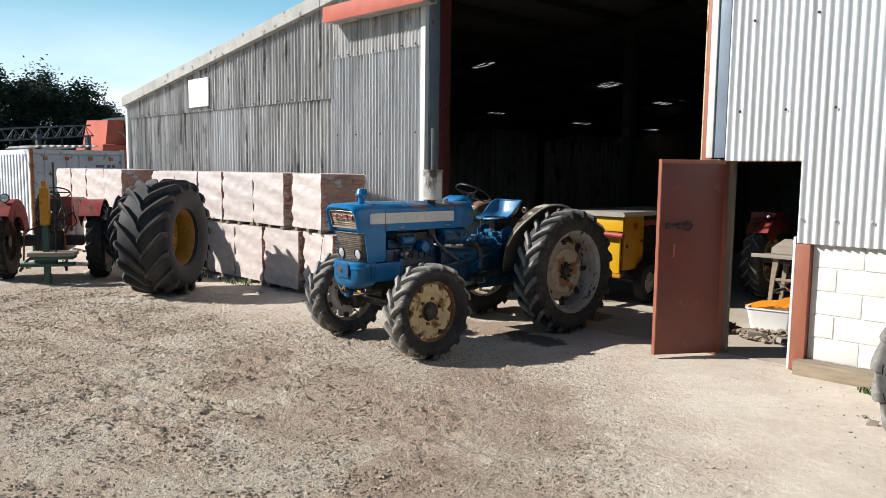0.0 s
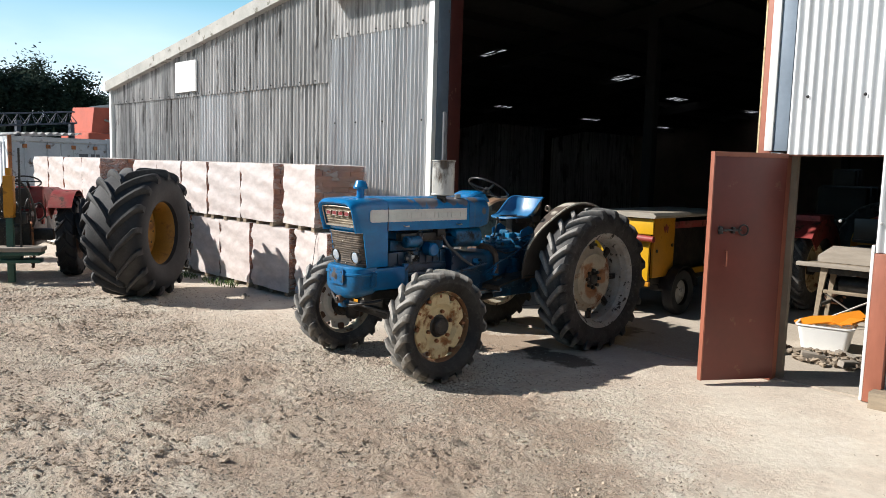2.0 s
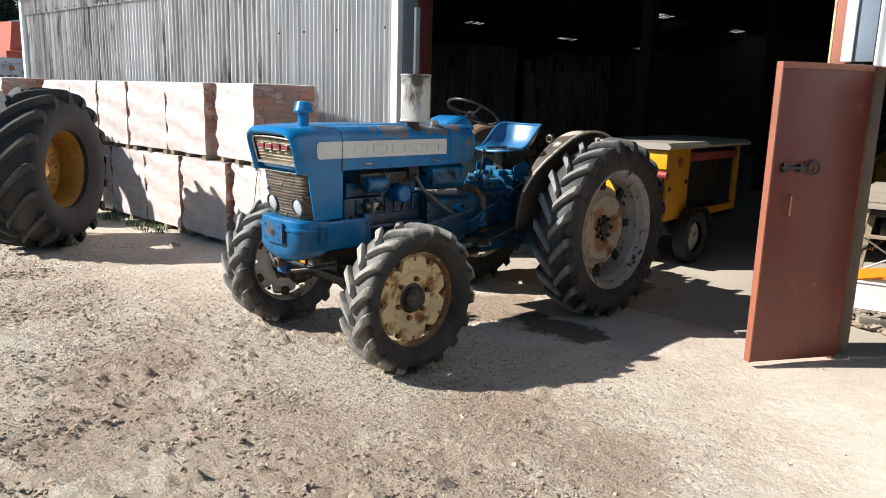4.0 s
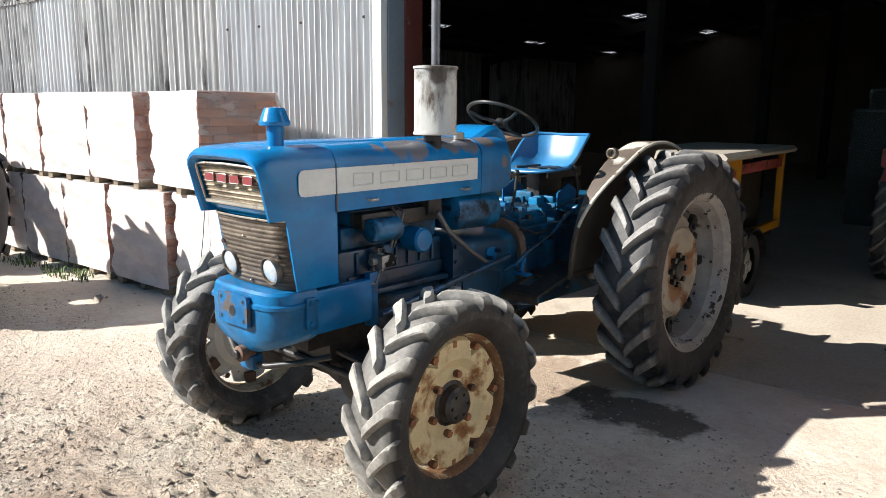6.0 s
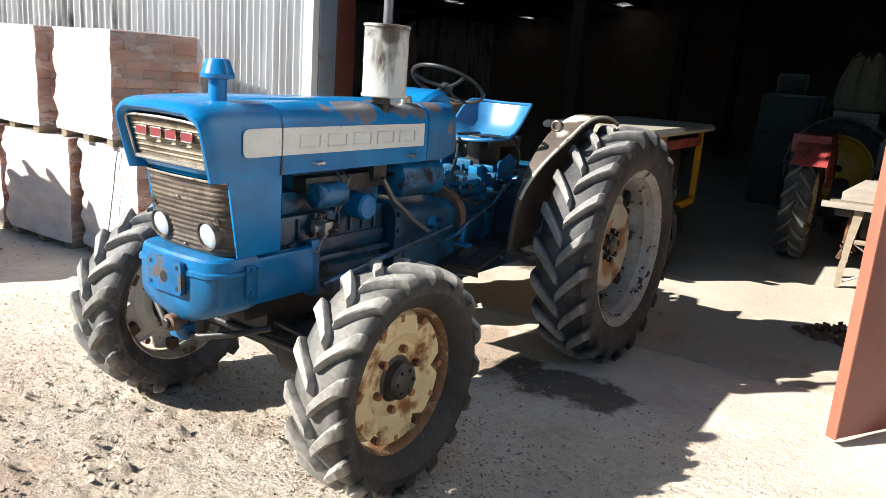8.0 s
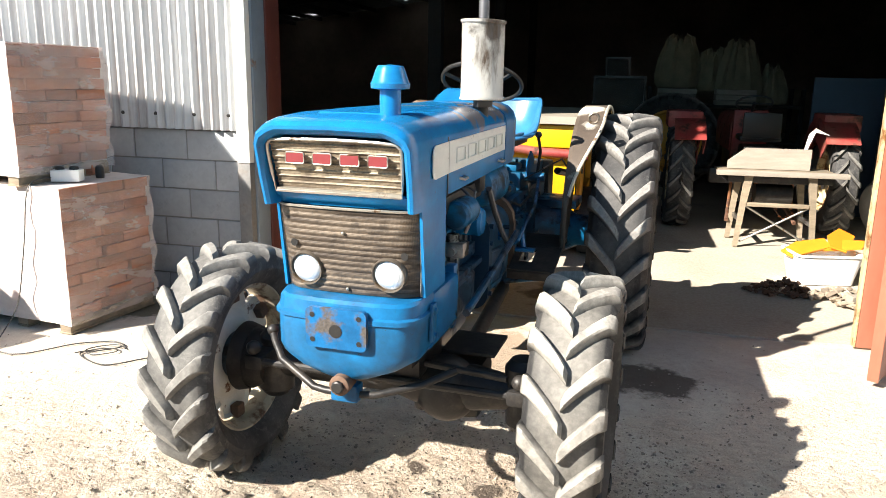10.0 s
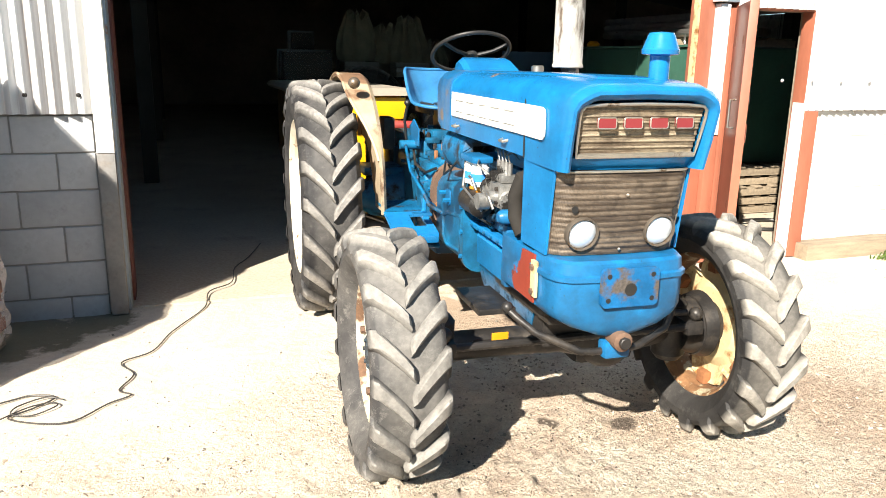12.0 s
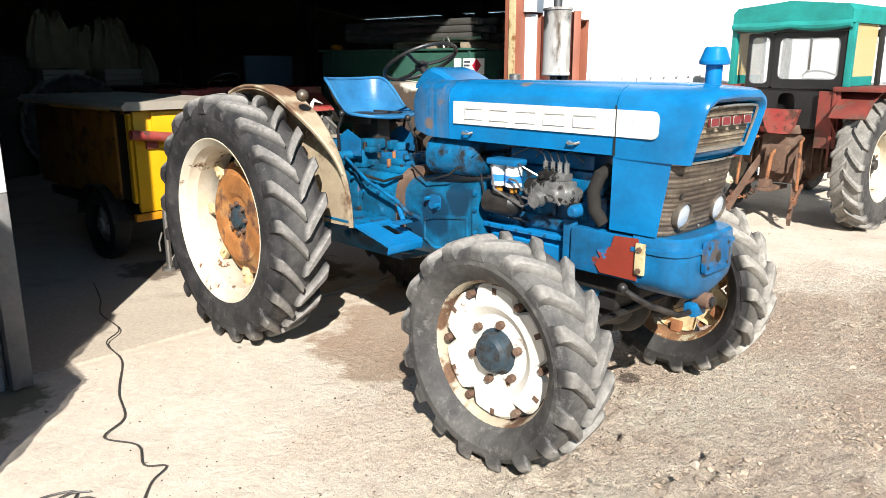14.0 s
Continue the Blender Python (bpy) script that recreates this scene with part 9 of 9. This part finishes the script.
for k, (x, y, a, s_) in enumerate(((4.55, 1.02, 30, 1), (4.78, 1.28, -20, 1), (4.9, 0.95, 70, 1), (5.5, 1.5, 40, 2), (5.55, 1.75, 15, 2), (5.42, 1.9, -25, 2))):
    oc = thing("timber_offcut", pose(x, y, 0.06 + 0.10 * (s_ - 1) * (k - 2), 8, 6, a), "sawn timber offcut lying on the heap", "timber", "timber offcuts")
    part("block", boxed(-0.11 * s_, 0.11 * s_, -0.035, 0.035, -0.03, 0.03, 0.004), TIMBER_PALE, oc)
sp = thing("old_tyre", pose(5.5, 3.72, 0.35, 0, -12, 30), "pale worn tyre leaning on the tank", "tyre")
part("casing", revolve(bmesh.new(), [(-0.06, 0.2), (-0.09, 0.26), (-0.085, 0.32), (-0.045, 0.345), (-0.04, 0.335), (-0.015, 0.337), (-0.012, 0.348), (0.012, 0.348), (0.015, 0.337), (0.04, 0.335), (0.045, 0.345), (0.085, 0.32), (0.09, 0.26), (0.06, 0.2), (0.05, 0.215), (0.07, 0.26), (0.06, 0.31), (0.0, 0.325), (-0.06, 0.31), (-0.07, 0.26), (-0.05, 0.215)], 44, closed=True), surface("pale_dusty_rubber", (0.22, 0.21, 0.19), 0.85, vary=0.25), sp)
tk = thing("fuel_tank", pose(0, 0, 0), "large dull green fuel tank raised on timber pallets", "fuel tank")
part("shell", boxed(5.82, 7.5, 1.66, 4.7, 0.545, 1.78, 0.06), TANK_GREEN, tk)
for y in (1.9, 3.2, 4.45):
    part("band", boxed(5.812, 7.508, y - 0.02, y + 0.02, 0.55, 1.786, 0.004), TANK_GREEN, tk)
part("top_lip", boxed(5.80, 5.86, 1.64, 4.72, 1.775, 1.80, 0.006), TANK_GREEN, tk)
sg = part("hazard_sign", boxed(5.803, 5.811, 1.66, 1.985, 1.50, 1.68), PLASTIC_WHITE, tk, "white label with red diamond", smooth=0)
part("diamond", plate(bmesh.new(), [(1.70, 1.60), (1.77, 1.68), (1.84, 1.60), (1.77, 1.52)], "X", 5.798, 5.802), SIGN_RED, sg, smooth=0)
parts("sign_bar", box(box(bmesh.new(), 5.798, 5.802, 1.87, 1.97, 1.63, 1.65), 5.798, 5.802, 1.88, 1.97, 1.59, 1.61), BAR_INK, sg, smooth=0)
part("notice", boxed(5.803, 5.811, 2.02, 2.13, 1.56, 1.68), PLASTIC_WHITE, tk, smooth=0)
part("lifting_eye", tube(bmesh.new(), [(5.87, 2.32 + 0.05 * math.cos(t), 1.86 + 0.07 * math.sin(t)) for t in [2 * math.pi * k / 14 for k in range(14)]], 0.014, 6, closed=True), STEEL, tk)
part("outlet_pipe", tube(bmesh.new(), [(5.78, 1.75, 1.3), (5.74, 1.72, 1.1), (5.76, 1.70, 0.8)], 0.025, 10), HOSE, tk)
for stack, (sx_, sy_) in enumerate(((6.35, 2.05), (6.35, 4.1))):
    for k in range(5):
        tp = thing("wooden_pallet", pose(sx_ + 0.02 * (k % 2), sy_ - 0.03 * (k % 3), 0.014 + 0.105 * k, 0, 0, 90 + (k % 3) - 1), "grey timber pallet stacked under the tank", "pallet", "pallets under the tank")
        wooden_pallet_parts(tp, 1.0, 1.1, 0.0)
tp = thing("wooden_pallet", pose(6.6, 2.75, 1.792, 0, 0, 90), "yellowish timber pallet lying on the tank", "pallet")
wooden_pallet_parts(tp, 1.3, 1.2, 0.0)
for k in range(18):
    r_, c_ = divmod(k, 7)
    pp = thing("steel_tube", pose(6.05 + 0.105 * c_ + 0.05 * r_, 3.1, 1.945 + 0.09 * r_), "galvanised scaffold tube in a bundle on the pallet", "steel tube", "scaffold tubes")
    part("tube_wall", tube(bmesh.new(), [(0, -1.22 + 0.07 * (k % 4), 0), (0.02, 1.3 + 0.06 * (k % 3), 0)], 0.045, 10), STEEL, pp)
hs = thing("air_hose", pose(0, 0, 0), "black rubber hose hanging down to the floor", "hose")
part("hose", tube(bmesh.new(), smooth_path([(6.0, 1.60, 1.55), (6.02, 1.50, 1.1), (5.96, 1.42, 0.6), (5.85, 1.2, 0.1), (5.7, 0.95, 0.03), (5.95, 0.75, 0.03), (6.3, 0.9, 0.03), (6.2, 1.15, 0.03), (5.85, 1.1, 0.05)]), 0.018, 8), BLACK, hs)
bp_ = thing("blue_board", pose(0, 0, 0.005), "dull blue sheet panel leaning in the barn", "panel")
part("sheet", boxed(4.95, 5.75, 5.3, 5.36, 0.0, 1.72, 0.006), PANEL_BLUE, bp_)
yl = thing("work_lamp", pose(5.95, 4.5, 1.786), "small yellow work lamp on the tank edge", "lamp")
part("hood", disc_caps(bmesh.new(), [(0, 0.07), (0.05, 0.09), (0.09, 0.05)], 16, "Z"), YELLOW, yl)
dr = thing("plastic_drum", pose(5.42, 2.75, 0.005), "pale blue plastic drum with rounded ribs", "drum")
part("drum", revolve(bmesh.new(), [(0.0, 0.0005), (0.0, 0.15), (0.03, 0.17), (0.16, 0.17), (0.18, 0.155), (0.2, 0.17), (0.36, 0.17), (0.38, 0.155), (0.4, 0.17), (0.5, 0.165), (0.54, 0.1), (0.54, 0.0005)], 24, "Z"), PLASTIC_BLUE, dr, m=Matrix.Diagonal((0.62, 0.62, 0.8, 1)))
# stacked goods at the back
st_w = thing("giant_tyre", pose(3.4, 7.4, 0.73, 0, 0, 80), "big dark tyre with yellow rim at the back", "tyre")
put("tyre", tyre_rear, st_w)
part("rim", rear_rim_bm(0.485, 0.345), YELLOW, st_w)
part("disc", rear_disc_bm(0.485), YELLOW, st_w)
for i, (x, y, w, h, z0) in enumerate(((3.46, 8.25, 0.62, 0.78, 1.55), (3.95, 8.45, 0.5, 0.62, 1.5), (4.45, 8.25, 0.62, 0.95, 1.3), (4.98, 8.4, 0.42, 0.55, 1.3))):
    bg = thing("bulk_bag", pose(x, y, z0), "dusty woven bulk bag gathered at the top", "bulk bag", "bulk bags")
    bmb = bmesh.new()
    rings_ = []
    prof_ = ((0.0, 0.50), (0.12, 0.56), (0.3, 0.55), (0.45, 0.52), (0.6, 0.47), (0.75, 0.40), (0.88, 0.33), (0.95, 0.32), (1.0, 0.2))
    for t, rad in prof_:
        ring_ = []
        for a in [2 * math.pi * j / 44 for j in range(44)]:
            fold = 1 + (0.05 + 0.2 * t) * math.sin(7 * a + 2.1 * i) * math.cos(3 * a + i) + 0.07 * t * math.sin(17 * a + i)
            ring_.append((w * rad * fold * math.cos(a) + 0.05 * t * math.sin(2 * i), 0.8 * w * rad * fold * math.sin(a), h * t + t * (0.07 * math.sin(2 * a + i) * math.cos(5 * a) + 0.05 * math.sin(11 * a + 2 * i))))
        rings_.append(ring_)
    loft(bmb, rings_)
    part("bag", bmb, SACKCLOTH, bg)
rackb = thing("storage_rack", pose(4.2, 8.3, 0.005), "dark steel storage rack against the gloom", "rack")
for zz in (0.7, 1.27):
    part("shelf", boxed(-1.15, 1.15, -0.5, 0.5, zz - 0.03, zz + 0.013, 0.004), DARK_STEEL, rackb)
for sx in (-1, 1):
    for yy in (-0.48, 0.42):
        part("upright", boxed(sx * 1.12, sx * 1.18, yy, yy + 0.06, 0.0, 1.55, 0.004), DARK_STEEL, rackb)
for i, z0 in enumerate((1.283, 1.283)):
    pk = thing("board_stack", pose(3.46 + 0.9 * i, 8.0, z0), "stack of boards under plastic", "boards", "board stacks")
    for k in range(3):
        part("board", boxed(-0.3, 0.3, -0.2, 0.2, 0.085 * k, 0.085 * k + 0.075, 0.006), TIMBER_PALE, pk)
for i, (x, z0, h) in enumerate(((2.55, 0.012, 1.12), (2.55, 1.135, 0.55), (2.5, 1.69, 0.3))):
    wp = thing("wrapped_load", pose(x, 8.2, z0), "film-wrapped goods on a pallet, coloured dark for the barn gloom", "wrapped pallet", "wrapped loads")
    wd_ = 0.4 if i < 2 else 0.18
    # goods and film are coloured near black to stand for the gloom
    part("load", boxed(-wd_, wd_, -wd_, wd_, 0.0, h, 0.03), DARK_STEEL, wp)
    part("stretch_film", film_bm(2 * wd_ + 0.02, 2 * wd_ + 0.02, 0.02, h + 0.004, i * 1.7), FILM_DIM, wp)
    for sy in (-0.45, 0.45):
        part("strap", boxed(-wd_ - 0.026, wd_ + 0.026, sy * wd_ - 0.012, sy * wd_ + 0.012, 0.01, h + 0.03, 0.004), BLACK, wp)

# ---- small things on the ground ----
srng = random.Random(77)
places = []
for _ in range(170000):
    x, y = srng.uniform(-4.2, 7.2), srng.uniform(-6.6, -0.05)
    if noise.noise(Vector((x * 0.9, y * 0.9, 2))) < srng.uniform(-0.55, 0.35) or churned(x, y) * 0.97 + 0.03 < srng.random():
        continue
    r = 0.003 + 0.010 * srng.random() ** 3.2
    places.append((x, y, ground_height(x, y) + r * 0.15, r))
for _ in range(60):
    x, y = srng.uniform(-3.5, 7), srng.uniform(-6.4, -0.3)
    r = srng.uniform(0.010, 0.02)
    places.append((x, y, ground_height(x, y) + r * 0.2, r))
tagged(new("gravel", scatter_mesh("gravel", SCREE, places, 8)), "loose grey and beige gravel over the yard", "gravel", kind="stuff")
clods = []
for _ in range(120000):
    x, y = srng.uniform(-4.5, 6.5), -0.9 - 5.6 * srng.random() ** 0.7
    if churned(x, y) < srng.random() or noise.noise(Vector((x * 2.2 + 3, y * 2.2, 7))) + 0.5 * noise.noise(Vector((x * 6, y * 6, 1))) < srng.uniform(-0.15, 0.55):
        continue
    r = 0.003 + 0.012 * srng.random() ** 3.2
    if y < -2.9:  # the open yard is rougher than the ground by the barn
        r = 0.004 + 0.018 * srng.random() ** 2.6
    if srng.random() < (0.010 if y > -2.9 else 0.03):
        r = srng.uniform(0.010, 0.024)
    clods.append((x, y, ground_height(x, y) + r * 0.1, r))
tagged(new("clods", scatter_mesh("clods", surface("dried_mud", (0.47, 0.375, 0.285), 0.95, vary=0.3, scale=15, random_tint=0.5), clods, 6, seed=9)), "dried brown mud clods dropped from tyres", "mud clods", kind="stuff")
crumbs = []
for _ in range(1500):
    cx_, cy_, sp_ = srng.choice(((2.28, -2.33, 0.16), (1.98, -2.25, 0.18), (1.7, -2.45, 0.3), (2.6, -2.7, 0.4), (0.6, -1.7, 0.6)))
    x, y = srng.gauss(cx_, sp_), srng.gauss(cy_, sp_ * 0.8)
    r = 0.0025 + 0.006 * srng.random() ** 3
    crumbs.append((x, y, ground_height(x, y) + r * 0.2, r))
tagged(new("crumbs", scatter_mesh("crumbs", surface("dark_soil_crumb", (0.10, 0.075, 0.055), 0.95, vary=0.3, scale=20, random_tint=0.4), crumbs, 6, seed=13)), "dark oily soil crumbs scattered under the tractor", "soil crumbs", kind="stuff")
for i, (x, y, r) in enumerate(((1.64, -2.96, 0.03), (6.41, -1.25, 0.06), (6.3, -1.1, 0.04), (-1.94, -1.64, 0.09))):
    sx_ = put("stone", rock_data("stone", SCREE, r, 60 + i), None, pose(x, y, ground_height(x, y) + r * 0.2))
    tagged(sx_, "pale stone lying loose in the yard", "stone", "loose stones")


def weeds(x, y, rx, ry, n, h, seed, label):
    rg = random.Random(seed)
    verts, faces = [], []
    for _ in range(n):
        a, q = rg.uniform(0, 6.28), math.sqrt(rg.random())
        px, py = x + rx * q * math.cos(a), y + ry * q * math.sin(a)
        if noise.noise(Vector((px * 7 + seed, py * 7, seed))) < rg.uniform(-0.5, 0.3):
            continue
        L, t, w = h * rg.uniform(0.3, 1.5), rg.uniform(0, 6.28), rg.uniform(0.003, 0.008)
        lx, ly = math.cos(t) * L * 0.5, math.sin(t) * L * 0.5
        nx, ny = -math.sin(t) * w, math.cos(t) * w
        i = len(verts)
        z = -0.01
        verts += [(px - nx, py - ny, z), (px + nx, py + ny, z), (px + lx * 0.5 + nx, py + ly * 0.5 + ny, z + L * 0.7), (px + lx * 0.5 - nx, py + ly * 0.5 - ny, z + L * 0.7), (px + lx, py + ly, z + L * 0.8)]
        faces += [(i, i + 1, i + 2, i + 3), (i + 3, i + 2, i + 4)]
    me = bpy.data.meshes.new("weeds")
    me.from_pydata(verts, [], faces)
    me.materials.append(WEED)
    tagged(new("weeds", me), label, "weeds", kind="stuff")


weeds(-3.2, -1.3, 0.5, 0.16, 260, 0.075, 1, "green weeds at the foot of the brick pallets")
weeds(-4.2, -1.35, 0.4, 0.14, 180, 0.065, 2, "green weeds at the foot of the brick pallets")
weeds(6.3, -0.32, 0.3, 0.1, 220, 0.05, 3, "short yellow-green grass along the foot of the barn wall")
weeds(7.3, -0.2, 0.4, 0.12, 200, 0.06, 4, "short yellow-green grass along the foot of the barn wall")
